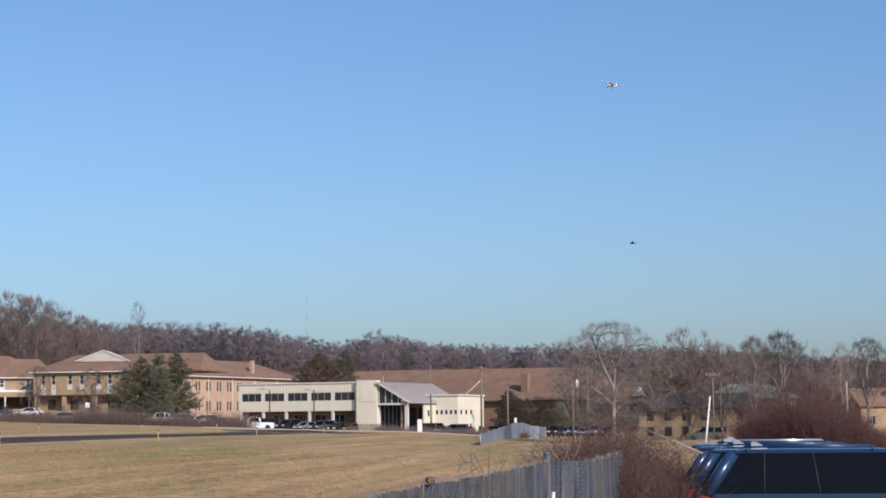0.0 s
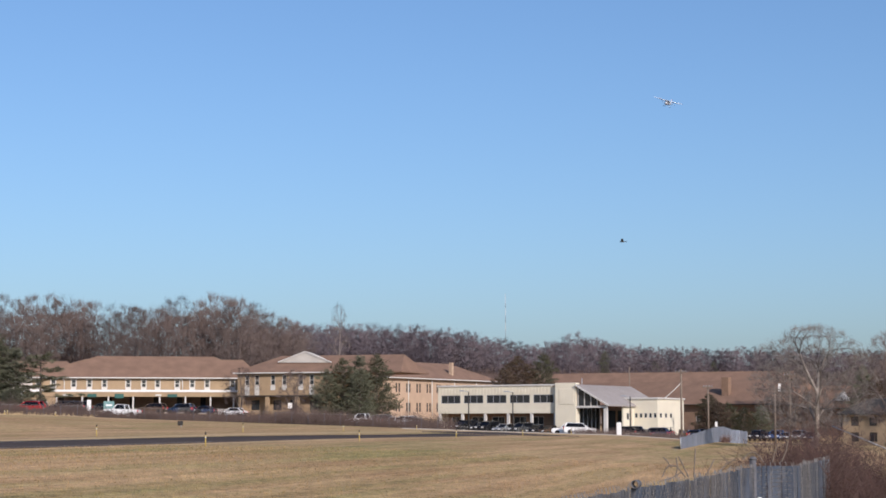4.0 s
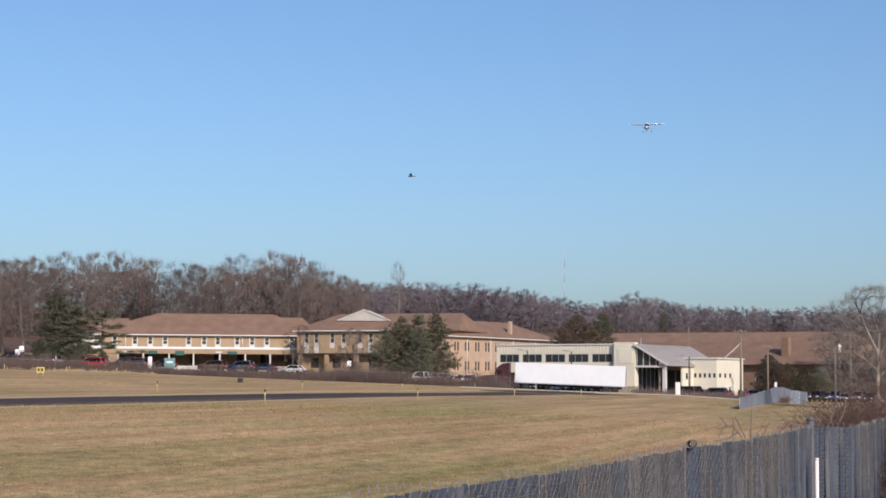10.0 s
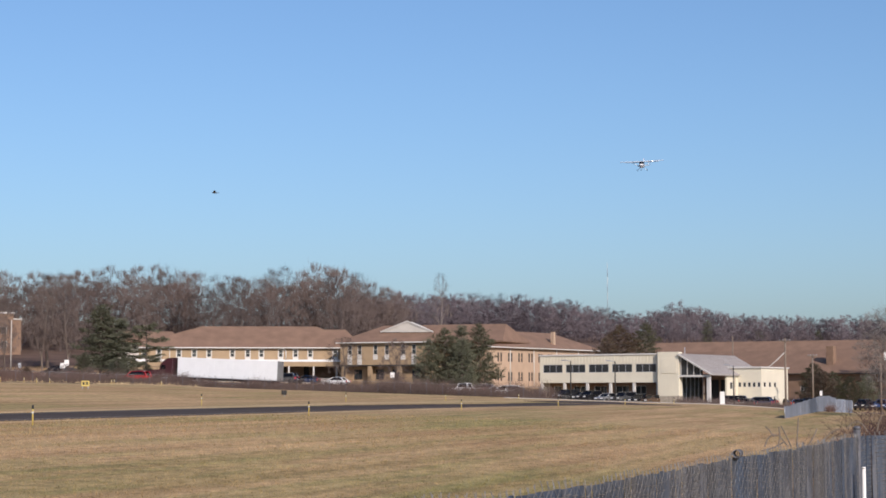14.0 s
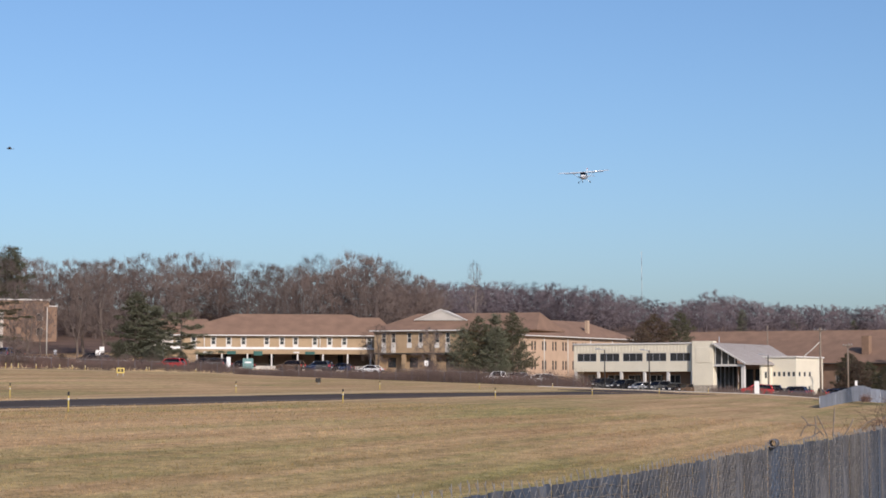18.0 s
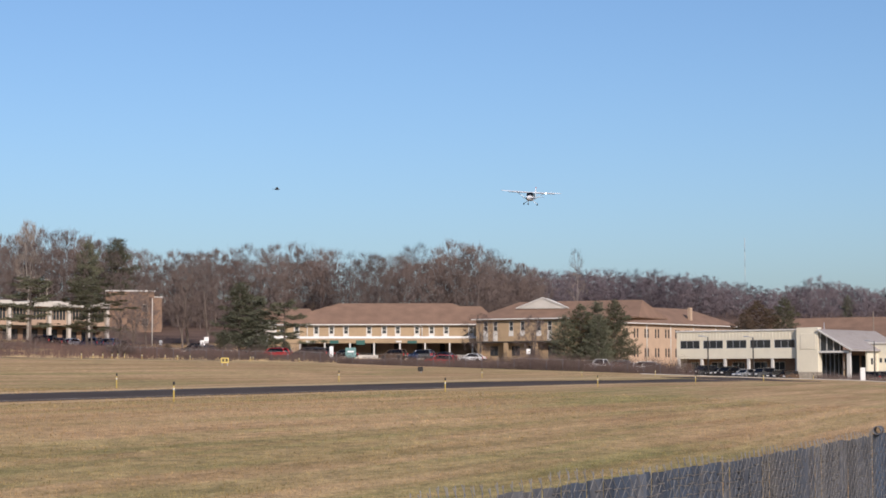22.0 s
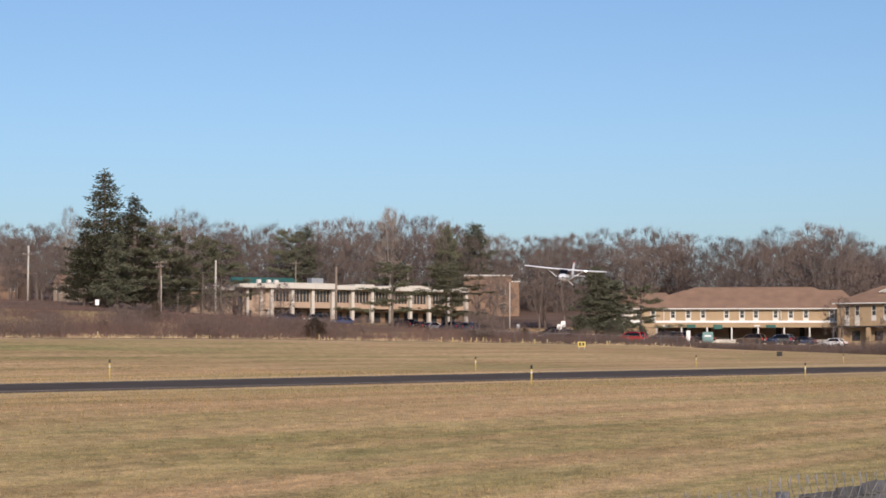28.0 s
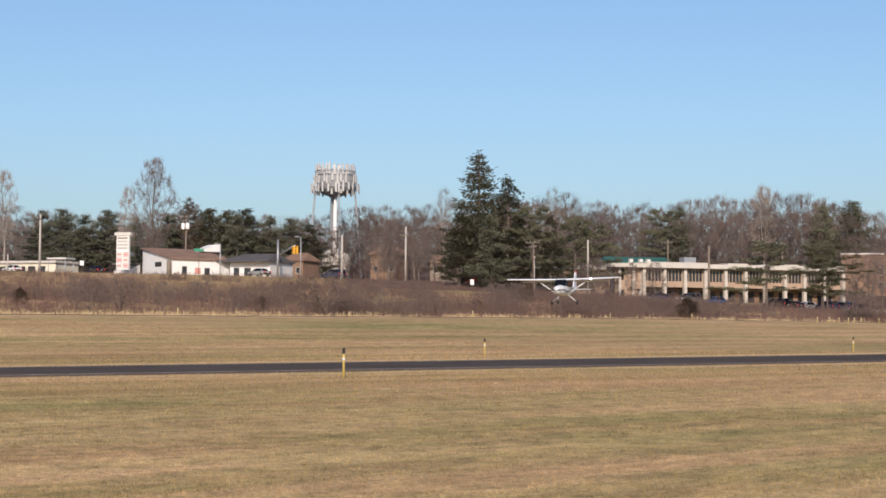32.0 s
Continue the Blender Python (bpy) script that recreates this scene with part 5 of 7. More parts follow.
woods("near_woods", "dense leafless brown winter woods behind the buildings", SKYLINE, 0.13, 270, 3, M_TWIG, 210, 7, 0.95, 1.02, fine=1.35)
woods("near_undergrowth", "leafless undergrowth filling the winter woods", SKYLINE, 0.10, 230, 6, M_HEDGE, 100, 8, 1.3, 0.82, 0.05, 1.9)
woods("edge_woods", "leafless woods behind the low houses", EDGE, 0.12, 70, 8, M_TWIG, 170, 8, 0.95, 1.0, fine=1.3)
woods("edge_undergrowth", "leafless undergrowth at the edge of the woods", EDGE, 0.10, 60, 9, M_HEDGE, 96, 8, 1.4, 0.66, 0.06, 1.8)
# haze over the ridge is painted into the twig colour
woods("far_woods", "leafless woods on the far ridge", RIDGE, 0.22, 290, 4, M_TWIG_HAZED, 110, 9, 1.1, 1.0, fine=1.5)
woods("far_undergrowth", "leafless undergrowth on the far ridge", RIDGE, 0.16, 260, 7, M_TWIG_HAZED, 70, 8, 1.8, 0.88, 0.04, 3.0)


# ---- brush, hedges, tall dry grass ----
def brush(name, label, spots, mat, seed, stems=26, category="brush", dome=0.35, twigs=6, wide=0.010, long=1.0):
    """Twiggy bushes; spots are (x, y, height, width)."""
    rg = random.Random(seed)
    verts, faces = [], []
    for x, y, h, w in spots:
        g = ground(x, y)
        for _ in range(stems):
            t, q = rg.uniform(0, math.tau), math.sqrt(rg.random())
            s = q * w * 0.45
            p = Vector((x + math.cos(t) * s, y + math.sin(t) * s, g - 0.05))
            out = rg.uniform(-0.3, 0.9) * (0.4 + q)
            d = Vector((math.cos(t) * out, math.sin(t) * out, 1)).normalized()
            ln = h * rg.uniform(0.5, 1.0) * (1 - dome * q * q)
            twig_tri(verts, faces, p, d, ln, (0.6 * h ** 0.5 + 0.5) * wide)
            for _ in range(twigs):
                u = p + d * ln * rg.uniform(0.12, 0.92)
                twig_tri(verts, faces, u, rand_dir(rg, d, 20, 85), min(long, h * rg.uniform(0.14, 0.38)), wide)
    tagged(pieces(name, verts, faces, mat), label, category, kind="stuff")


rb = random.Random(11)
spots = []
for _ in range(2700):
    a = rb.uniform(-60, -27)
    s = math.sin(radians(-a))
    r0 = min(121 / s, 252.0)
    far = float(np.interp(a, (-60, -44, -38, -27), (342, 342, 310, 300)))
    r = r0 + 3 + (far - r0) * rb.random() ** 1.15
    x, y = at(a, r)
    k = noise.noise(Vector((x * 0.06, y * 0.06, 0.3)))
    spots.append((x, y, max(0.4, rb.uniform(0.9, 2.0) * (1 + 0.9 * k) * (0.5 if r > 285 else 1.0)), rb.uniform(3.0, 6.0)))
brush("bank_brush", "russet winter brush covering the bank below the road", spots, M_BRUSH, 12, 13)
spots = []
for _ in range(420):
    a = rb.uniform(-60, -25)
    s = math.sin(radians(-a))
    r0 = min(123 / s, 256.0)
    r = r0 + 4 + (300 - r0) * rb.random() ** 1.4
    x, y = at(a, r)
    if noise.noise(Vector((x * 0.035, y * 0.035, 4.0))) > 0.02:
        spots.append((x, y, rb.uniform(2.0, 4.0) * (0.6 if r > 280 else 1), rb.uniform(3.0, 6.0)))
brush("bank_bushes", "darker rounded leafless bushes in clumps on the bank", spots, M_DUSK_BUSH, 18, 80, dome=0.7)
spots = []
for _ in range(620):
    a = rb.uniform(-31, -13.2)
    x, y = at(a, rb.uniform(251, 261))
    k = noise.noise(Vector((x * 0.12, y * 0.12, 1.3)))
    spots.append((x, y, max(0.8, rb.uniform(1.2, 2.1) * (1 + 0.9 * k) * (1.35 if a > -18.5 else 1.0)), rb.uniform(1.8, 3.8)))
brush("hedge", "grey-brown leafless hedge along the airfield boundary", spots, M_DUSK_BUSH, 13, 26, "hedge")
spots = []
for _ in range(60):
    x, y = at(rb.uniform(-9.4, -5.2), rb.uniform(261, 265))
    spots.append((x, y, rb.uniform(0.7, 1.5), rb.uniform(1.5, 2.5)))
brush("hedge", "brown leafless hedge before the office car park", spots, M_HEDGE, 14, 24, "hedge")
spots = []
for _ in range(34):
    x, y = at(rb.uniform(-8.4, -6.0), rb.uniform(271, 275))
    spots.append((x, y, rb.uniform(1.0, 1.9), rb.uniform(1.8, 3.0)))
brush("hedge", "dark brown hedge before the low office wing", spots, M_DUSK_BUSH, 21, 34, "hedge")
spots = []
for _ in range(150):
    r = rb.uniform(24.5, 36)
    a = rb.uniform(-3.0, -1.1 if r < 29.5 else -0.3)
    x, y = at(a, r)
    spots.append((x, y, rb.uniform(1.9, 2.9) * (0.80 + 0.10 * max(0, 2 - abs(a + 1.5))) * min(1.0, max(0.5, 0.55 - 0.5 * a)), rb.uniform(0.8, 1.5) * (1.0 if a < -1.0 else 0.6)))
brush("bramble", "tangled russet bramble thicket at the end of the fence", spots, M_BRAMBLE, 15, 56, twigs=11, wide=0.0042, long=0.42)
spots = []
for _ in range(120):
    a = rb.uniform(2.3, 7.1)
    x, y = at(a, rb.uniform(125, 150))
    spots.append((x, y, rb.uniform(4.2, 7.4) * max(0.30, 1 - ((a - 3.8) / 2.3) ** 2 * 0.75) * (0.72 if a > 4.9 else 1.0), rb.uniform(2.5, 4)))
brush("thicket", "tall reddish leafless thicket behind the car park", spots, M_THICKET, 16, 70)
spots = []
for k in range(620):
    a = rb.uniform(-29, 10)
    x, y = at(a, rb.uniform(520, 800) if k % 3 else rb.uniform(800, 1000))
    spots.append((x, y, rb.uniform(4, 7.5), rb.uniform(16, 26)))
brush("ridge_brush", "brown leafless scrub under the trees of the far ridge", spots, M_HEDGE, 19, 16, dome=0.2, twigs=5)
spots = []
for _ in range(260):
    x, y = at(rb.uniform(-6, 10), rb.uniform(318, 470))
    spots.append((x, y, rb.uniform(2.0, 4.5), rb.uniform(7, 12)))
brush("edge_brush", "brown leafless scrub behind the low houses", spots, M_HEDGE, 20, 22, dome=0.4)
spots = []
for _ in range(1500):
    a = rb.uniform(-60, -24)
    s = math.sin(radians(-a))
    x, y = at(a, min(97 / s, 250.0) + rb.uniform(1.5, 4.0))
    spots.append((x, y, rb.uniform(0.12, 0.36) + (0.35 if rb.random() < 0.22 else 0), 1.0))
brush("tall_grass", "fringe of tall dry grass along the top of the bank", spots, M_REED, 17, 4, "tall grass")


def turf():
    """Blades and tufts that stand up out of the mown field on the camera's side."""
    rg = random.Random(31)
    n = 150000
    a, r = np.radians(np.random.uniform(-58, -2, n)), 13.0 * 8.0 ** np.random.rand(n)
    x, y = r * np.sin(a), r * np.cos(a)
    keep = (x < -3.2) & ((x < -49.0) | (x > -40.2))
    x, y, r = x[keep], y[keep], r[keep]
    verts, faces = [], []
    for px, py, pr in zip(x.tolist(), y.tolist(), r.tolist()):
        p = Vector((px, py, ground(px, py) - 0.01))
        tall = 0.03 + 0.035 * max(0.0, noise.noise(Vector((px * 0.5, py * 0.06, 2.0)))) + 0.0005 * pr
        d = Vector((rg.gauss(0, 0.45), rg.gauss(0, 0.45), 1)).normalized()
        twig_tri(verts, faces, p, d, tall * rg.uniform(0.6, 1.3), 0.004 + 0.00018 * pr)
    tagged(pieces("turf", verts, faces, M_TURF), "short straw and green grass tufts in the mown field", "grass", kind="stuff")


M_TURF = grass_material("grass tufts", True)
turf()


# ---- chain-link fence with privacy slats ----
FENCE = [(-2.5, -4.0), (-2.36, 2.0), (-2.30, 5.0), (-2.29, 6.7), (-2.15, 7.6), (-1.93, 9.1), (-1.83, 11.3), (-1.77, 13.5), (-1.63, 15.0), (-1.50, 18.0), (-1.42, 20.75), (-0.98, 21.15), (-0.88, 23.0), (-0.75, 26.0)]
FENCE_TOP = 0.78


def fence_points(step_m):
    out, left = [], 0.0
    for p, q in zip(FENCE, FENCE[1:]):
        d = span(p, q)
        s = left
        while s < d:
            k = s / d
            out.append((p[0] + (q[0] - p[0]) * k, p[1] + (q[1] - p[1]) * k, math.atan2(q[1] - p[1], q[0] - p[0])))
            s += step_m
        left = s - d
    return out


def folds(y):
    """Sideways swell of the fence fabric at y, and its slope."""
    a = 0.006 + 0.020 * step((y - 9) / 6)
    return a * (math.sin(4.1 * y) + 0.6 * math.sin(9.7 * y + 1)), a * (4.1 * math.cos(4.1 * y) + 5.8 * math.cos(9.7 * y + 1))


def fence():
    f = thing("fence", "grey chain-link fence with weathered blue-grey privacy slats", "fence")
    rg = random.Random(21)
    wires_v, wires_f = [], []
    pts = [p for p in fence_points(0.042) if p[1] > 2.0]
    for i, (x, y, a) in enumerate(pts):
        x += folds(y)[0]
        cx, sy = math.cos(a) * 0.021, math.sin(a) * 0.021
        top = FENCE_TOP + 0.012 * math.sin(i * 0.21) + rg.uniform(-0.008, 0.008)
        last = None
        n = 18 if y > 9 else 12
        for k in range(n):
            s = 1 if (k + i) % 2 else -1
            z = top - 0.03 - k * 0.045 - (0.012 * math.sin(y * 1.9) + 0.008 * math.sin(y * 5.3)) * min(1.0, k / 4)
            off = rg.uniform(-0.004, 0.004)
            p = Vector((x + cx * s + off + 0.007, y + sy * s, z))
            if last is not None:
                limb(wires_v, wires_f, last, p, 0.0014, 0.0014, 3)
            else:
                tip = Vector((x + cx * s * rg.uniform(0.2, 0.9), y + sy * s * 0.5, top + rg.uniform(0.0, 0.014)))
                limb(wires_v, wires_f, tip, p, 0.0022, 0.0022, 3)
            if k and (k + i) % 2:
                dr = Vector((math.cos(a), math.sin(a), 0)) * 0.036
                limb(wires_v, wires_f, p - dr, p + dr, 0.0032, 0.0032, 3)
            last = p
    mesh = pieces("wire_mesh", wires_v, wires_f, M_WIRE, f)
    tagged(mesh, "woven galvanised wire", kind="stuff")
    bm = bevelled(boxes((-0.041, 0.041, -0.003, 0.003, -1.75, 0.0)), 0.0012)
    first = part("slat", bm, M_SLAT, f)
    first.location = (pts[0][0], pts[0][1], FENCE_TOP - 0.10)
    for i, (x, y, a) in enumerate([p for p in fence_points(0.084) if p[1] > 2.1]):
        if i >= 299:
            break
        s = new("slat", first.data)
        s.parent = f
        bulge, slope = folds(y)
        s.location = (x + bulge + rg.uniform(-0.004, 0.004), y, FENCE_TOP - (0.055 if y < 6.4 else 0.05 - 0.012 * min(2.0, y - 6.4)) + rg.uniform(-0.006, 0.006))
        s.rotation_euler = (rg.uniform(-0.01, 0.01), rg.uniform(-0.012, 0.012), a - math.atan(slope) + rg.uniform(-0.10, 0.10))
    for y in (3.0, 6.0, 9.0, 12.0, 15.05, 18.0):
        x = float(np.interp(y, [p[1] for p in FENCE[:11]], [p[0] for p in FENCE[:11]]))
        part("line_post", bars(((x - 0.05, y, ground(x, y) - 0.1), (x - 0.05, y, FENCE_TOP - 0.04), 0.024), n=12), M_POST, f)
    post = part("corner_post", bars(((-1.42, 20.75, -1.1), (-1.42, 20.75, FENCE_TOP + 0.05), 0.038), n=14), M_POST, f)
    part("cap", lathe(bmesh.new(), [(0.044, FENCE_TOP + 0.05), (0.044, FENCE_TOP + 0.065), (0.02, FENCE_TOP + 0.085)], 14), M_POST, post).location = (-1.42, 20.75, 0)
    # open end of a rail, seen as a ring
    bm = bmesh.new()
    n = 18
    rows = []
    for y, r in ((-0.03, 0.031), (-0.03, 0.024), (0.12, 0.024), (0.12, 0.031)):
        rows.append([bm.verts.new((r * math.cos(k * math.tau / n), y, r * math.sin(k * math.tau / n))) for k in range(n)])
    for a, b in zip(rows, rows[1:] + rows[:1]):
        for k in range(n):
            bm.faces.new((a[k], a[(k + 1) % n], b[(k + 1) % n], b[k])).smooth = True
    bmesh.ops.recalc_face_normals(bm, faces=bm.faces)
    part("rail_end", bm, M_POST, f, "rusty open pipe end").location = (-1.77, 13.42, FENCE_TOP + 0.0)
    part("tie_rod", bars(((-1.50, 18.6, -0.9), (-1.46, 18.9, FENCE_TOP - 0.06), 0.008), n=6), M_POST, f)
    w = thing("marker_pole", "white plastic pole standing at the fence", "pole", pose(-1.30, 19.9, ground(-1.3, 19.9)))
    part("pole", bars(((0, 0, -0.1), (0.0, 0.0, 0.43 - ground(-1.3, 19.9)), 0.021), n=12), M_WHITE, w)
    part("pole_cap", bars(((0, 0, 0.43 - ground(-1.3, 19.9)), (0, 0, 0.45 - ground(-1.3, 19.9)), 0.023), n=12), M_WHITE, w)


M_WIRE = material("dull galvanised wire", (0.17, 0.165, 0.16), 0.7, 0.2, scale=8, fine=60, vary=0.3)


def slat_material():
    """Sun-bleached plastic slats: runs of blue-grey and of beige, chalky streaks down each one."""
    m = material("weathered slat", (0.040, 0.054, 0.080), 0.75, scale=0.9, fine=30, vary=0.35, each=0.30)
    t = m.node_tree
    b = t.nodes["Principled BSDF"]
    col = b.inputs["Base Color"].links[0].from_socket
    g = t.nodes.new("ShaderNodeNewGeometry")

    def over(scale, stretch, lo, hi, color, most, base):
        mp, n, mr, x = (t.nodes.new("ShaderNode" + k) for k in ("Mapping", "TexNoise", "MapRange", "Mix"))
        mp.inputs["Scale"].default_value = stretch
        n.inputs["Scale"].default_value, n.inputs["Detail"].default_value = scale, 4.0
        mr.inputs[1].default_value, mr.inputs[2].default_value, mr.inputs[4].default_value = lo, hi, most
        x.data_type = "RGBA"
        x.inputs[7].default_value = (*color, 1)
        t.links.new(g.outputs["Position"], mp.inputs[0])
        t.links.new(mp.outputs[0], n.inputs["Vector"])
        t.links.new(n.outputs["Fac"], mr.inputs[0])
        t.links.new(mr.outputs[0], x.inputs[0])
        t.links.new(base, x.inputs[6])
        return x.outputs[2]

    col = over(0.55, (1, 1, 0.3), 0.44, 0.58, (0.080, 0.073, 0.066), 0.8, col)
    col = over(7.0, (1, 1, 0.12), 0.50, 0.64, (0.135, 0.137, 0.146), 0.75, col)
    col = over(9.0, (1, 1, 0.6), 0.52, 0.66, (0.034, 0.040, 0.056), 0.7, col)
    t.links.new(col, b.inputs["Base Color"])
    return m


M_SLAT = slat_material()
M_POST = material("dull weathered steel", (0.13, 0.13, 0.14), 0.75, 0.3, scale=3, fine=30, vary=0.35)
fence()


def far_fence():
    f = thing("fence", "weathered grey slatted fence with a rounded corner in the grass", "fence")
    line = [(-16.3, 154.1), (-17.1, 175.2), (-18.0, 202.2), (-18.3, 220.2), (-18.0, 228.3), (-17.1, 230.4), (-16.2, 230.4)]
    for i, (p, q) in enumerate(zip(line, line[1:])):
        k = max(2, int(span(p, q) / 1.2))
        for j in range(k):
            x0, y0 = p[0] + (q[0] - p[0]) * j / k, p[1] + (q[1] - p[1]) * j / k
            x1, y1 = p[0] + (q[0] - p[0]) * (j + 1) / k, p[1] + (q[1] - p[1]) * (j + 1) / k
            g = ground(x0, y0)
            bm = boxes((0.0, span((x0, y0), (x1, y1)) - 0.03, -0.02, 0.02, 0.0, float(np.interp(math.hypot(x0, y0), (155, 176, 203, 222, 231), (0.95, 1.2, 1.6, 1.85, 1.6))) + 0.03 * math.sin(i * 3 + j)))
            o = part("panel", bm, M_SLAT_PALE, f)
            o.matrix_basis = along((x0, y0), (x1, y1), g)
    for p in line:
        part("post", bars(((p[0], p[1], ground(*p) - 0.2), (p[0], p[1], ground(*p) + (1.0 if math.hypot(*p) < 190 else 1.6)), 0.04), n=8), M_STEEL, f)
    b = thing("bush", "dark leafless bush against the fence", "shrub")
    v, fc = [], []
    rg = random.Random(4)
    x, y = (-17.5, 213.3)
    for _ in range(160):
        d = Vector((rg.gauss(0, 0.5), rg.gauss(0, 0.3), 1)).normalized()
        twig_tri(v, fc, Vector((x + rg.gauss(0, 0.2), y + rg.gauss(0, 0.2), ground(x, y))), d, rg.uniform(0.5, 1.2), 0.03)
    pieces("foliage", v, fc, M_BRUSH, b)


M_SLAT_PALE = material("pale weathered slat", (0.17, 0.19, 0.23), 0.7, scale=1.5, fine=30, vary=0.25, each=0.12)
far_fence()


# ---- airfield fittings ----
def marker():
    m = thing("edge_marker", "yellow taxiway edge marker post with black top", "marker post", group="taxiway edge markers")
    part("post", lathe(bmesh.new(), [(0.032, -0.05), (0.032, 0.62), (0.030, 0.64)], 12), M_YELLOW, m)
    part("cap", lathe(bmesh.new(), [(0.038, 0.642), (0.042, 0.66), (0.042, 0.77), (0.03, 0.80)], 12), M_BLACK, m, "black reflector cap")
    part("band", lathe(bmesh.new(), [(0.041, 0.46), (0.041, 0.54)], 12), M_LINE, m)
    return m


proto = marker()
for k in range(-3, 7):
    for q, y in ((36.0, 34.4 + 30.6 * k), (53.1, 59.1 + 30.3 * k)):
        if y < 228:
            copy_thing(proto, pose(-q, y, ground(-q, y), 0, 0, 0))
for k in range(-2, 9):
    copy_thing(proto, pose(-101.5, 20.0 + 30.5 * k, ground(-101.5, 20.0 + 30.5 * k)))
for k, a in enumerate((-31.77, -31.42, -31.13, -30.85, -30.68, -29.95, -29.25, -28.88, -28.49, -26.65, -25.15)):
    x, y = at(a, min(94.6 / math.sin(radians(-a)), 214.0) - 4.0 * (k % 2))
    tagged(copy_thing(proto, pose(x, y, ground(x, y) - 0.12)), "low yellow runway edge marker in the grass", group="runway edge markers")
drop(proto)

s = thing("airfield_sign", "small yellow airfield sign with black marking on short legs", "sign", along((-81.4, 156.0), (-80.6, 156.5)))
part("panel", bevelled(boxes((0, 0.75, -0.1, 0.1, 0.2, 0.72)), 0.03), M_YELLOW, s)
part("marking", boxes((0.12, 0.63, -0.115, -0.101, 0.35, 0.62)), M_BLACK, s)
part("panel_face", boxes((0.3, 0.45, -0.125, -0.116, 0.4, 0.57)), M_YELLOW, s)
for x in (0.12, 0.63):
    part("leg", bars(((x, 0, -0.1), (x, 0, 0.2), 0.04)), M_STEEL, s)
s = thing("airfield_sign", "dark rear of a small airfield sign", "sign", along((-71.5, 181.4), (-70.8, 181.7)))
part("panel", bevelled(boxes((0.1, 0.66, -0.1, 0.1, 0.15, 0.62)), 0.03), M_DARK, s)
part("leg", bars(((0.45, 0, -0.1), (0.45, 0, 0.3), 0.05)), M_STEEL, s)


# ---- poles, lamps, signals ----
def pole_thing(name, label, category, foot, top_z, r, mat, arms=(), lean=(0, 0)):
    g = ground(*foot)
    p = thing(name, label, category, pose(foot[0], foot[1], g))
    h = top_z - g
    part("shaft", bars(((0, 0, -0.3), (lean[0], lean[1], h), r, r * 0.72), n=10), mat, p)
    for z, w in arms:
        part("crossarm", boxes((-w / 2, w / 2, -0.28 - 0.06, -0.28 + 0.06, h - z - 0.07, h - z + 0.07)), M_WOOD, p)
        for x in (-w / 2 + 0.1, -w / 6, w / 6, w / 2 - 0.1):
            part("insulator", bars(((x, -0.28, h - z + 0.07), (x, -0.28, h - z + 0.27), 0.05), n=6), M_GREY, p)
    return p, h


for top, r, mat, arms in (
    ((-234.4, 239.3, 20.6), 0.20, M_WOOD_PALE, ((1.6, 2.2),)), ((-200.4, 235.2, 16.7), 0.17, M_WOOD, ((0.15, 3.0), (0.9, 1.6))), ((-192.8, 240.2, 17.0), 0.19, M_WOOD_PALE, ()), ((-182.6, 260.4, 16.5), 0.22, M_WOOD, ()),
    ((-219.0, 298.2, 20.2), 0.17, M_WOOD, ((0.6, 2.6),)), ((-200.5, 310.9, 19.8), 0.16, M_WOOD, ((0.5, 1.6),)), ((-288.7, 197.8, 22.9), 0.22, M_WOOD_PALE, ((0.8, 1.6),)), ((-274.3, 220.6, 23.2), 0.19, M_WOOD, ((0.2, 3.2), (1.0, 2.4))),
    ((-28.0, 266.5, 9.3), 0.17, M_WOOD, ((0.4, 1.6),)), ((-43.5, 327.1, 11.6), 0.13, M_WOOD, ()), ((-25.3, 278.9, 7.3), 0.15, M_WOOD, ((0.3, 1.4),)), ((-14.5, 261.6, 6.7), 0.16, M_WOOD, ()), ((-12.1, 254.7, 8.5), 0.16, M_WOOD, ((0.5, 1.5),)),
    ((-287.8, 190.3, 15.2), 0.14, M_WOOD_PALE, ()), ((-238.9, 227.6, 18.8), 0.24, M_WOOD_PALE, ()), ((4.1, 210.0, 6.5), 0.10, M_WOOD, ((0.3, 1.6),)), ((21.0, 234.1, 5.8), 0.12, M_WOOD_PALE, ()), ((-148.4, 260.7, 13.2), 0.10, M_WOOD_PALE, ()),
):
    pole_thing("utility_pole", "weathered timber utility pole" + (" with crossarms and insulators" if arms else " with no crossarms"), "utility pole", top[:2], top[2], r, mat, arms)
p, h = pole_thing("service_pole", "white-painted steel pole below the utility lines", "pole", (-202.3, 237.5), (-202.4, 237.5, 14.4)[2], 0.20, M_WHITE)
p, h = pole_thing("marker_pole", "white pole leaning above the car park", "pole", (1.3, 95.0), (1.3, 95.0, 2.4)[2], 0.055, M_WHITE, lean=(0.42, 0))
x = thing("fallen_pole", "bare pole lying across the bramble thicket", "pole")
part("shaft", bars(((-0.8, 30.0, 1.2), (0.4, 28.5, 0.7), 0.010, 0.013), n=8), M_WOOD_PALE, x)
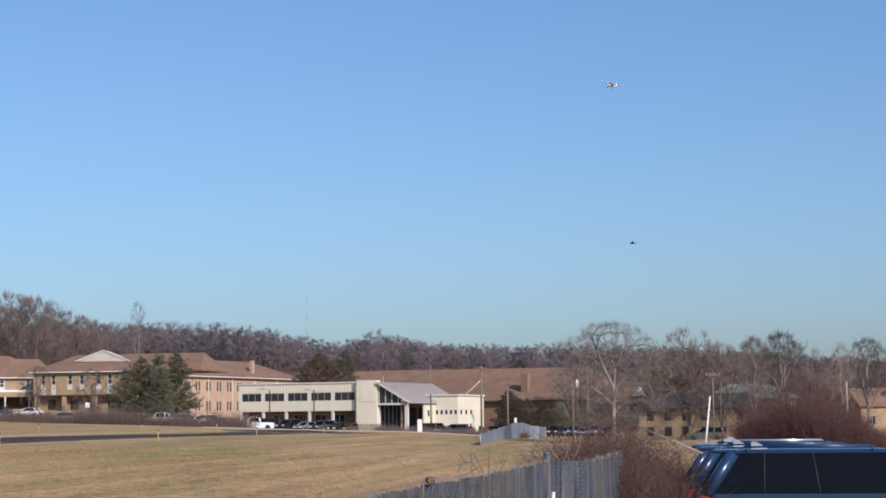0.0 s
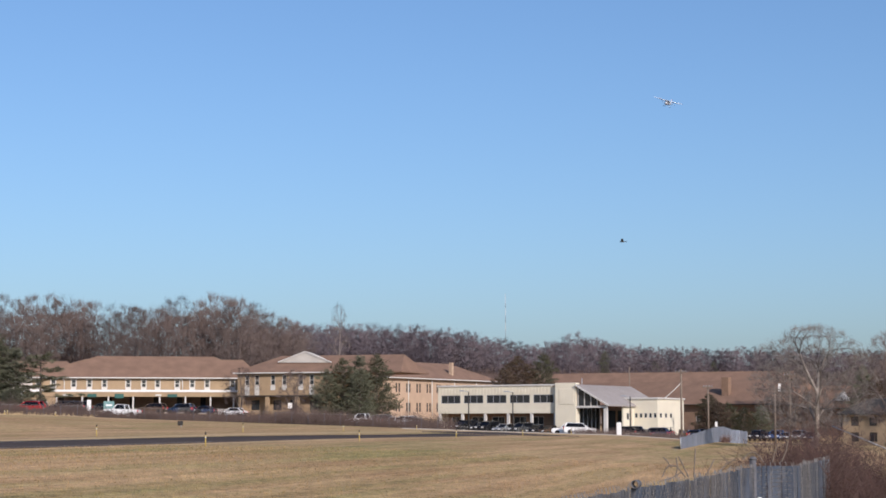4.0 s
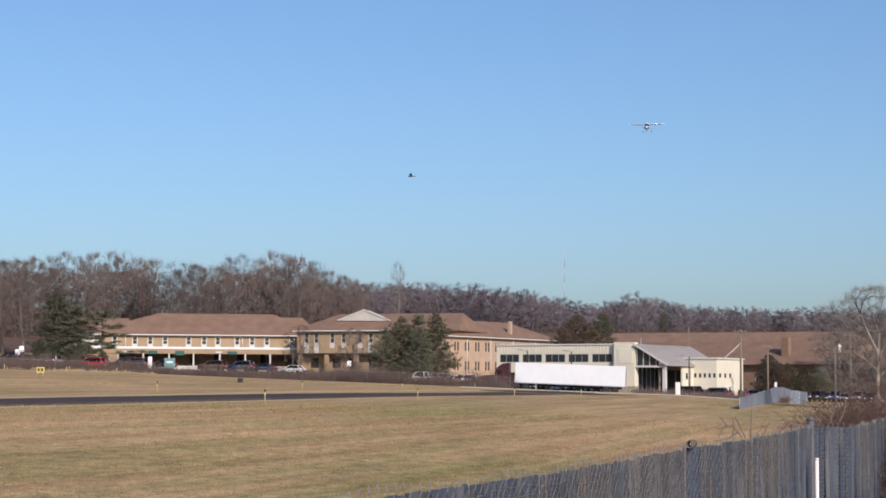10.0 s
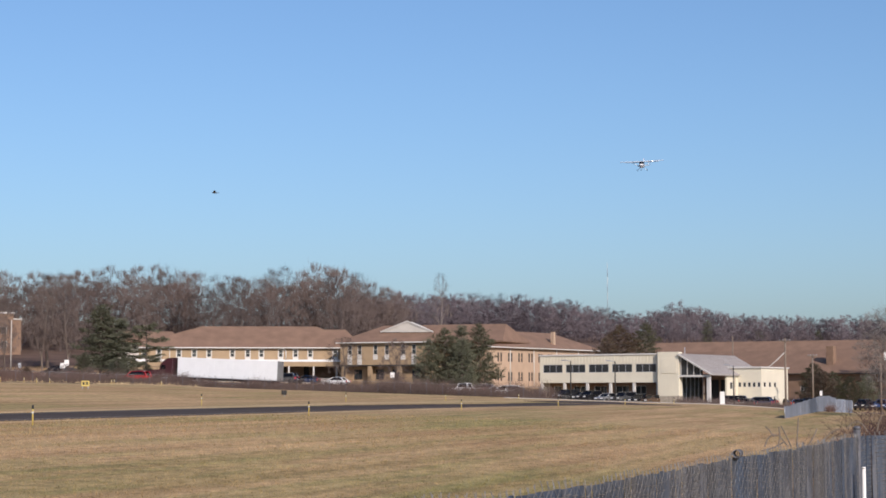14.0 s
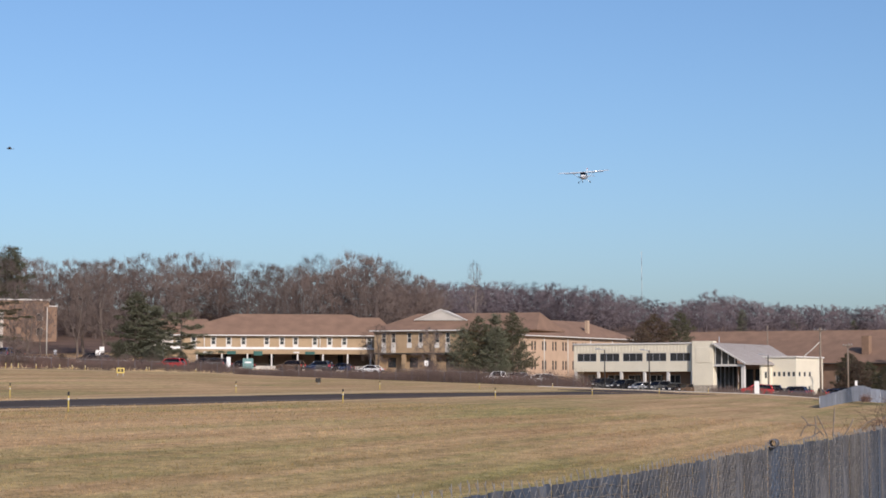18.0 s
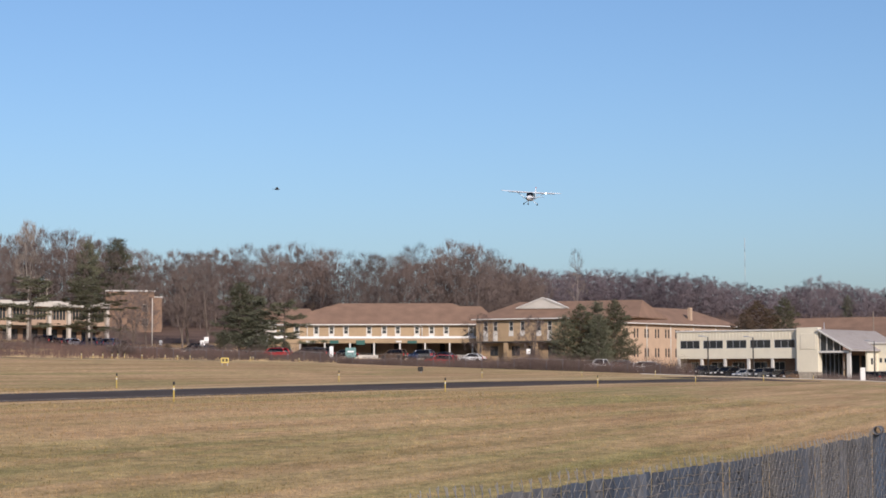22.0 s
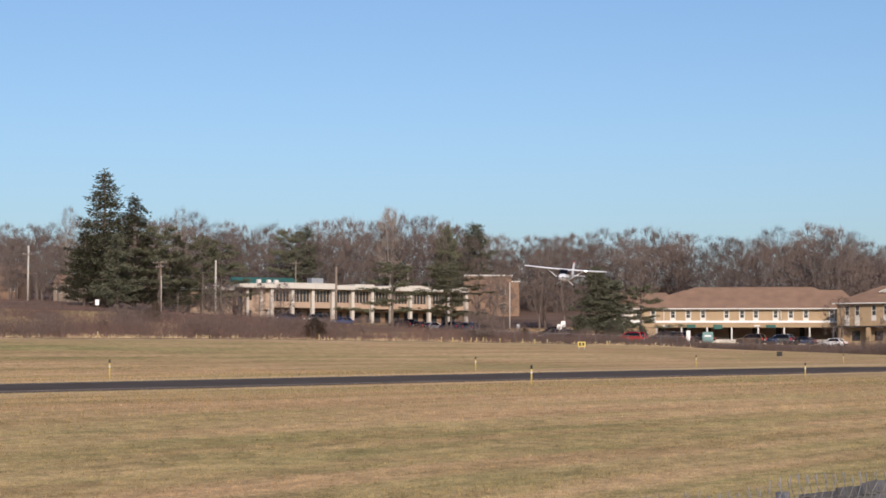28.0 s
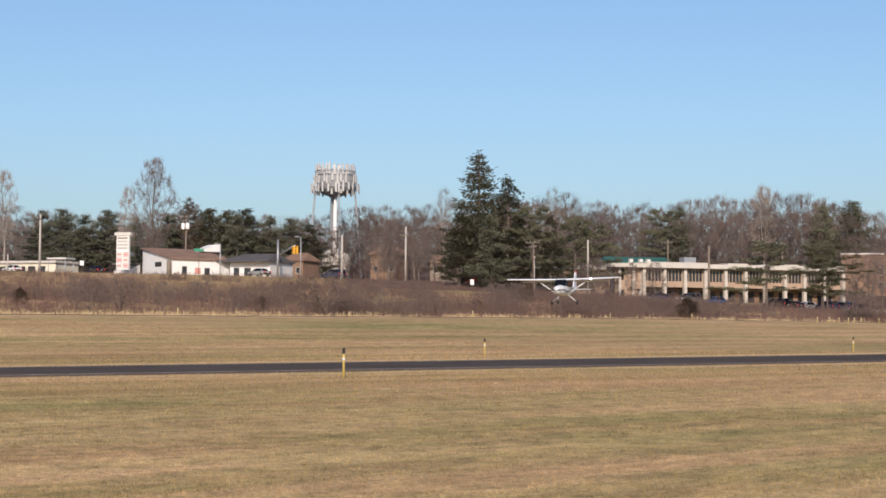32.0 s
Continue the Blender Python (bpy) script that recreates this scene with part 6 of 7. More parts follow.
for top in ((-59.5, 267.5, 6.3), (-53.1, 268.8, 6.2), (-35.8, 269.6, 5.5), (-256.4, 214.1, 17.1), (-245.4, 223.6, 18.4)):
    p, h = pole_thing("street_lamp", "dark steel lot lamp with a single flat head", "street lamp", top[:2], top[2], 0.11, M_GREY if top[0] < -100 else M_DARK)
    part("arm", bars(((0, 0, h - 0.05), (-0.9, -0.2, h + 0.12), 0.05), n=6), M_GREY, p)
    part("head", bevelled(boxes((-1.35, -0.6, -0.35, -0.05, h + 0.02, h + 0.2)), 0.04), M_GREY, p)
# traffic signal
p, h = pole_thing("traffic_signal", "galvanised mast-arm traffic signal with yellow heads", "traffic light", (-251.1, 223.2), (-251.3, 223.1, 18.1)[2], 0.22, M_STEEL)
part("mast_arm", bars(((0, 0, h - 2.9), (5.0, -0.3, h - 1.2), 0.13, 0.08), n=8), M_STEEL, p)
part("upper_arm", bars(((0, 0, h - 2.4), (5.0, -0.3, h - 1.1), 0.06, 0.05), n=8), M_STEEL, p)
for x in (1.7, 3.4):
    part("stay", bars(((x, -0.1, h - 2.9 + x * 0.34), (x, -0.1, h - 2.4 + x * 0.26), 0.04), n=6), M_STEEL, p)
for x, w in ((4.7, 0.0), (5.5, 0.0)):
    hd = part("signal_head", bevelled(boxes((x - 0.28, x + 0.28, -0.6, -0.25, h - 2.75, h - 1.35)), 0.05), M_AMBER, p)
    for k in range(3):
        part("lens", bars(((x, -0.62, h - 2.5 + 0.44 * k), (x, -0.605, h - 2.5 + 0.44 * k), 0.15), n=12), M_DARK, hd)
# power lines
for a, b, sag in (((-288.7, 197.9, 20.5), (-274.3, 220.6, 22.0), 1.6), ((-288.7, 197.9, 17.6), (-274.3, 220.6, 17.5), 1.4), ((-274.3, 220.6, 22.0), (-234.4, 239.3, 19.6), 2.0), ((-296.0, 186.7, 17.6), (-288.7, 197.9, 17.6), 0.8), ((-30.5, 266.3, 5.1), (-27.9, 266.5, 7.5), 0.1)):
    line = thing("power_line", "dark overhead cable between poles", "cable")
    n, r, rings = 14, 0.025 if sag > 0.2 else 0.07, []
    P0, P1 = Vector(a), Vector(b)
    side = (P1 - P0).normalized().orthogonal().normalized() * r
    up = (P1 - P0).normalized().cross(side)
    bm = bmesh.new()
    for k in range(n + 1):
        c = P0.lerp(P1, k / n) - Vector((0, 0, sag * 4 * (k / n) * (1 - k / n)))
        rings.append([bm.verts.new(c + side * math.cos(q * math.tau / 5) + up * math.sin(q * math.tau / 5)) for q in range(5)])
    for u, v in zip(rings, rings[1:]):
        for q in range(5):
            bm.faces.new((u[q], u[(q + 1) % 5], v[(q + 1) % 5], v[q]))
    part("cable", bm, M_DARK if sag > 0.2 else M_TRIM, line)
# transformers on the junction pole
t = (-273.5, 219.9, 21.5)
d = thing("transformer", "pair of pale grey pole transformers", "transformer", pose(t[0], t[1], t[2]))
for x in (-0.55, 0.75):
    part("can", lathe(bmesh.new(), [(0.33, -0.9), (0.36, -0.8), (0.36, 0.15), (0.2, 0.3)], 14), M_WHITE, d).location = (x, -0.2, 0)
part("bracket", boxes((-0.6, 0.8, -0.1, 0.1, -0.2, -0.05)), M_STEEL, d)

# small road and lot signs
for top, w, h, mat, lab in (
    ((-135.7, 254.0, 6.2), 0.75, 0.8, M_WHITE, "white square sign on a post"), ((-141.3, 250.9, 6.2), 0.5, 0.8, M_GREY, "grey sign on a post"), ((-134.4, 245.6, 4.5), 0.75, 0.9, M_ROOF_LIGHT, "tilted white banner board"), ((-202.1, 221.8, 10.1), 0.6, 0.9, M_WHITE, "small white sign at the roadside"),
    ((-84.3, 258.6, 4.6), 0.6, 0.8, M_WHITE, "white square sign on a post"), ((-135.2, 254.3, 6.7), 0.7, 0.9, M_WHITE, "white square sign on a post"), ((-35.5, 255.5, 1.7), 0.65, 2.1, M_WHITE, "white upright sign board by the drive"), ((-284.3, 204.1, 14.4), 0.7, 0.9, M_WHITE, "white square sign on a post"),
    ((-263.4, 214.9, 16.5), 1.8, 0.5, M_SIGNGREEN, "green street name board over the junction"), ((-116.6, 260.0, 5.2), 0.6, 2.2, M_WHITE, "white feather banner by the carport"), ((-113.9, 261.2, 5.0), 1.6, 1.6, M_TEAL, "teal canvas banner by the carport"), ((-22.6, 261.0, 1.8), 0.35, 0.7, M_WHITE, "small white sign on a post"),
    ((-13.2, 249.7, 6.8), 0.35, 1.0, M_WHITE, "pale box on the pole"), ((-74.4, 251.2, 2.1), 0.35, 0.9, M_WHITE, "small leaning white board"),
):
    g = ground(*top[:2])
    s = thing("sign", lab, "sign", pose(top[0], top[1], g, 0, 0, math.degrees(math.atan2(-top[0], top[1]))))
    z = top[2] - g
    part("post", bars(((0, 0.04, -0.2), (0, 0.04, max(0.3, z - 0.1)), 0.04), n=8), M_WOOD, s)
    part("board", bevelled(boxes((-w / 2, w / 2, -0.03, 0.0, z - h, z)), 0.008), mat, s)
    if mat is M_TEAL:
        part("lettering_bar", boxes((-w * 0.3, w * 0.3, -0.04, -0.031, z - h * 0.45, z - h * 0.3)), M_WHITE, s)


# ---- water tower with its antennas ----
def water_tower():
    c = (-312.5, 295.4)
    base, zt = 20.5, (-312.7, 295.1, 41.4)[2]
    zb = (-312.7, 295.2, 32.9)[2]
    R = 4.65
    w = thing("water_tower", "pale grey elevated water tank ringed with white mobile antennas", "water tower", pose(c[0], c[1], 0))
    zs = zt - 3.0
    part("tank", lathe(bmesh.new(), [(0.9, zb), (2.6, zb + 0.5), (3.9, zb + 1.4), (R, zb + 2.7), (R, zs), (R - 0.1, zs + 0.15), (2.5, zs + 0.9), (0.3, zs + 1.2)], 36), M_TANK, w)
    part("riser", lathe(bmesh.new(), [(0.42, base - 8), (0.42, zb + 0.1)], 20), M_WHITE, w)
    part("cable_run", boxes((-1.25, -0.7, -0.2, 0.2, base - 8, zb + 0.3)), M_GREY, w, "dark bundle of cables beside the riser")
    for k in range(4):
        t = radians(45 + 90 * k + 12)
        x, y = math.cos(t), math.sin(t)
        part("leg", bars(((x * (R + 1.9), y * (R + 1.9), base - 9), (x * R, y * R, zb + 2.2), 0.22, 0.2), n=10), M_TANK, w)
        t2 = radians(135 + 90 * k + 12)
        zz = base + 5
        part("strut", bars(((x * (R + 0.9), y * (R + 0.9), zz), (math.cos(t2) * (R + 0.9), math.sin(t2) * (R + 0.9), zz), 0.08), n=6), M_TANK, w)
    for z, r in ((zb + 2.3, R + 0.8), (zs - 0.4, R + 0.25), (zs + 0.5, R + 0.15)):
        bm = bmesh.new()
        n = 28
        for k in range(n):
            a, b = k * math.tau / n, (k + 1) * math.tau / n
            bar(bm, (r * math.cos(a), r * math.sin(a), z), (r * math.cos(b), r * math.sin(b), z), 0.07, n=5)
        part("rail", bm, M_STEEL, w)
    rg = random.Random(8)
    for z, r, n, hh in ((zb + 2.1, R + 0.95, 34, 2.2), (zs + 0.9, R - 0.1, 30, 2.4), (zs - 1.4, R + 0.35, 28, 2.0), (zb + 0.9, R - 0.4, 14, 1.2)):
        for k in range(n):
            if rg.random() < 0.15:
                continue
            t = k * math.tau / n + rg.uniform(-0.06, 0.06)
            h = hh * rg.uniform(0.75, 1.15)
            zo = z + rg.uniform(-0.3, 0.3)
            o = part("antenna", bevelled(boxes((-0.1, 0.1, -0.21, 0.21, -h / 2, h / 2)), 0.03), M_ANTENNA, w)
            o.matrix_basis = pose(r * math.cos(t), r * math.sin(t), zo, 0, 0, math.degrees(t))
            part("bracket", bars(((-0.1, 0, 0), (-0.7, 0, -0.1), 0.05), n=5), M_STEEL, o)
    part("base_house", lathe(bmesh.new(), [(3.6, 12.0), (3.6, base - 1.4), (3.2, base - 1.0), (1.0, base + 0.3)], 16), M_CONCRETE, w)


M_ANTENNA = material("weathered antenna shell", (0.50, 0.50, 0.49), 0.6, scale=1, fine=10, vary=0.3)
M_TANK = material("pale grey tank paint", (0.27, 0.28, 0.29), 0.6, scale=0.6, fine=6, vary=0.16)
water_tower()


# ---- shop pylon sign ----
M_FADED_RED = material("sun-faded red lettering", (0.50, 0.24, 0.23), 0.6, scale=2, fine=20, vary=0.2)
M_TENANT = material("faded pink sign", (0.62, 0.42, 0.40), 0.6, scale=2, fine=20, vary=0.2)
a = (-276.6, 206.2)
g = thing("pylon_sign", "tall white shopping plaza sign with rows of tenant panels", "sign", along(a, (-274.4, 207.4), ground(*a)))
W0, zt = span(a, (-274.4, 207.4)), (-276.1, 206.8, 19.5)[2] - ground(*a)
part("leg", boxes((W0 * 0.4, W0 * 0.6, 0.05, 0.4, -0.5, 0.8)), M_GREY, g)
part("cabinet", bevelled(boxes((0, W0, 0, 0.6, 0.75, zt - 0.6)), 0.03), M_WHITE, g)
part("cap", bevelled(boxes((-0.35, W0 + 0.35, -0.2, 0.8, zt - 0.6, zt)), 0.05), M_TRIM, g)
for k in range(4):
    z = zt - 1.3 - 0.62 * k
    part("tenant_panel", boxes((0.1, W0 - 0.1, -0.04, -0.004, z, z + 0.5)), M_TRIM, g)
    part("lettering_bar", boxes((0.3, W0 - 0.3 - 0.2 * (k % 2), -0.055, -0.041, z + 0.17, z + 0.33)), M_GREY if k else M_DARK, g)
for k in range(3):
    for j in range(2):
        z = 1.0 + 1.05 * k
        part("tenant_panel", boxes((0.1 + j * W0 / 2, W0 / 2 - 0.05 + j * W0 / 2, -0.04, -0.004, z, z + 0.95)), M_TENANT if (k + j) % 2 else M_TRIM, g)
        part("lettering_bar", boxes((0.25 + j * W0 / 2, W0 / 2 - 0.25 + j * W0 / 2, -0.055, -0.041, z + 0.35, z + 0.6)), M_FADED_RED, g)

# radio mast on the ridge
m = (-177.7, 882.3, 65.5)
p, h = pole_thing("radio_mast", "slender pale radio mast with dark bands on the ridge", "mast", m[:2], m[2], 0.11, M_ROOF_LIGHT)
for k in range(3):
    part("dark_band", bars(((0, 0, h * (0.42 + 0.2 * k)), (0, 0, h * (0.52 + 0.2 * k)), 0.13), n=8), M_GREY, p)


# boundary fence along the top of the bank
f = thing("fence", "thin galvanised boundary fence along the hedge", "fence")
line = [at(a * 0.5, 249.0) for a in range(-62, -25)]
for p, q in zip(line, line[1:]):
    g, h = ground(*p), ground(*q)
    part("post", bars(((p[0], p[1], g - 0.2), (p[0], p[1], g + 1.6), 0.03), n=6), M_POST, f)
    part("wire", bars(((p[0], p[1], g + 1.5), (q[0], q[1], h + 1.5), 0.006), n=4), M_STEEL, f)

# weeds that stand up over the fence
w = thing("dry_weed", "tall dry weed stems arching above the fence", "weed")
WEEDS = [
    [(-2.17, 18.57, 0.69), (-2.14, 18.58, 0.77), (-2.10, 18.58, 0.81), (-2.03, 18.59, 0.80), (-1.98, 18.59, 0.74), (-1.94, 18.60, 0.69)],
    [(-2.04, 18.59, 0.69), (-2.02, 18.59, 0.79), (-2.03, 18.59, 0.89)],
    [(-1.91, 18.60, 0.69), (-1.97, 18.60, 0.82), (-2.01, 18.59, 0.90)],
    [(-1.86, 18.61, 0.69), (-1.85, 18.61, 0.84), (-1.84, 18.61, 0.98)],
    [(-2.08, 18.58, 0.79), (-2.12, 18.58, 0.85), (-2.16, 18.57, 0.89)],
    [(-1.75, 18.62, 0.70), (-1.69, 18.62, 0.80), (-1.66, 18.63, 0.87)],
    [(-1.63, 18.63, 0.73), (-1.53, 18.64, 0.83), (-1.45, 18.64, 0.87)],
    [(-1.49, 20.24, 0.84), (-1.44, 20.25, 0.90), (-1.38, 20.25, 0.92), (-1.33, 20.26, 0.89), (-1.27, 20.26, 0.81)],
    [(-1.18, 20.27, 0.81), (-1.15, 20.27, 0.93), (-1.11, 20.27, 1.02)],
    [(-1.08, 20.27, 0.82), (-1.03, 20.27, 0.94), (-1.01, 20.27, 1.05)],
    [(-1.98, 18.59, 0.74), (-2.08, 18.58, 0.68), (-2.21, 18.57, 0.65)],
]
for k, pts in enumerate(WEEDS):
    bm = bmesh.new()
    for p, q in zip(pts, pts[1:]):
        bar(bm, p, q, 0.009, 0.0065, n=5)
    part("stem", bm, M_WOOD, w)

# two dark birds feeding on the grass
for spot, turn in (((-6.8, 71.7), 200), ((-6.3, 73.7), 160)):
    b = thing("bird", "small dark bird feeding on the grass", "bird", pose(*spot, ground(*spot), 0, 0, turn))
    part("body", lathe(bmesh.new(), [(0.01, -0.16), (0.055, -0.06), (0.06, 0.03), (0.03, 0.11), (0.01, 0.13)], 10), M_DARK, b).matrix_basis = pose(0, 0, 0.12, 0, 70, 0)
    part("head", lathe(bmesh.new(), [(0.008, -0.03), (0.032, -0.01), (0.03, 0.015), (0.006, 0.035)], 8), M_DARK, b).matrix_basis = pose(0.13, 0, 0.19)
    part("leg", bars(((0, 0.02, 0), (0, 0.02, 0.09), 0.006), n=5), M_DARK, b)
    part("leg", bars(((0, -0.02, 0), (0, -0.02, 0.09), 0.006), n=5), M_DARK, b)


# ---- vehicles ----
def wheel(parent, x, y, r, w, side):
    t = part("wheel", lathe(bmesh.new(), [(r * 0.62, -w / 2), (r * 0.95, -w / 2), (r, -w * 0.35), (r, w * 0.35), (r * 0.95, w / 2), (r * 0.62, w / 2)], 18), M_BLACK, parent)
    t.matrix_basis = pose(x, y, r, 90 * side, 0, 0)
    part("rim", lathe(bmesh.new(), [(r * 0.6, -w * 0.3), (r * 0.6, w * 0.38), (r * 0.45, w * 0.30), (r * 0.15, w * 0.34)], 14), M_STEEL, t)


def frustum(x0, x1, w0, z0, x2, x3, w1, z1):
    bm = bmesh.new()
    v = [bm.verts.new(p) for p in ((x0, -w0, z0), (x1, -w0, z0), (x1, w0, z0), (x0, w0, z0), (x2, -w1, z1), (x3, -w1, z1), (x3, w1, z1), (x2, w1, z1))]
    for f in ((3, 2, 1, 0), (4, 5, 6, 7), (0, 1, 5, 4), (1, 2, 6, 5), (2, 3, 7, 6), (3, 0, 4, 7)):
        bm.faces.new([v[i] for i in f])
    return bm


def car(kind, paint, label):
    """A car with its front towards +x, standing at z = 0."""
    c = thing({"pickup": "pickup_truck", "suv": "suv", "sedan": "car"}[kind], label, {"pickup": "pickup truck", "suv": "car", "sedan": "car"}[kind])
    L, W, belt, roof = {"suv": (4.7, 0.95, 1.08, 1.70), "sedan": (4.6, 0.90, 0.92, 1.44), "pickup": (5.6, 0.98, 1.12, 1.82)}[kind]
    r = {"suv": 0.37, "sedan": 0.33, "pickup": 0.40}[kind]
    lo = 0.28
    fx, rx = L * 0.5, -L * 0.5
    hood = belt - 0.02
    out = [(rx + 0.05, lo + 0.1), (rx + 0.15, lo), (fx - 0.2, lo), (fx - 0.02, lo + 0.15), (fx, hood - 0.32), (fx - 0.12, hood - 0.1), (fx - 1.25, hood + 0.02), (rx + 0.12, belt), (rx, belt - 0.15)]
    body = part("body", bevelled(prism(bmesh.new(), out, -W, W), 0.06, 2), paint, c)
    if kind == "suv":
        cab = (rx + 0.10, fx - 1.20, rx + 0.48, fx - 1.95)
    elif kind == "sedan":
        cab = (rx + 0.55, fx - 1.15, rx + 1.25, fx - 2.0)
    else:
        cab = (rx + 2.1, fx - 1.45, rx + 2.25, fx - 2.1)
    glass = part("glasshouse", bevelled(frustum(cab[0], cab[1], W - 0.10, belt - 0.03, cab[2], cab[3], W - 0.26, roof - 0.035), 0.03, 2), M_CARGLASS, c, "dark tinted windows")
    part("roof", bevelled(frustum(cab[2] - 0.10, cab[3] + 0.16, W - 0.235, roof - (0.06 if kind == "suv" else 0.09), cab[2] + 0.10, cab[3] - 0.08, W - 0.36, roof), 0.03, 2), paint, c)
    for s in (-1, 1):
        for a, b, t in ((cab[0], cab[2], 0.10 if kind == "suv" else 0.07), (cab[1], cab[3], 0.06), ((cab[0] + cab[1]) / 2 - 0.1, (cab[2] + cab[3]) / 2, 0.05), (cab[0] * 0.76 + cab[1] * 0.24, cab[2] * 0.8 + cab[3] * 0.2, 0.065)):
            inner = t < 0.055 or t == 0.065
            part("pillar", bars(((a, s * (W - (0.105 if inner else 0.09)), belt - 0.02), (b, s * (W - (0.265 if inner else 0.25)), roof - 0.05), 0.013 if inner else t), n=6), M_BLACK if inner else paint, c)
        part("mirror", bevelled(boxes((cab[1] - 0.45, cab[1] - 0.25, s * W - 0.02 if s > 0 else s * W - 0.18, s * W + 0.18 if s > 0 else s * W + 0.02, belt + 0.0, belt + 0.16)), 0.03), paint, c)
        part("headlight", bevelled(boxes((fx - 0.25, fx - 0.01, s * (W - 0.36) - 0.22, s * (W - 0.36) + 0.22, hood - 0.36, hood - 0.18)), 0.03), M_WHITE, c)
        part("tail_light", bevelled(boxes((rx - 0.01, rx + 0.16, s * (W - 0.13) - 0.11, s * (W - 0.13) + 0.11, belt - 0.36, belt - 0.02)), 0.03), M_RED, c, "red tail light")
        part("door_handle", bevelled(boxes((-0.25, -0.05, s * (W + 0.012) - 0.015, s * (W + 0.012) + 0.015, belt - 0.2, belt - 0.16)), 0.005), M_STEEL, c)
        for x in (fx - 0.88, rx + 0.95):
            wheel(c, x, s * (W - 0.10), r, 0.22, s)
        if kind == "suv":
            part("roof_rail", bars(((cab[2] + 0.15, s * (W - 0.30), roof + 0.04), (cab[3] - 0.25, s * (W - 0.30), roof + 0.04), 0.013), n=8), paint, c)
            for x in (cab[2] + 0.2, cab[3] - 0.3):
                part("rail_foot", bars(((x, s * (W - 0.30), roof - 0.03), (x, s * (W - 0.30), roof + 0.035), 0.02), n=6), paint, c)
    if kind == "suv":
        part("spoiler", bevelled(boxes((cab[2] - 0.30, cab[2] + 0.08, -W + 0.3, W - 0.3, roof - 0.05, roof + 0.0)), 0.02), paint, c)
        part("antenna_fin", bevelled(frustum(cab[2] + 0.25, cab[2] + 0.52, 0.045, roof - 0.01, cab[2] + 0.25, cab[2] + 0.33, 0.015, roof + 0.11), 0.01), M_STEEL, c)
    part("bumper", bevelled(boxes((rx - 0.06, rx + 0.1, -W + 0.06, W - 0.06, lo + 0.08, lo + 0.3)), 0.04), M_BLACK, c)
    part("bumper", bevelled(boxes((fx - 0.1, fx + 0.06, -W + 0.06, W - 0.06, lo + 0.04, lo + 0.26)), 0.04), M_BLACK, c)
    part("plate", boxes((rx - 0.075, rx - 0.061, -0.16, 0.16, lo + 0.34, lo + 0.46)), M_TRIM, c)
    return c


def paint(name, color, metal=0.3):
    m = material(name, color, 0.25, metal, vary=0.06, scale=1.5, fine=30, bump=0.0, spec=0.6)
    return m


PAINTS = {"slate": paint("slate blue car paint", (0.022, 0.050, 0.115), 0.2), "white": paint("white car paint", (0.78, 0.78, 0.77), 0.0), "silver": paint("silver car paint", (0.48, 0.49, 0.50), 0.6), "black": paint("black car paint", (0.018, 0.018, 0.02), 0.1), "navy": paint("navy car paint", (0.025, 0.05, 0.12), 0.3),
    "blue": paint("blue car paint", (0.06, 0.13, 0.30), 0.4), "red": paint("red car paint", (0.42, 0.02, 0.025), 0.1), "grey": paint("grey car paint", (0.13, 0.135, 0.14), 0.5), "brown": paint("brown car paint", (0.12, 0.08, 0.055), 0.3)}
PROTO = {}


def parked(kind, color, x, y, heading, note="parked in the lot"):
    key = (kind, color)
    if key not in PROTO:
        PROTO[key] = car(kind, PAINTS[color], f"{color} {dict(suv='sport utility car', sedan='saloon car', pickup='pickup truck')[kind]} with dark windows, {note}")
    return copy_thing(PROTO[key], pose(x, y, ground(x, y) + 0.02, 0, 0, heading))


# cars close by, side by side with their tails to the fence
for (x, y, col) in ((2.72, 27.6, "slate"), (2.54, 30.3, "slate"), (2.46, 33.0, "slate"), (2.60, 35.8, "silver")):
    tagged(parked("suv", col, x, y, -3 + rng.uniform(-1.5, 1.5)), ("silver" if col == "silver" else "slate-blue") + " sport utility car with dark windows and roof rails", "car", "cars parked beside the fence")
strip("car_park", [(0.3, 30.0), (6.0, 30.5), (16.0, 31.0), (30.0, 32.0)], 16.0, M_ROAD, "grey asphalt car park beside the fence", "car park", lift=0.03)
strip("car_park", [(-66.6, 273.0), (-47.5, 272.9), (-35.8, 279.7), (-28.2, 288.6)], 9.0, M_ROAD, "asphalt car park before the office", "car park", lift=0.06)
strip("car_park", [(-135.2, 272.3), (-100.1, 282.8), (-73.8, 290.8)], 10.0, M_ROAD, "asphalt car park before the apartments", "car park", lift=0.06)
strip("car_park", [(-194.9, 248.8), (-178.9, 262.9), (-162.9, 277.8)], 9.0, M_ROAD, "asphalt car park before the flat-roofed office", "car park", lift=0.06)
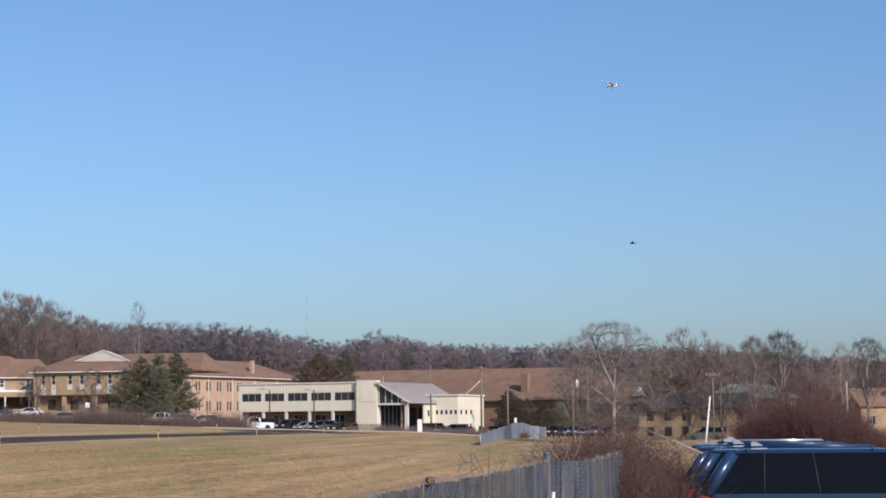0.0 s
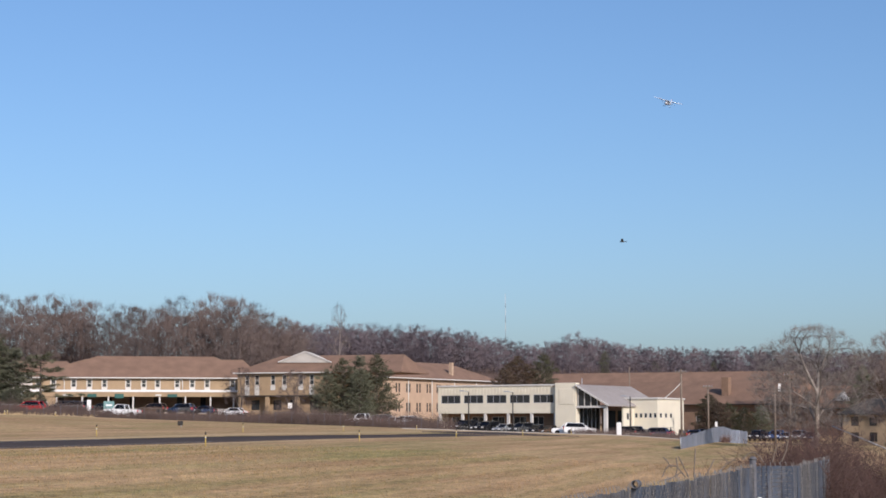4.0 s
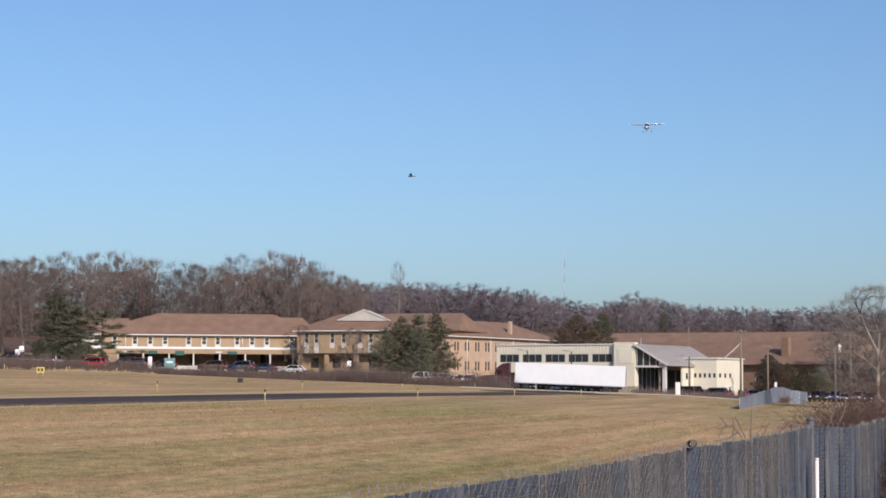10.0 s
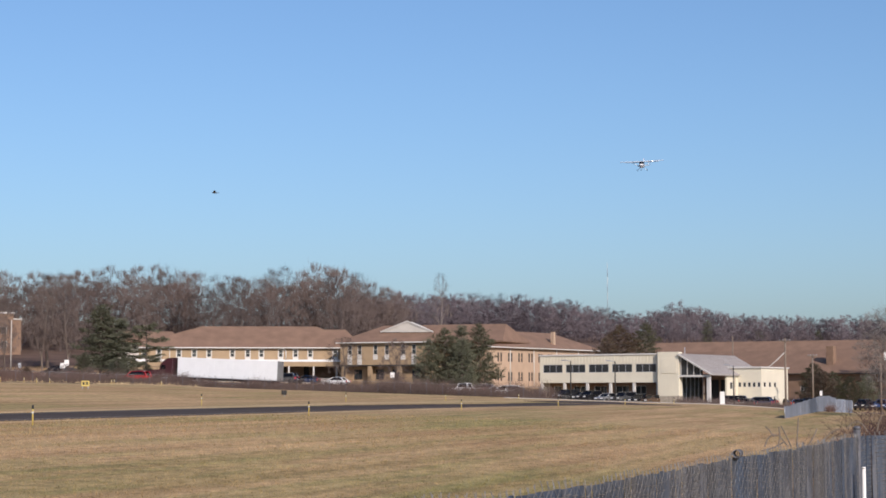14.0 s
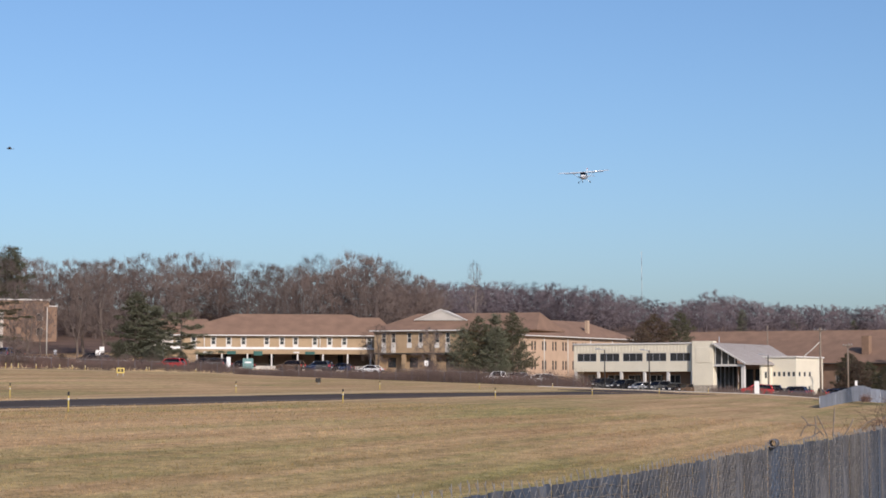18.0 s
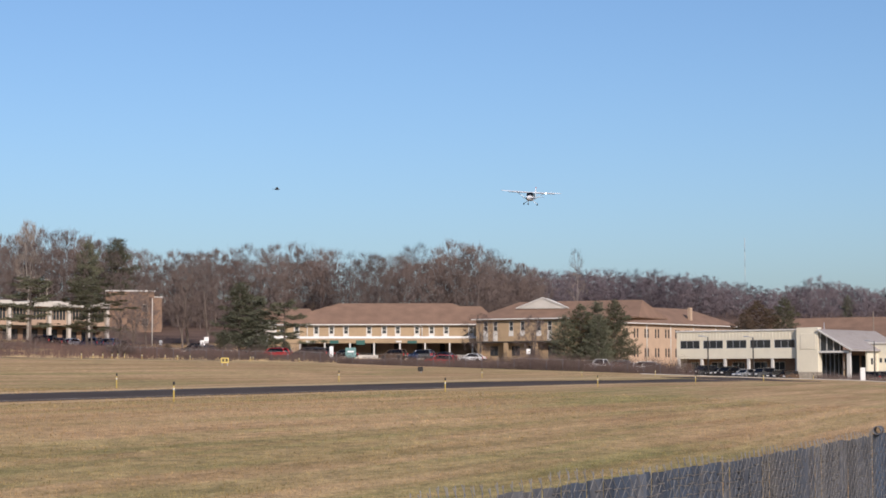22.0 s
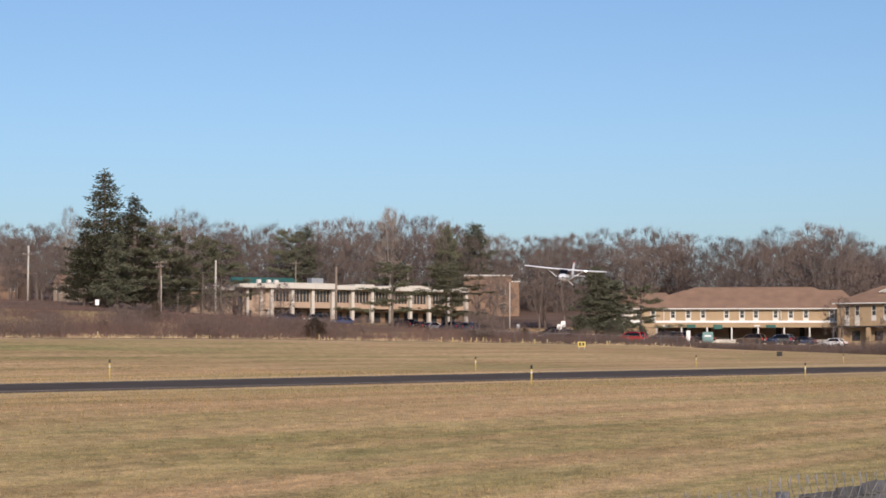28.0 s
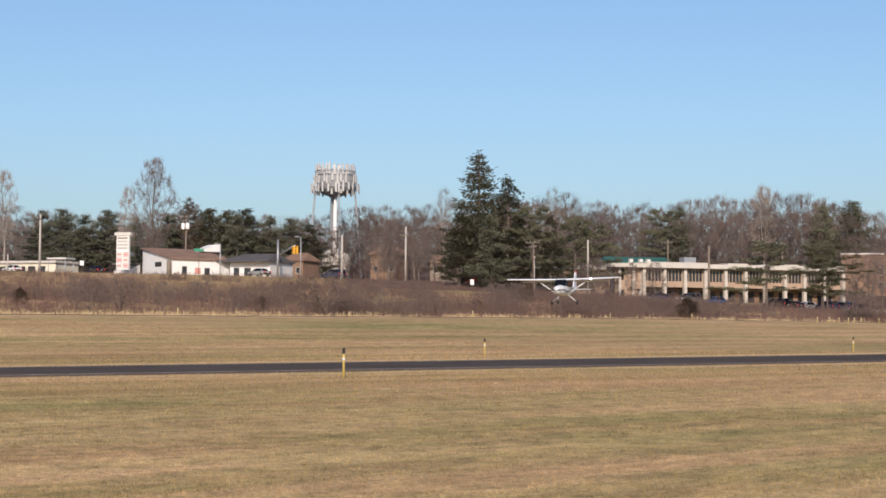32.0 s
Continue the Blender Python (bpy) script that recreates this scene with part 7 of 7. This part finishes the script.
for kind, col, spot, hd in (
    ("suv", "black", (-61.4, 273.2), 60), ("sedan", "grey", (-59.7, 274.6), 65), ("suv", "black", (-58.0, 273.9), 70), ("sedan", "silver", (-55.2, 273.5), 65), ("suv", "grey", (-52.6, 273.0), 60), ("sedan", "black", (-50.2, 273.4), 65), ("sedan", "brown", (-48.5, 273.7), 60),
    ("pickup", "white", (-77.8, 275.2), 172), ("suv", "silver", (-76.1, 277.8), 60), ("sedan", "white", (-73.7, 278.4), 65), ("suv", "white", (-72.2, 278.8), 60), ("sedan", "silver", (-71.2, 280.1), 62),
    ("suv", "black", (-37.9, 275.4), 172), ("sedan", "grey", (-35.5, 275.7), 170), ("suv", "navy", (-33.3, 277.0), 172), ("suv", "navy", (-37.3, 281.5), 170), ("sedan", "blue", (-35.2, 282.8), 170), ("suv", "grey", (-33.5, 285.0), 175), ("sedan", "brown", (-31.5, 288.3), 170), ("sedan", "navy", (-28.8, 290.6), 175), ("suv", "black", (-27.2, 291.7), 170),
    ("suv", "black", (-19.4, 299.4), 80), ("sedan", "grey", (-18.1, 301.5), 80), ("suv", "blue", (-16.6, 301.5), 80), ("sedan", "silver", (-15.1, 301.6), 80), ("suv", "silver", (-13.2, 303.7), 80), ("sedan", "navy", (-11.3, 303.8), 80), ("suv", "grey", (3.5, 232.0), 175),
    ("suv", "red", (-124.2, 255.4), 178), ("suv", "black", (-130.7, 282.2), 175), ("sedan", "grey", (-129.3, 283.9), 178), ("suv", "grey", (-127.4, 278.2), 175), ("sedan", "black", (-125.8, 285.5), 175), ("suv", "brown", (-117.0, 286.0), 178), ("suv", "navy", (-113.4, 289.6), 178), ("sedan", "black", (-110.0, 290.9), 178), ("sedan", "white", (-103.3, 287.0), 172),
    ("suv", "grey", (-113.5, 289.6), 178), ("sedan", "navy", (-110.0, 290.9), 178), ("suv", "black", (-136.8, 273.7), 178), ("sedan", "navy", (-143.7, 270.2), 175), ("suv", "black", (-145.2, 269.3), 175),
    ("sedan", "navy", (-189.6, 255.3), 75), ("suv", "grey", (-185.9, 259.2), 78), ("sedan", "blue", (-182.3, 261.8), 78), ("suv", "black", (-174.2, 268.4), 172), ("sedan", "black", (-172.3, 269.6), 170), ("sedan", "white", (-170.6, 271.9), 75), ("suv", "navy", (-167.9, 273.6), 172), ("suv", "blue", (-165.9, 276.0), 172), ("sedan", "black", (-164.2, 277.0), 80), ("sedan", "grey", (-142.0, 264.2), 175),
    ("sedan", "white", (-301.5, 200.4), 178), ("sedan", "black", (-284.6, 207.1), 178), ("sedan", "silver", (-251.8, 219.4), 178), ("suv", "navy", (-245.7, 232.1), 178), ("suv", "black", (-259.3, 229.1), 175),
    ("suv", "silver", (-130.7, 270.0), 176), ("sedan", "black", (-131.4, 281.9), 178),
):
    parked(kind, col, *spot, (hd + 180 if hd < 100 else hd) + rng.uniform(-4, 4))


# ---- articulated lorry ----
def lorry():
    t = thing("semi_truck", "maroon semi truck hauling a long plain white box trailer", "truck")
    # x points ahead; the origin is under the trailer's nose
    box_ = part("trailer_box", bevelled(boxes((-16.1, 0.0, -1.29, 1.29, 1.18, 4.08)), 0.03), M_TRAILER, t)
    for k in range(1, 16):
        for s in (-1, 1):
            part("side_seam", boxes((-k - 0.015, -k + 0.015, s * 1.297 - 0.006, s * 1.297 + 0.006, 1.3, 4.0)), M_TRAILER, box_)
    part("lower_rail", boxes((-16.1, 0.0, -1.31, 1.31, 1.08, 1.2)), M_STEEL, t)
    part("rear_frame", boxes((-16.16, -16.1, -1.29, 1.29, 1.1, 4.08)), M_STEEL, t)
    part("chassis", boxes((-15.6, 5.2, -0.5, 0.5, 0.75, 1.07)), M_BLACK, t)
    part("underride_bar", boxes((-16.1, -16.0, -1.1, 1.1, 0.5, 0.62)), M_STEEL, t)
    for s in (-1, 1):
        part("landing_leg", boxes((-3.2, -3.0, s * 0.9 - 0.08, s * 0.9 + 0.08, 0.25, 1.08)), M_STEEL, t)
        for x in (-14.6, -13.3, -1.6, -0.3, 4.3):
            wheel(t, x, s * 1.02, 0.51, 0.5 if x < 4 else 0.3, s)
        part("fuel_tank", bars(((1.2, s * 0.95, 0.7), (2.7, s * 0.95, 0.7), 0.33), n=14), M_STEEL, t)
        part("exhaust", bars(((0.95, s * 1.05, 1.0), (0.95, s * 1.05, 3.7), 0.08), n=8), M_STEEL, t)
    cab = [(0.8, 1.0), (3.0, 1.0), (3.0, 2.6), (2.7, 3.2), (1.9, 3.85), (0.8, 4.0)]
    part("cab", bevelled(prism(bmesh.new(), cab, -1.2, 1.2), 0.1, 2), M_MAROON, t)
    hood = [(3.0, 0.9), (5.1, 0.75), (5.15, 1.75), (4.9, 1.95), (3.0, 2.15)]
    part("hood", bevelled(prism(bmesh.new(), hood, -0.95, 0.95), 0.08, 2), M_MAROON, t)
    part("windscreen", frustum(2.78, 3.03, 1.05, 2.2, 2.72, 2.92, 1.0, 2.9), M_CARGLASS, t)
    for s in (-1, 1):
        part("side_window", bevelled(boxes((2.0, 2.75, s * 1.205 - 0.01, s * 1.205 + 0.01, 2.15, 2.8)), 0.004), M_CARGLASS, t)
        part("fender", bevelled(boxes((3.7, 4.95, s * 1.08 - 0.17, s * 1.08 + 0.17, 1.0, 1.25)), 0.06), M_MAROON, t)
        part("headlight", bevelled(boxes((5.0, 5.16, s * 0.85 - 0.15, s * 0.85 + 0.15, 1.1, 1.35)), 0.03), M_WHITE, t)
    part("grille", boxes((5.14, 5.2, -0.6, 0.6, 0.95, 1.7)), M_STEEL, t)
    part("bumper", bevelled(boxes((5.1, 5.4, -1.2, 1.2, 0.4, 0.8)), 0.05), M_STEEL, t)
    return t


M_TRAILER = material("white trailer skin", (0.66, 0.67, 0.68), 0.5, scale=0.7, fine=8, vary=0.06)
M_MAROON = material("maroon cab paint", (0.050, 0.014, 0.018), 0.35, 0.1, scale=1, fine=20, vary=0.1)


# ---- light aircraft ----
def aircraft():
    a = thing("light_aircraft", "white high-wing light aircraft with red fin tip and fixed wheels", "aircraft")
    # nose towards +y, wings along x
    bm = bmesh.new()
    secs = [(3.05, 0.18, 0.20, 0.0), (2.9, 0.36, 0.33, 0.0), (2.2, 0.46, 0.43, 0.0), (1.5, 0.53, 0.50, 0.03), (0.9, 0.58, 0.75, 0.22), (0.2, 0.58, 0.82, 0.28), (-0.8, 0.55, 0.76, 0.25), (-1.8, 0.42, 0.55, 0.18), (-3.4, 0.24, 0.30, 0.15), (-5.0, 0.08, 0.16, 0.15)]
    rings, n = [], 18
    for y, hw, hh, zc in secs:
        ring = []
        for k in range(n):
            t = k * math.tau / n
            cx, cz = math.cos(t), math.sin(t)
            ring.append(bm.verts.new((hw * math.copysign(abs(cx) ** 0.75, cx), y, zc + hh * math.copysign(abs(cz) ** 0.75, cz))))
        rings.append(ring)
    for p, q in zip(rings, rings[1:]):
        for k in range(n):
            bm.faces.new((p[k], p[(k + 1) % n], q[(k + 1) % n], q[k])).smooth = True
    bm.faces.new(rings[0])
    bm.faces.new(rings[-1][::-1])
    bmesh.ops.recalc_face_normals(bm, faces=bm.faces)
    body = part("fuselage", bm, M_PLANE, a)
    part("windscreen", bevelled(frustum(-0.57, 0.57, 0.46, 0.0, -0.50, 0.50, 0.12, 0.62), 0.03), M_CARGLASS, body).matrix_basis = pose(0, 1.20, 0.44)
    for s in (-1, 1):
        part("side_window", bevelled(boxes((s * 0.575 - 0.03, s * 0.575 + 0.03, -1.0, 0.95, 0.36, 0.90)), 0.008), M_CARGLASS, body)
        bm = bmesh.new()
        secs = [(0.0, 1.63, 0.0), (2.6, 1.63, 0.02), (5.45, 1.12, 0.12), (5.55, 0.7, 0.13)]
        rr = []
        for x, ch, z in secs:
            prof = [(0.72, 0.0), (0.62, 0.10), (0.35, 0.145), (0.0, 0.13), (-0.9, 0.02), (-0.9, 0.0), (0.0, -0.04), (0.5, -0.04)]
            rr.append([bm.verts.new((s * x, 0.35 + p * ch / 1.63, 1.02 + z + q * ch / 1.63)) for p, q in prof])
        for p, q in zip(rr, rr[1:]):
            for k in range(8):
                bm.faces.new((p[k], p[(k + 1) % 8], q[(k + 1) % 8], q[k]))
        bm.faces.new(rr[-1])
        bm.faces.new(rr[0][::-1])
        bmesh.ops.recalc_face_normals(bm, faces=bm.faces)
        wing = part("wing", bm, M_PLANE, a)
        part("flap", bevelled(boxes((s * 2.6 - 1.7, s * 2.6 + 1.7, -0.85, -0.45, 0.0, 0.04)), 0.01), M_PLANE, wing).matrix_basis = pose(0, 0.02, 1.02, 8, 0, 0)
        part("wing_tip", bars(((s * 5.5, 0.6, 1.16), (s * 5.5, -0.1, 1.16), 0.05), n=6), M_RED, wing)
        part("air_intake", bevelled(boxes((s * 0.24 - 0.11, s * 0.24 + 0.11, 2.84, 2.96, -0.02, 0.14)), 0.02), M_BLACK, body, "dark cowling intake")
        part("side_stripe", boxes((s * 0.562 - 0.022, s * 0.562 + 0.022, -0.9, 1.9, -0.10, -0.02)), M_NAVY_STRIPE, body, "dark blue side stripe")
        part("strut", bars(((s * 0.55, 0.55, -0.32), (s * 2.55, 0.45, 1.03), 0.05), n=8), M_PLANE, a)
        part("gear_leg", bars(((s * 0.4, -0.1, -0.40), (s * 1.22, -0.15, -1.05), 0.055, 0.035), n=8), M_PLANE, a)
        part("tyre", bars(((s * 1.17, -0.15, -1.12), (s * 1.33, -0.15, -1.12), 0.20), n=16), M_BLACK, a)
        part("tailplane", bevelled(boxes((min(0, s * 1.72), max(0, s * 1.72), -5.05, -4.15, 0.22, 0.28)), 0.025), M_PLANE, a)
    bm = bmesh.new()
    v = [(-3.7, 0.32), (-5.1, 0.32), (-5.50, 2.05), (-4.90, 2.05)]
    lo = [bm.verts.new((-0.05, y, z)) for y, z in v]
    hi = [bm.verts.new((0.05, y, z)) for y, z in v]
    bm.faces.new(lo)
    bm.faces.new(hi[::-1])
    for k in range(4):
        bm.faces.new((lo[k], hi[k], hi[(k + 1) % 4], lo[(k + 1) % 4]))
    bmesh.ops.recalc_face_normals(bm, faces=bm.faces)
    fin = part("fin", bm, M_PLANE, a)
    part("fin_tip", boxes((-0.055, 0.055, -5.53, -4.86, 1.90, 2.09)), M_RED, fin, "red fin tip with beacon")
    part("nose_leg", bars(((0, 2.35, -0.40), (0, 2.45, -1.0), 0.045), n=8), M_STEEL, a)
    part("nose_tyre", bars(((-0.07, 2.45, -1.12), (0.07, 2.45, -1.12), 0.18), n=16), M_BLACK, a)
    part("spinner", lathe(bmesh.new(), [(0.17, 0), (0.13, 0.15), (0.03, 0.3)], 14), M_PLANE, a).matrix_basis = pose(0, 3.05, 0.0, -90, 0, 0)
    part("propeller", bevelled(boxes((-0.94, 0.94, 3.10, 3.13, -0.05, 0.05)), 0.01), M_BLACK, a)
    lamp = part("landing_light", bars(((-2.9, 1.00, 1.07), (-2.9, 1.09, 1.07), 0.085), n=12), M_LAMP, a, "lit landing light in the wing")
    return a


M_NAVY_STRIPE = material("navy stripe", (0.05, 0.07, 0.13), 0.4, scale=2, fine=20, vary=0.1)
M_PLANE = material("white aircraft paint", (0.62, 0.64, 0.67), 0.35, scale=1, fine=12, vary=0.05)
M_LAMP = bpy.data.materials.new("lit lamp")
M_LAMP.use_nodes = True
M_LAMP.node_tree.nodes["Principled BSDF"].inputs["Emission Color"].default_value = (1.0, 0.95, 0.85, 1)
M_LAMP.node_tree.nodes["Principled BSDF"].inputs["Emission Strength"].default_value = 6.0


def soaring_bird():
    b = thing("bird", "dark soaring vulture with raised wings", "bird")
    bm = lathe(bmesh.new(), [(0.02, -0.42), (0.09, -0.2), (0.11, 0.05), (0.07, 0.25), (0.05, 0.36), (0.01, 0.42)], 10)
    bmesh.ops.rotate(bm, verts=bm.verts[:], cent=(0, 0, 0), matrix=Matrix.Rotation(radians(-90), 3, "X"))
    part("body", bm, M_FEATHER, b)
    for s in (-1, 1):
        bm = bmesh.new()
        pts = [(0.05, 0.16), (0.35, 0.24), (0.62, 0.16), (0.86, 0.02), (0.80, -0.10), (0.55, -0.14), (0.05, -0.18)]
        a = [bm.verts.new((s * x, y, 0.03)) for x, y in pts]
        c = [bm.verts.new((s * x, y, 0.0)) for x, y in pts]
        bm.faces.new(a)
        bm.faces.new(c[::-1])
        for k in range(len(pts)):
            bm.faces.new((a[k], c[k], c[(k + 1) % 7], a[(k + 1) % 7]))
        bmesh.ops.recalc_face_normals(bm, faces=bm.faces)
        part("wing", bm, M_FEATHER, b).matrix_basis = pose(0, 0, 0.03, 0, -s * 11, 0)
    part("tail", bevelled(boxes((-0.12, 0.12, -0.66, -0.36, -0.01, 0.015)), 0.005), M_FEATHER, b)
    b.scale = (0.75, 0.75, 0.75)
    return b


M_FEATHER = material("dark feathers", (0.07, 0.062, 0.058), 0.85, scale=8, fine=40, vary=0.3)
LORRY, PLANE, BIRD = lorry(), aircraft(), soaring_bird()
MOVING = [car("suv", PAINTS["white"], "white sport utility car driving on the road"), car("pickup", PAINTS["white"], "white pickup truck driving on the road"), car("suv", PAINTS["red"], "red sport utility car driving on the road"), car("suv", PAINTS["white"], "white sport utility car driving the other way on the road")]
for proto in (*PROTO.values(), *BARE, *PALE, *BROAD, SPRUCE, CROWNED, *TALL, *PINE, *ROUND, *FLAT, CEDAR, CONE):
    drop(proto)

PLANE_ROWS = [
    (0, -24.80, 775.20, 142.70, 160, -3, -20),
    (1, -42.40, 747.70, 136.70, 163.8, -3.3, -20),
    (2, -56.50, 721.00, 131.00, 167.5, -3.7, -20),
    (3, -66.90, 695.10, 125.00, 171.2, -4, -19),
    (4, -74.10, 670.30, 119.00, 175, -4.3, -18),
    (4.5, -77.00, 658.20, 115.90, 176.1, -4.5, -16.2),
    (6.5, -83.50, 612.10, 102.30, 180.5, -5, -9),
    (7, -83.60, 601.30, 97.80, 181.6, -5, -7.2),
    (8, -84.50, 579.90, 90.60, 183.8, -5, -3.6),
    (9, -84.00, 559.40, 83.30, 186, -5, 0),
    (10, -83.80, 539.50, 77.40, 185.5, -5, 0),
    (11, -83.40, 520.10, 72.30, 185, -5, 0),
    (12, -83.40, 501.20, 67.90, 184.5, -5, 0),
    (13, -83.80, 482.60, 63.50, 184, -5, 0),
    (14, -84.30, 464.50, 59.80, 184, -5, 1.5),
    (14.5, -84.80, 455.50, 58.00, 184, -5, 2.2),
    (16.5, -87.50, 420.30, 51.40, 184, -5, 5.2),
    (17, -88.70, 411.50, 50.00, 184, -5, 6),
    (18, -92.10, 393.90, 46.60, 184, -5, 2.7),
    (19, -95.60, 376.30, 43.20, 184, -5, -1.9),
    (20, -99.30, 358.80, 39.40, 185.5, -5, -5.2),
    (21, -102.30, 341.40, 36.10, 187, -5, -4.9),
    (22, -105.00, 324.00, 33.30, 188.5, -5, -4.5),
    (23, -107.20, 306.60, 30.10, 190, -5, -4.2),
    (24, -108.50, 289.40, 27.20, 191.2, -5, -4.1),
    (24.5, -109.00, 280.80, 25.70, 191.8, -4.8, -4.1),
    (26.5, -111.70, 245.40, 17.10, 194.2, -4.2, -4),
    (27, -112.80, 236.10, 15.10, 194.8, -4.1, -4),
    (28, -115.00, 216.90, 11.70, 196, -2.8, -5.2),
    (29, -116.80, 197.30, 9.22, 198.5, -1.6, -5.6),
    (30, -116.90, 177.80, 7.28, 201, -0.9, -2.4),
    (31, -115.90, 158.00, 5.80, 203.5, -0.4, 0.1),
    (32, -113.80, 138.10, 5.44, 206, 0.0, 1),
]
BIRD_ROWS = [
    (0, -4.34, 199.95, 20.34, 92, 0),
    (1, -11.97, 199.64, 21.07, 93, 10.9116),
    (2, -18.53, 199.14, 22.30, 95, -9.08163),
    (3, -23.58, 198.60, 22.20, 97, -3.35299),
    (4, -26.98, 198.17, 21.10, 97, 11.8723),
    (4.5, -29.05, 197.88, 21.15, 99, 4.94542),
    (6.5, -35.98, 196.74, 19.96, 100, 5.042),
    (7, -38.03, 196.35, 19.82, 101, 11.8873),
    (8, -42.65, 195.40, 21.06, 103, -3.45484),
    (9, -49.14, 193.87, 22.63, 104, -9.01185),
    (10, -55.73, 192.08, 23.82, 106, 10.9553),
    (11, -62.82, 189.88, 25.04, 108, -0.106216),
    (12, -68.88, 187.76, 25.51, 110, -10.8669),
    (13, -74.28, 185.69, 24.25, 112, 9.1507),
    (14, -80.00, 183.30, 23.09, 113, 3.25087),
    (14.5, -83.18, 181.88, 23.25, 116, -7.96361),
    (16.5, -96.21, 175.34, 25.14, 117, 11.9989),
    (17, -98.87, 173.86, 25.99, 120, 6.34899),
    (18, -102.58, 171.69, 25.97, 121, -11.9013),
    (18.5, -103.77, 170.97, 26.12, 121, -7.72246),
    (19, -103.40, 171.20, 25.67, 41, 3.55642),
    (19.5, -101.75, 172.19, 24.96, -39, 11.5655),
    (20, -99.02, 173.77, 23.78, -61, 8.94136),
    (20.5, -95.74, 175.59, 22.31, -61, -1.90347),
    (21, -92.44, 177.35, 21.50, -63, -10.9983),
    (22, -87.22, 179.98, 21.03, -64, 0.212423),
    (23, -82.34, 182.26, 21.99, -66, 10.8215),
    (24, -77.32, 184.45, 22.57, -68, -9.21906),
    (26.5, -65.60, 188.93, 23.92, -70, 4.7511),
    (27, -62.33, 190.04, 24.00, -72, -6.70547),
    (28, -57.29, 191.62, 24.53, -74, -6.25861),
    (32, -48.61, 194.00, 25.54, -75, 11.0403),
]


def road_rows(times, bearings, back, side):
    """Poses of a vehicle that drives along the road by bearing, time by time, keeping to its side."""
    rows = []
    way = 1 if bearings[-1] < bearings[0] else -1
    for k in range(65):
        t = k * 0.5
        b = float(np.interp(t, times, bearings))
        p, q = Vector(road_at(b)), Vector(road_at(b + 1.5))
        d = (p - q).normalized() * way
        p = p + Vector((d.y, -d.x)) * side
        z0, z1 = ground(*p), ground(*(p - d * back))
        rows.append((t, pose(p.x, p.y, z0 + 0.06, 0, math.degrees(math.atan2(z1 - z0, back)), math.degrees(math.atan2(d.y, d.x)))))
    return rows


def motions():
    walk(PLANE, [(t, pose(x, y, z, pitch, bank, head)) for t, x, y, z, head, pitch, bank in PLANE_ROWS])
    walk(BIRD, [(t, pose(x, y, z, 0, bank, head)) for t, x, y, z, head, bank in BIRD_ROWS])
    walk(LORRY, road_rows((0, 6.5, 7, 8, 9, 10, 11, 12, 13, 14, 16.5, 17, 32), (20, -1.55, -3.22, -6.5, -9.75, -12.94, -15.99, -18.85, -21.7, -24.7, -31.7, -33.3, -74), 16.0, 1.5))
    walk(MOVING[0], road_rows((0, 1, 2, 3, 4, 4.5, 6.5, 8, 9, 10, 32), (3.1, -0.05, -3.4, -6.6, -9.5, -11.1, -17.38, -21.64, -24.46, -27.39, -86), 4.6, 1.5))
    walk(MOVING[1], road_rows((0, 2, 3, 4, 4.5, 32), (-13.0, -17.92, -20.62, -23.27, -24.61, -88), 5.0, 1.5))
    walk(MOVING[2], road_rows((0, 18, 19, 21, 22, 23, 28, 29, 30.5, 32), (46, -7.9, -11.41, -17.81, -20.86, -24.1, -38.5, -40.8, -42.2, -42.4), 4.6, 1.5))
    walk(MOVING[3], road_rows((0, 2.5, 3, 3.5, 4.5, 6.5, 7, 32), (-18.5, -12.55, -11.35, -10.15, -8.1, -3.46, -2.32, 55), 4.6, 1.5))


motions()
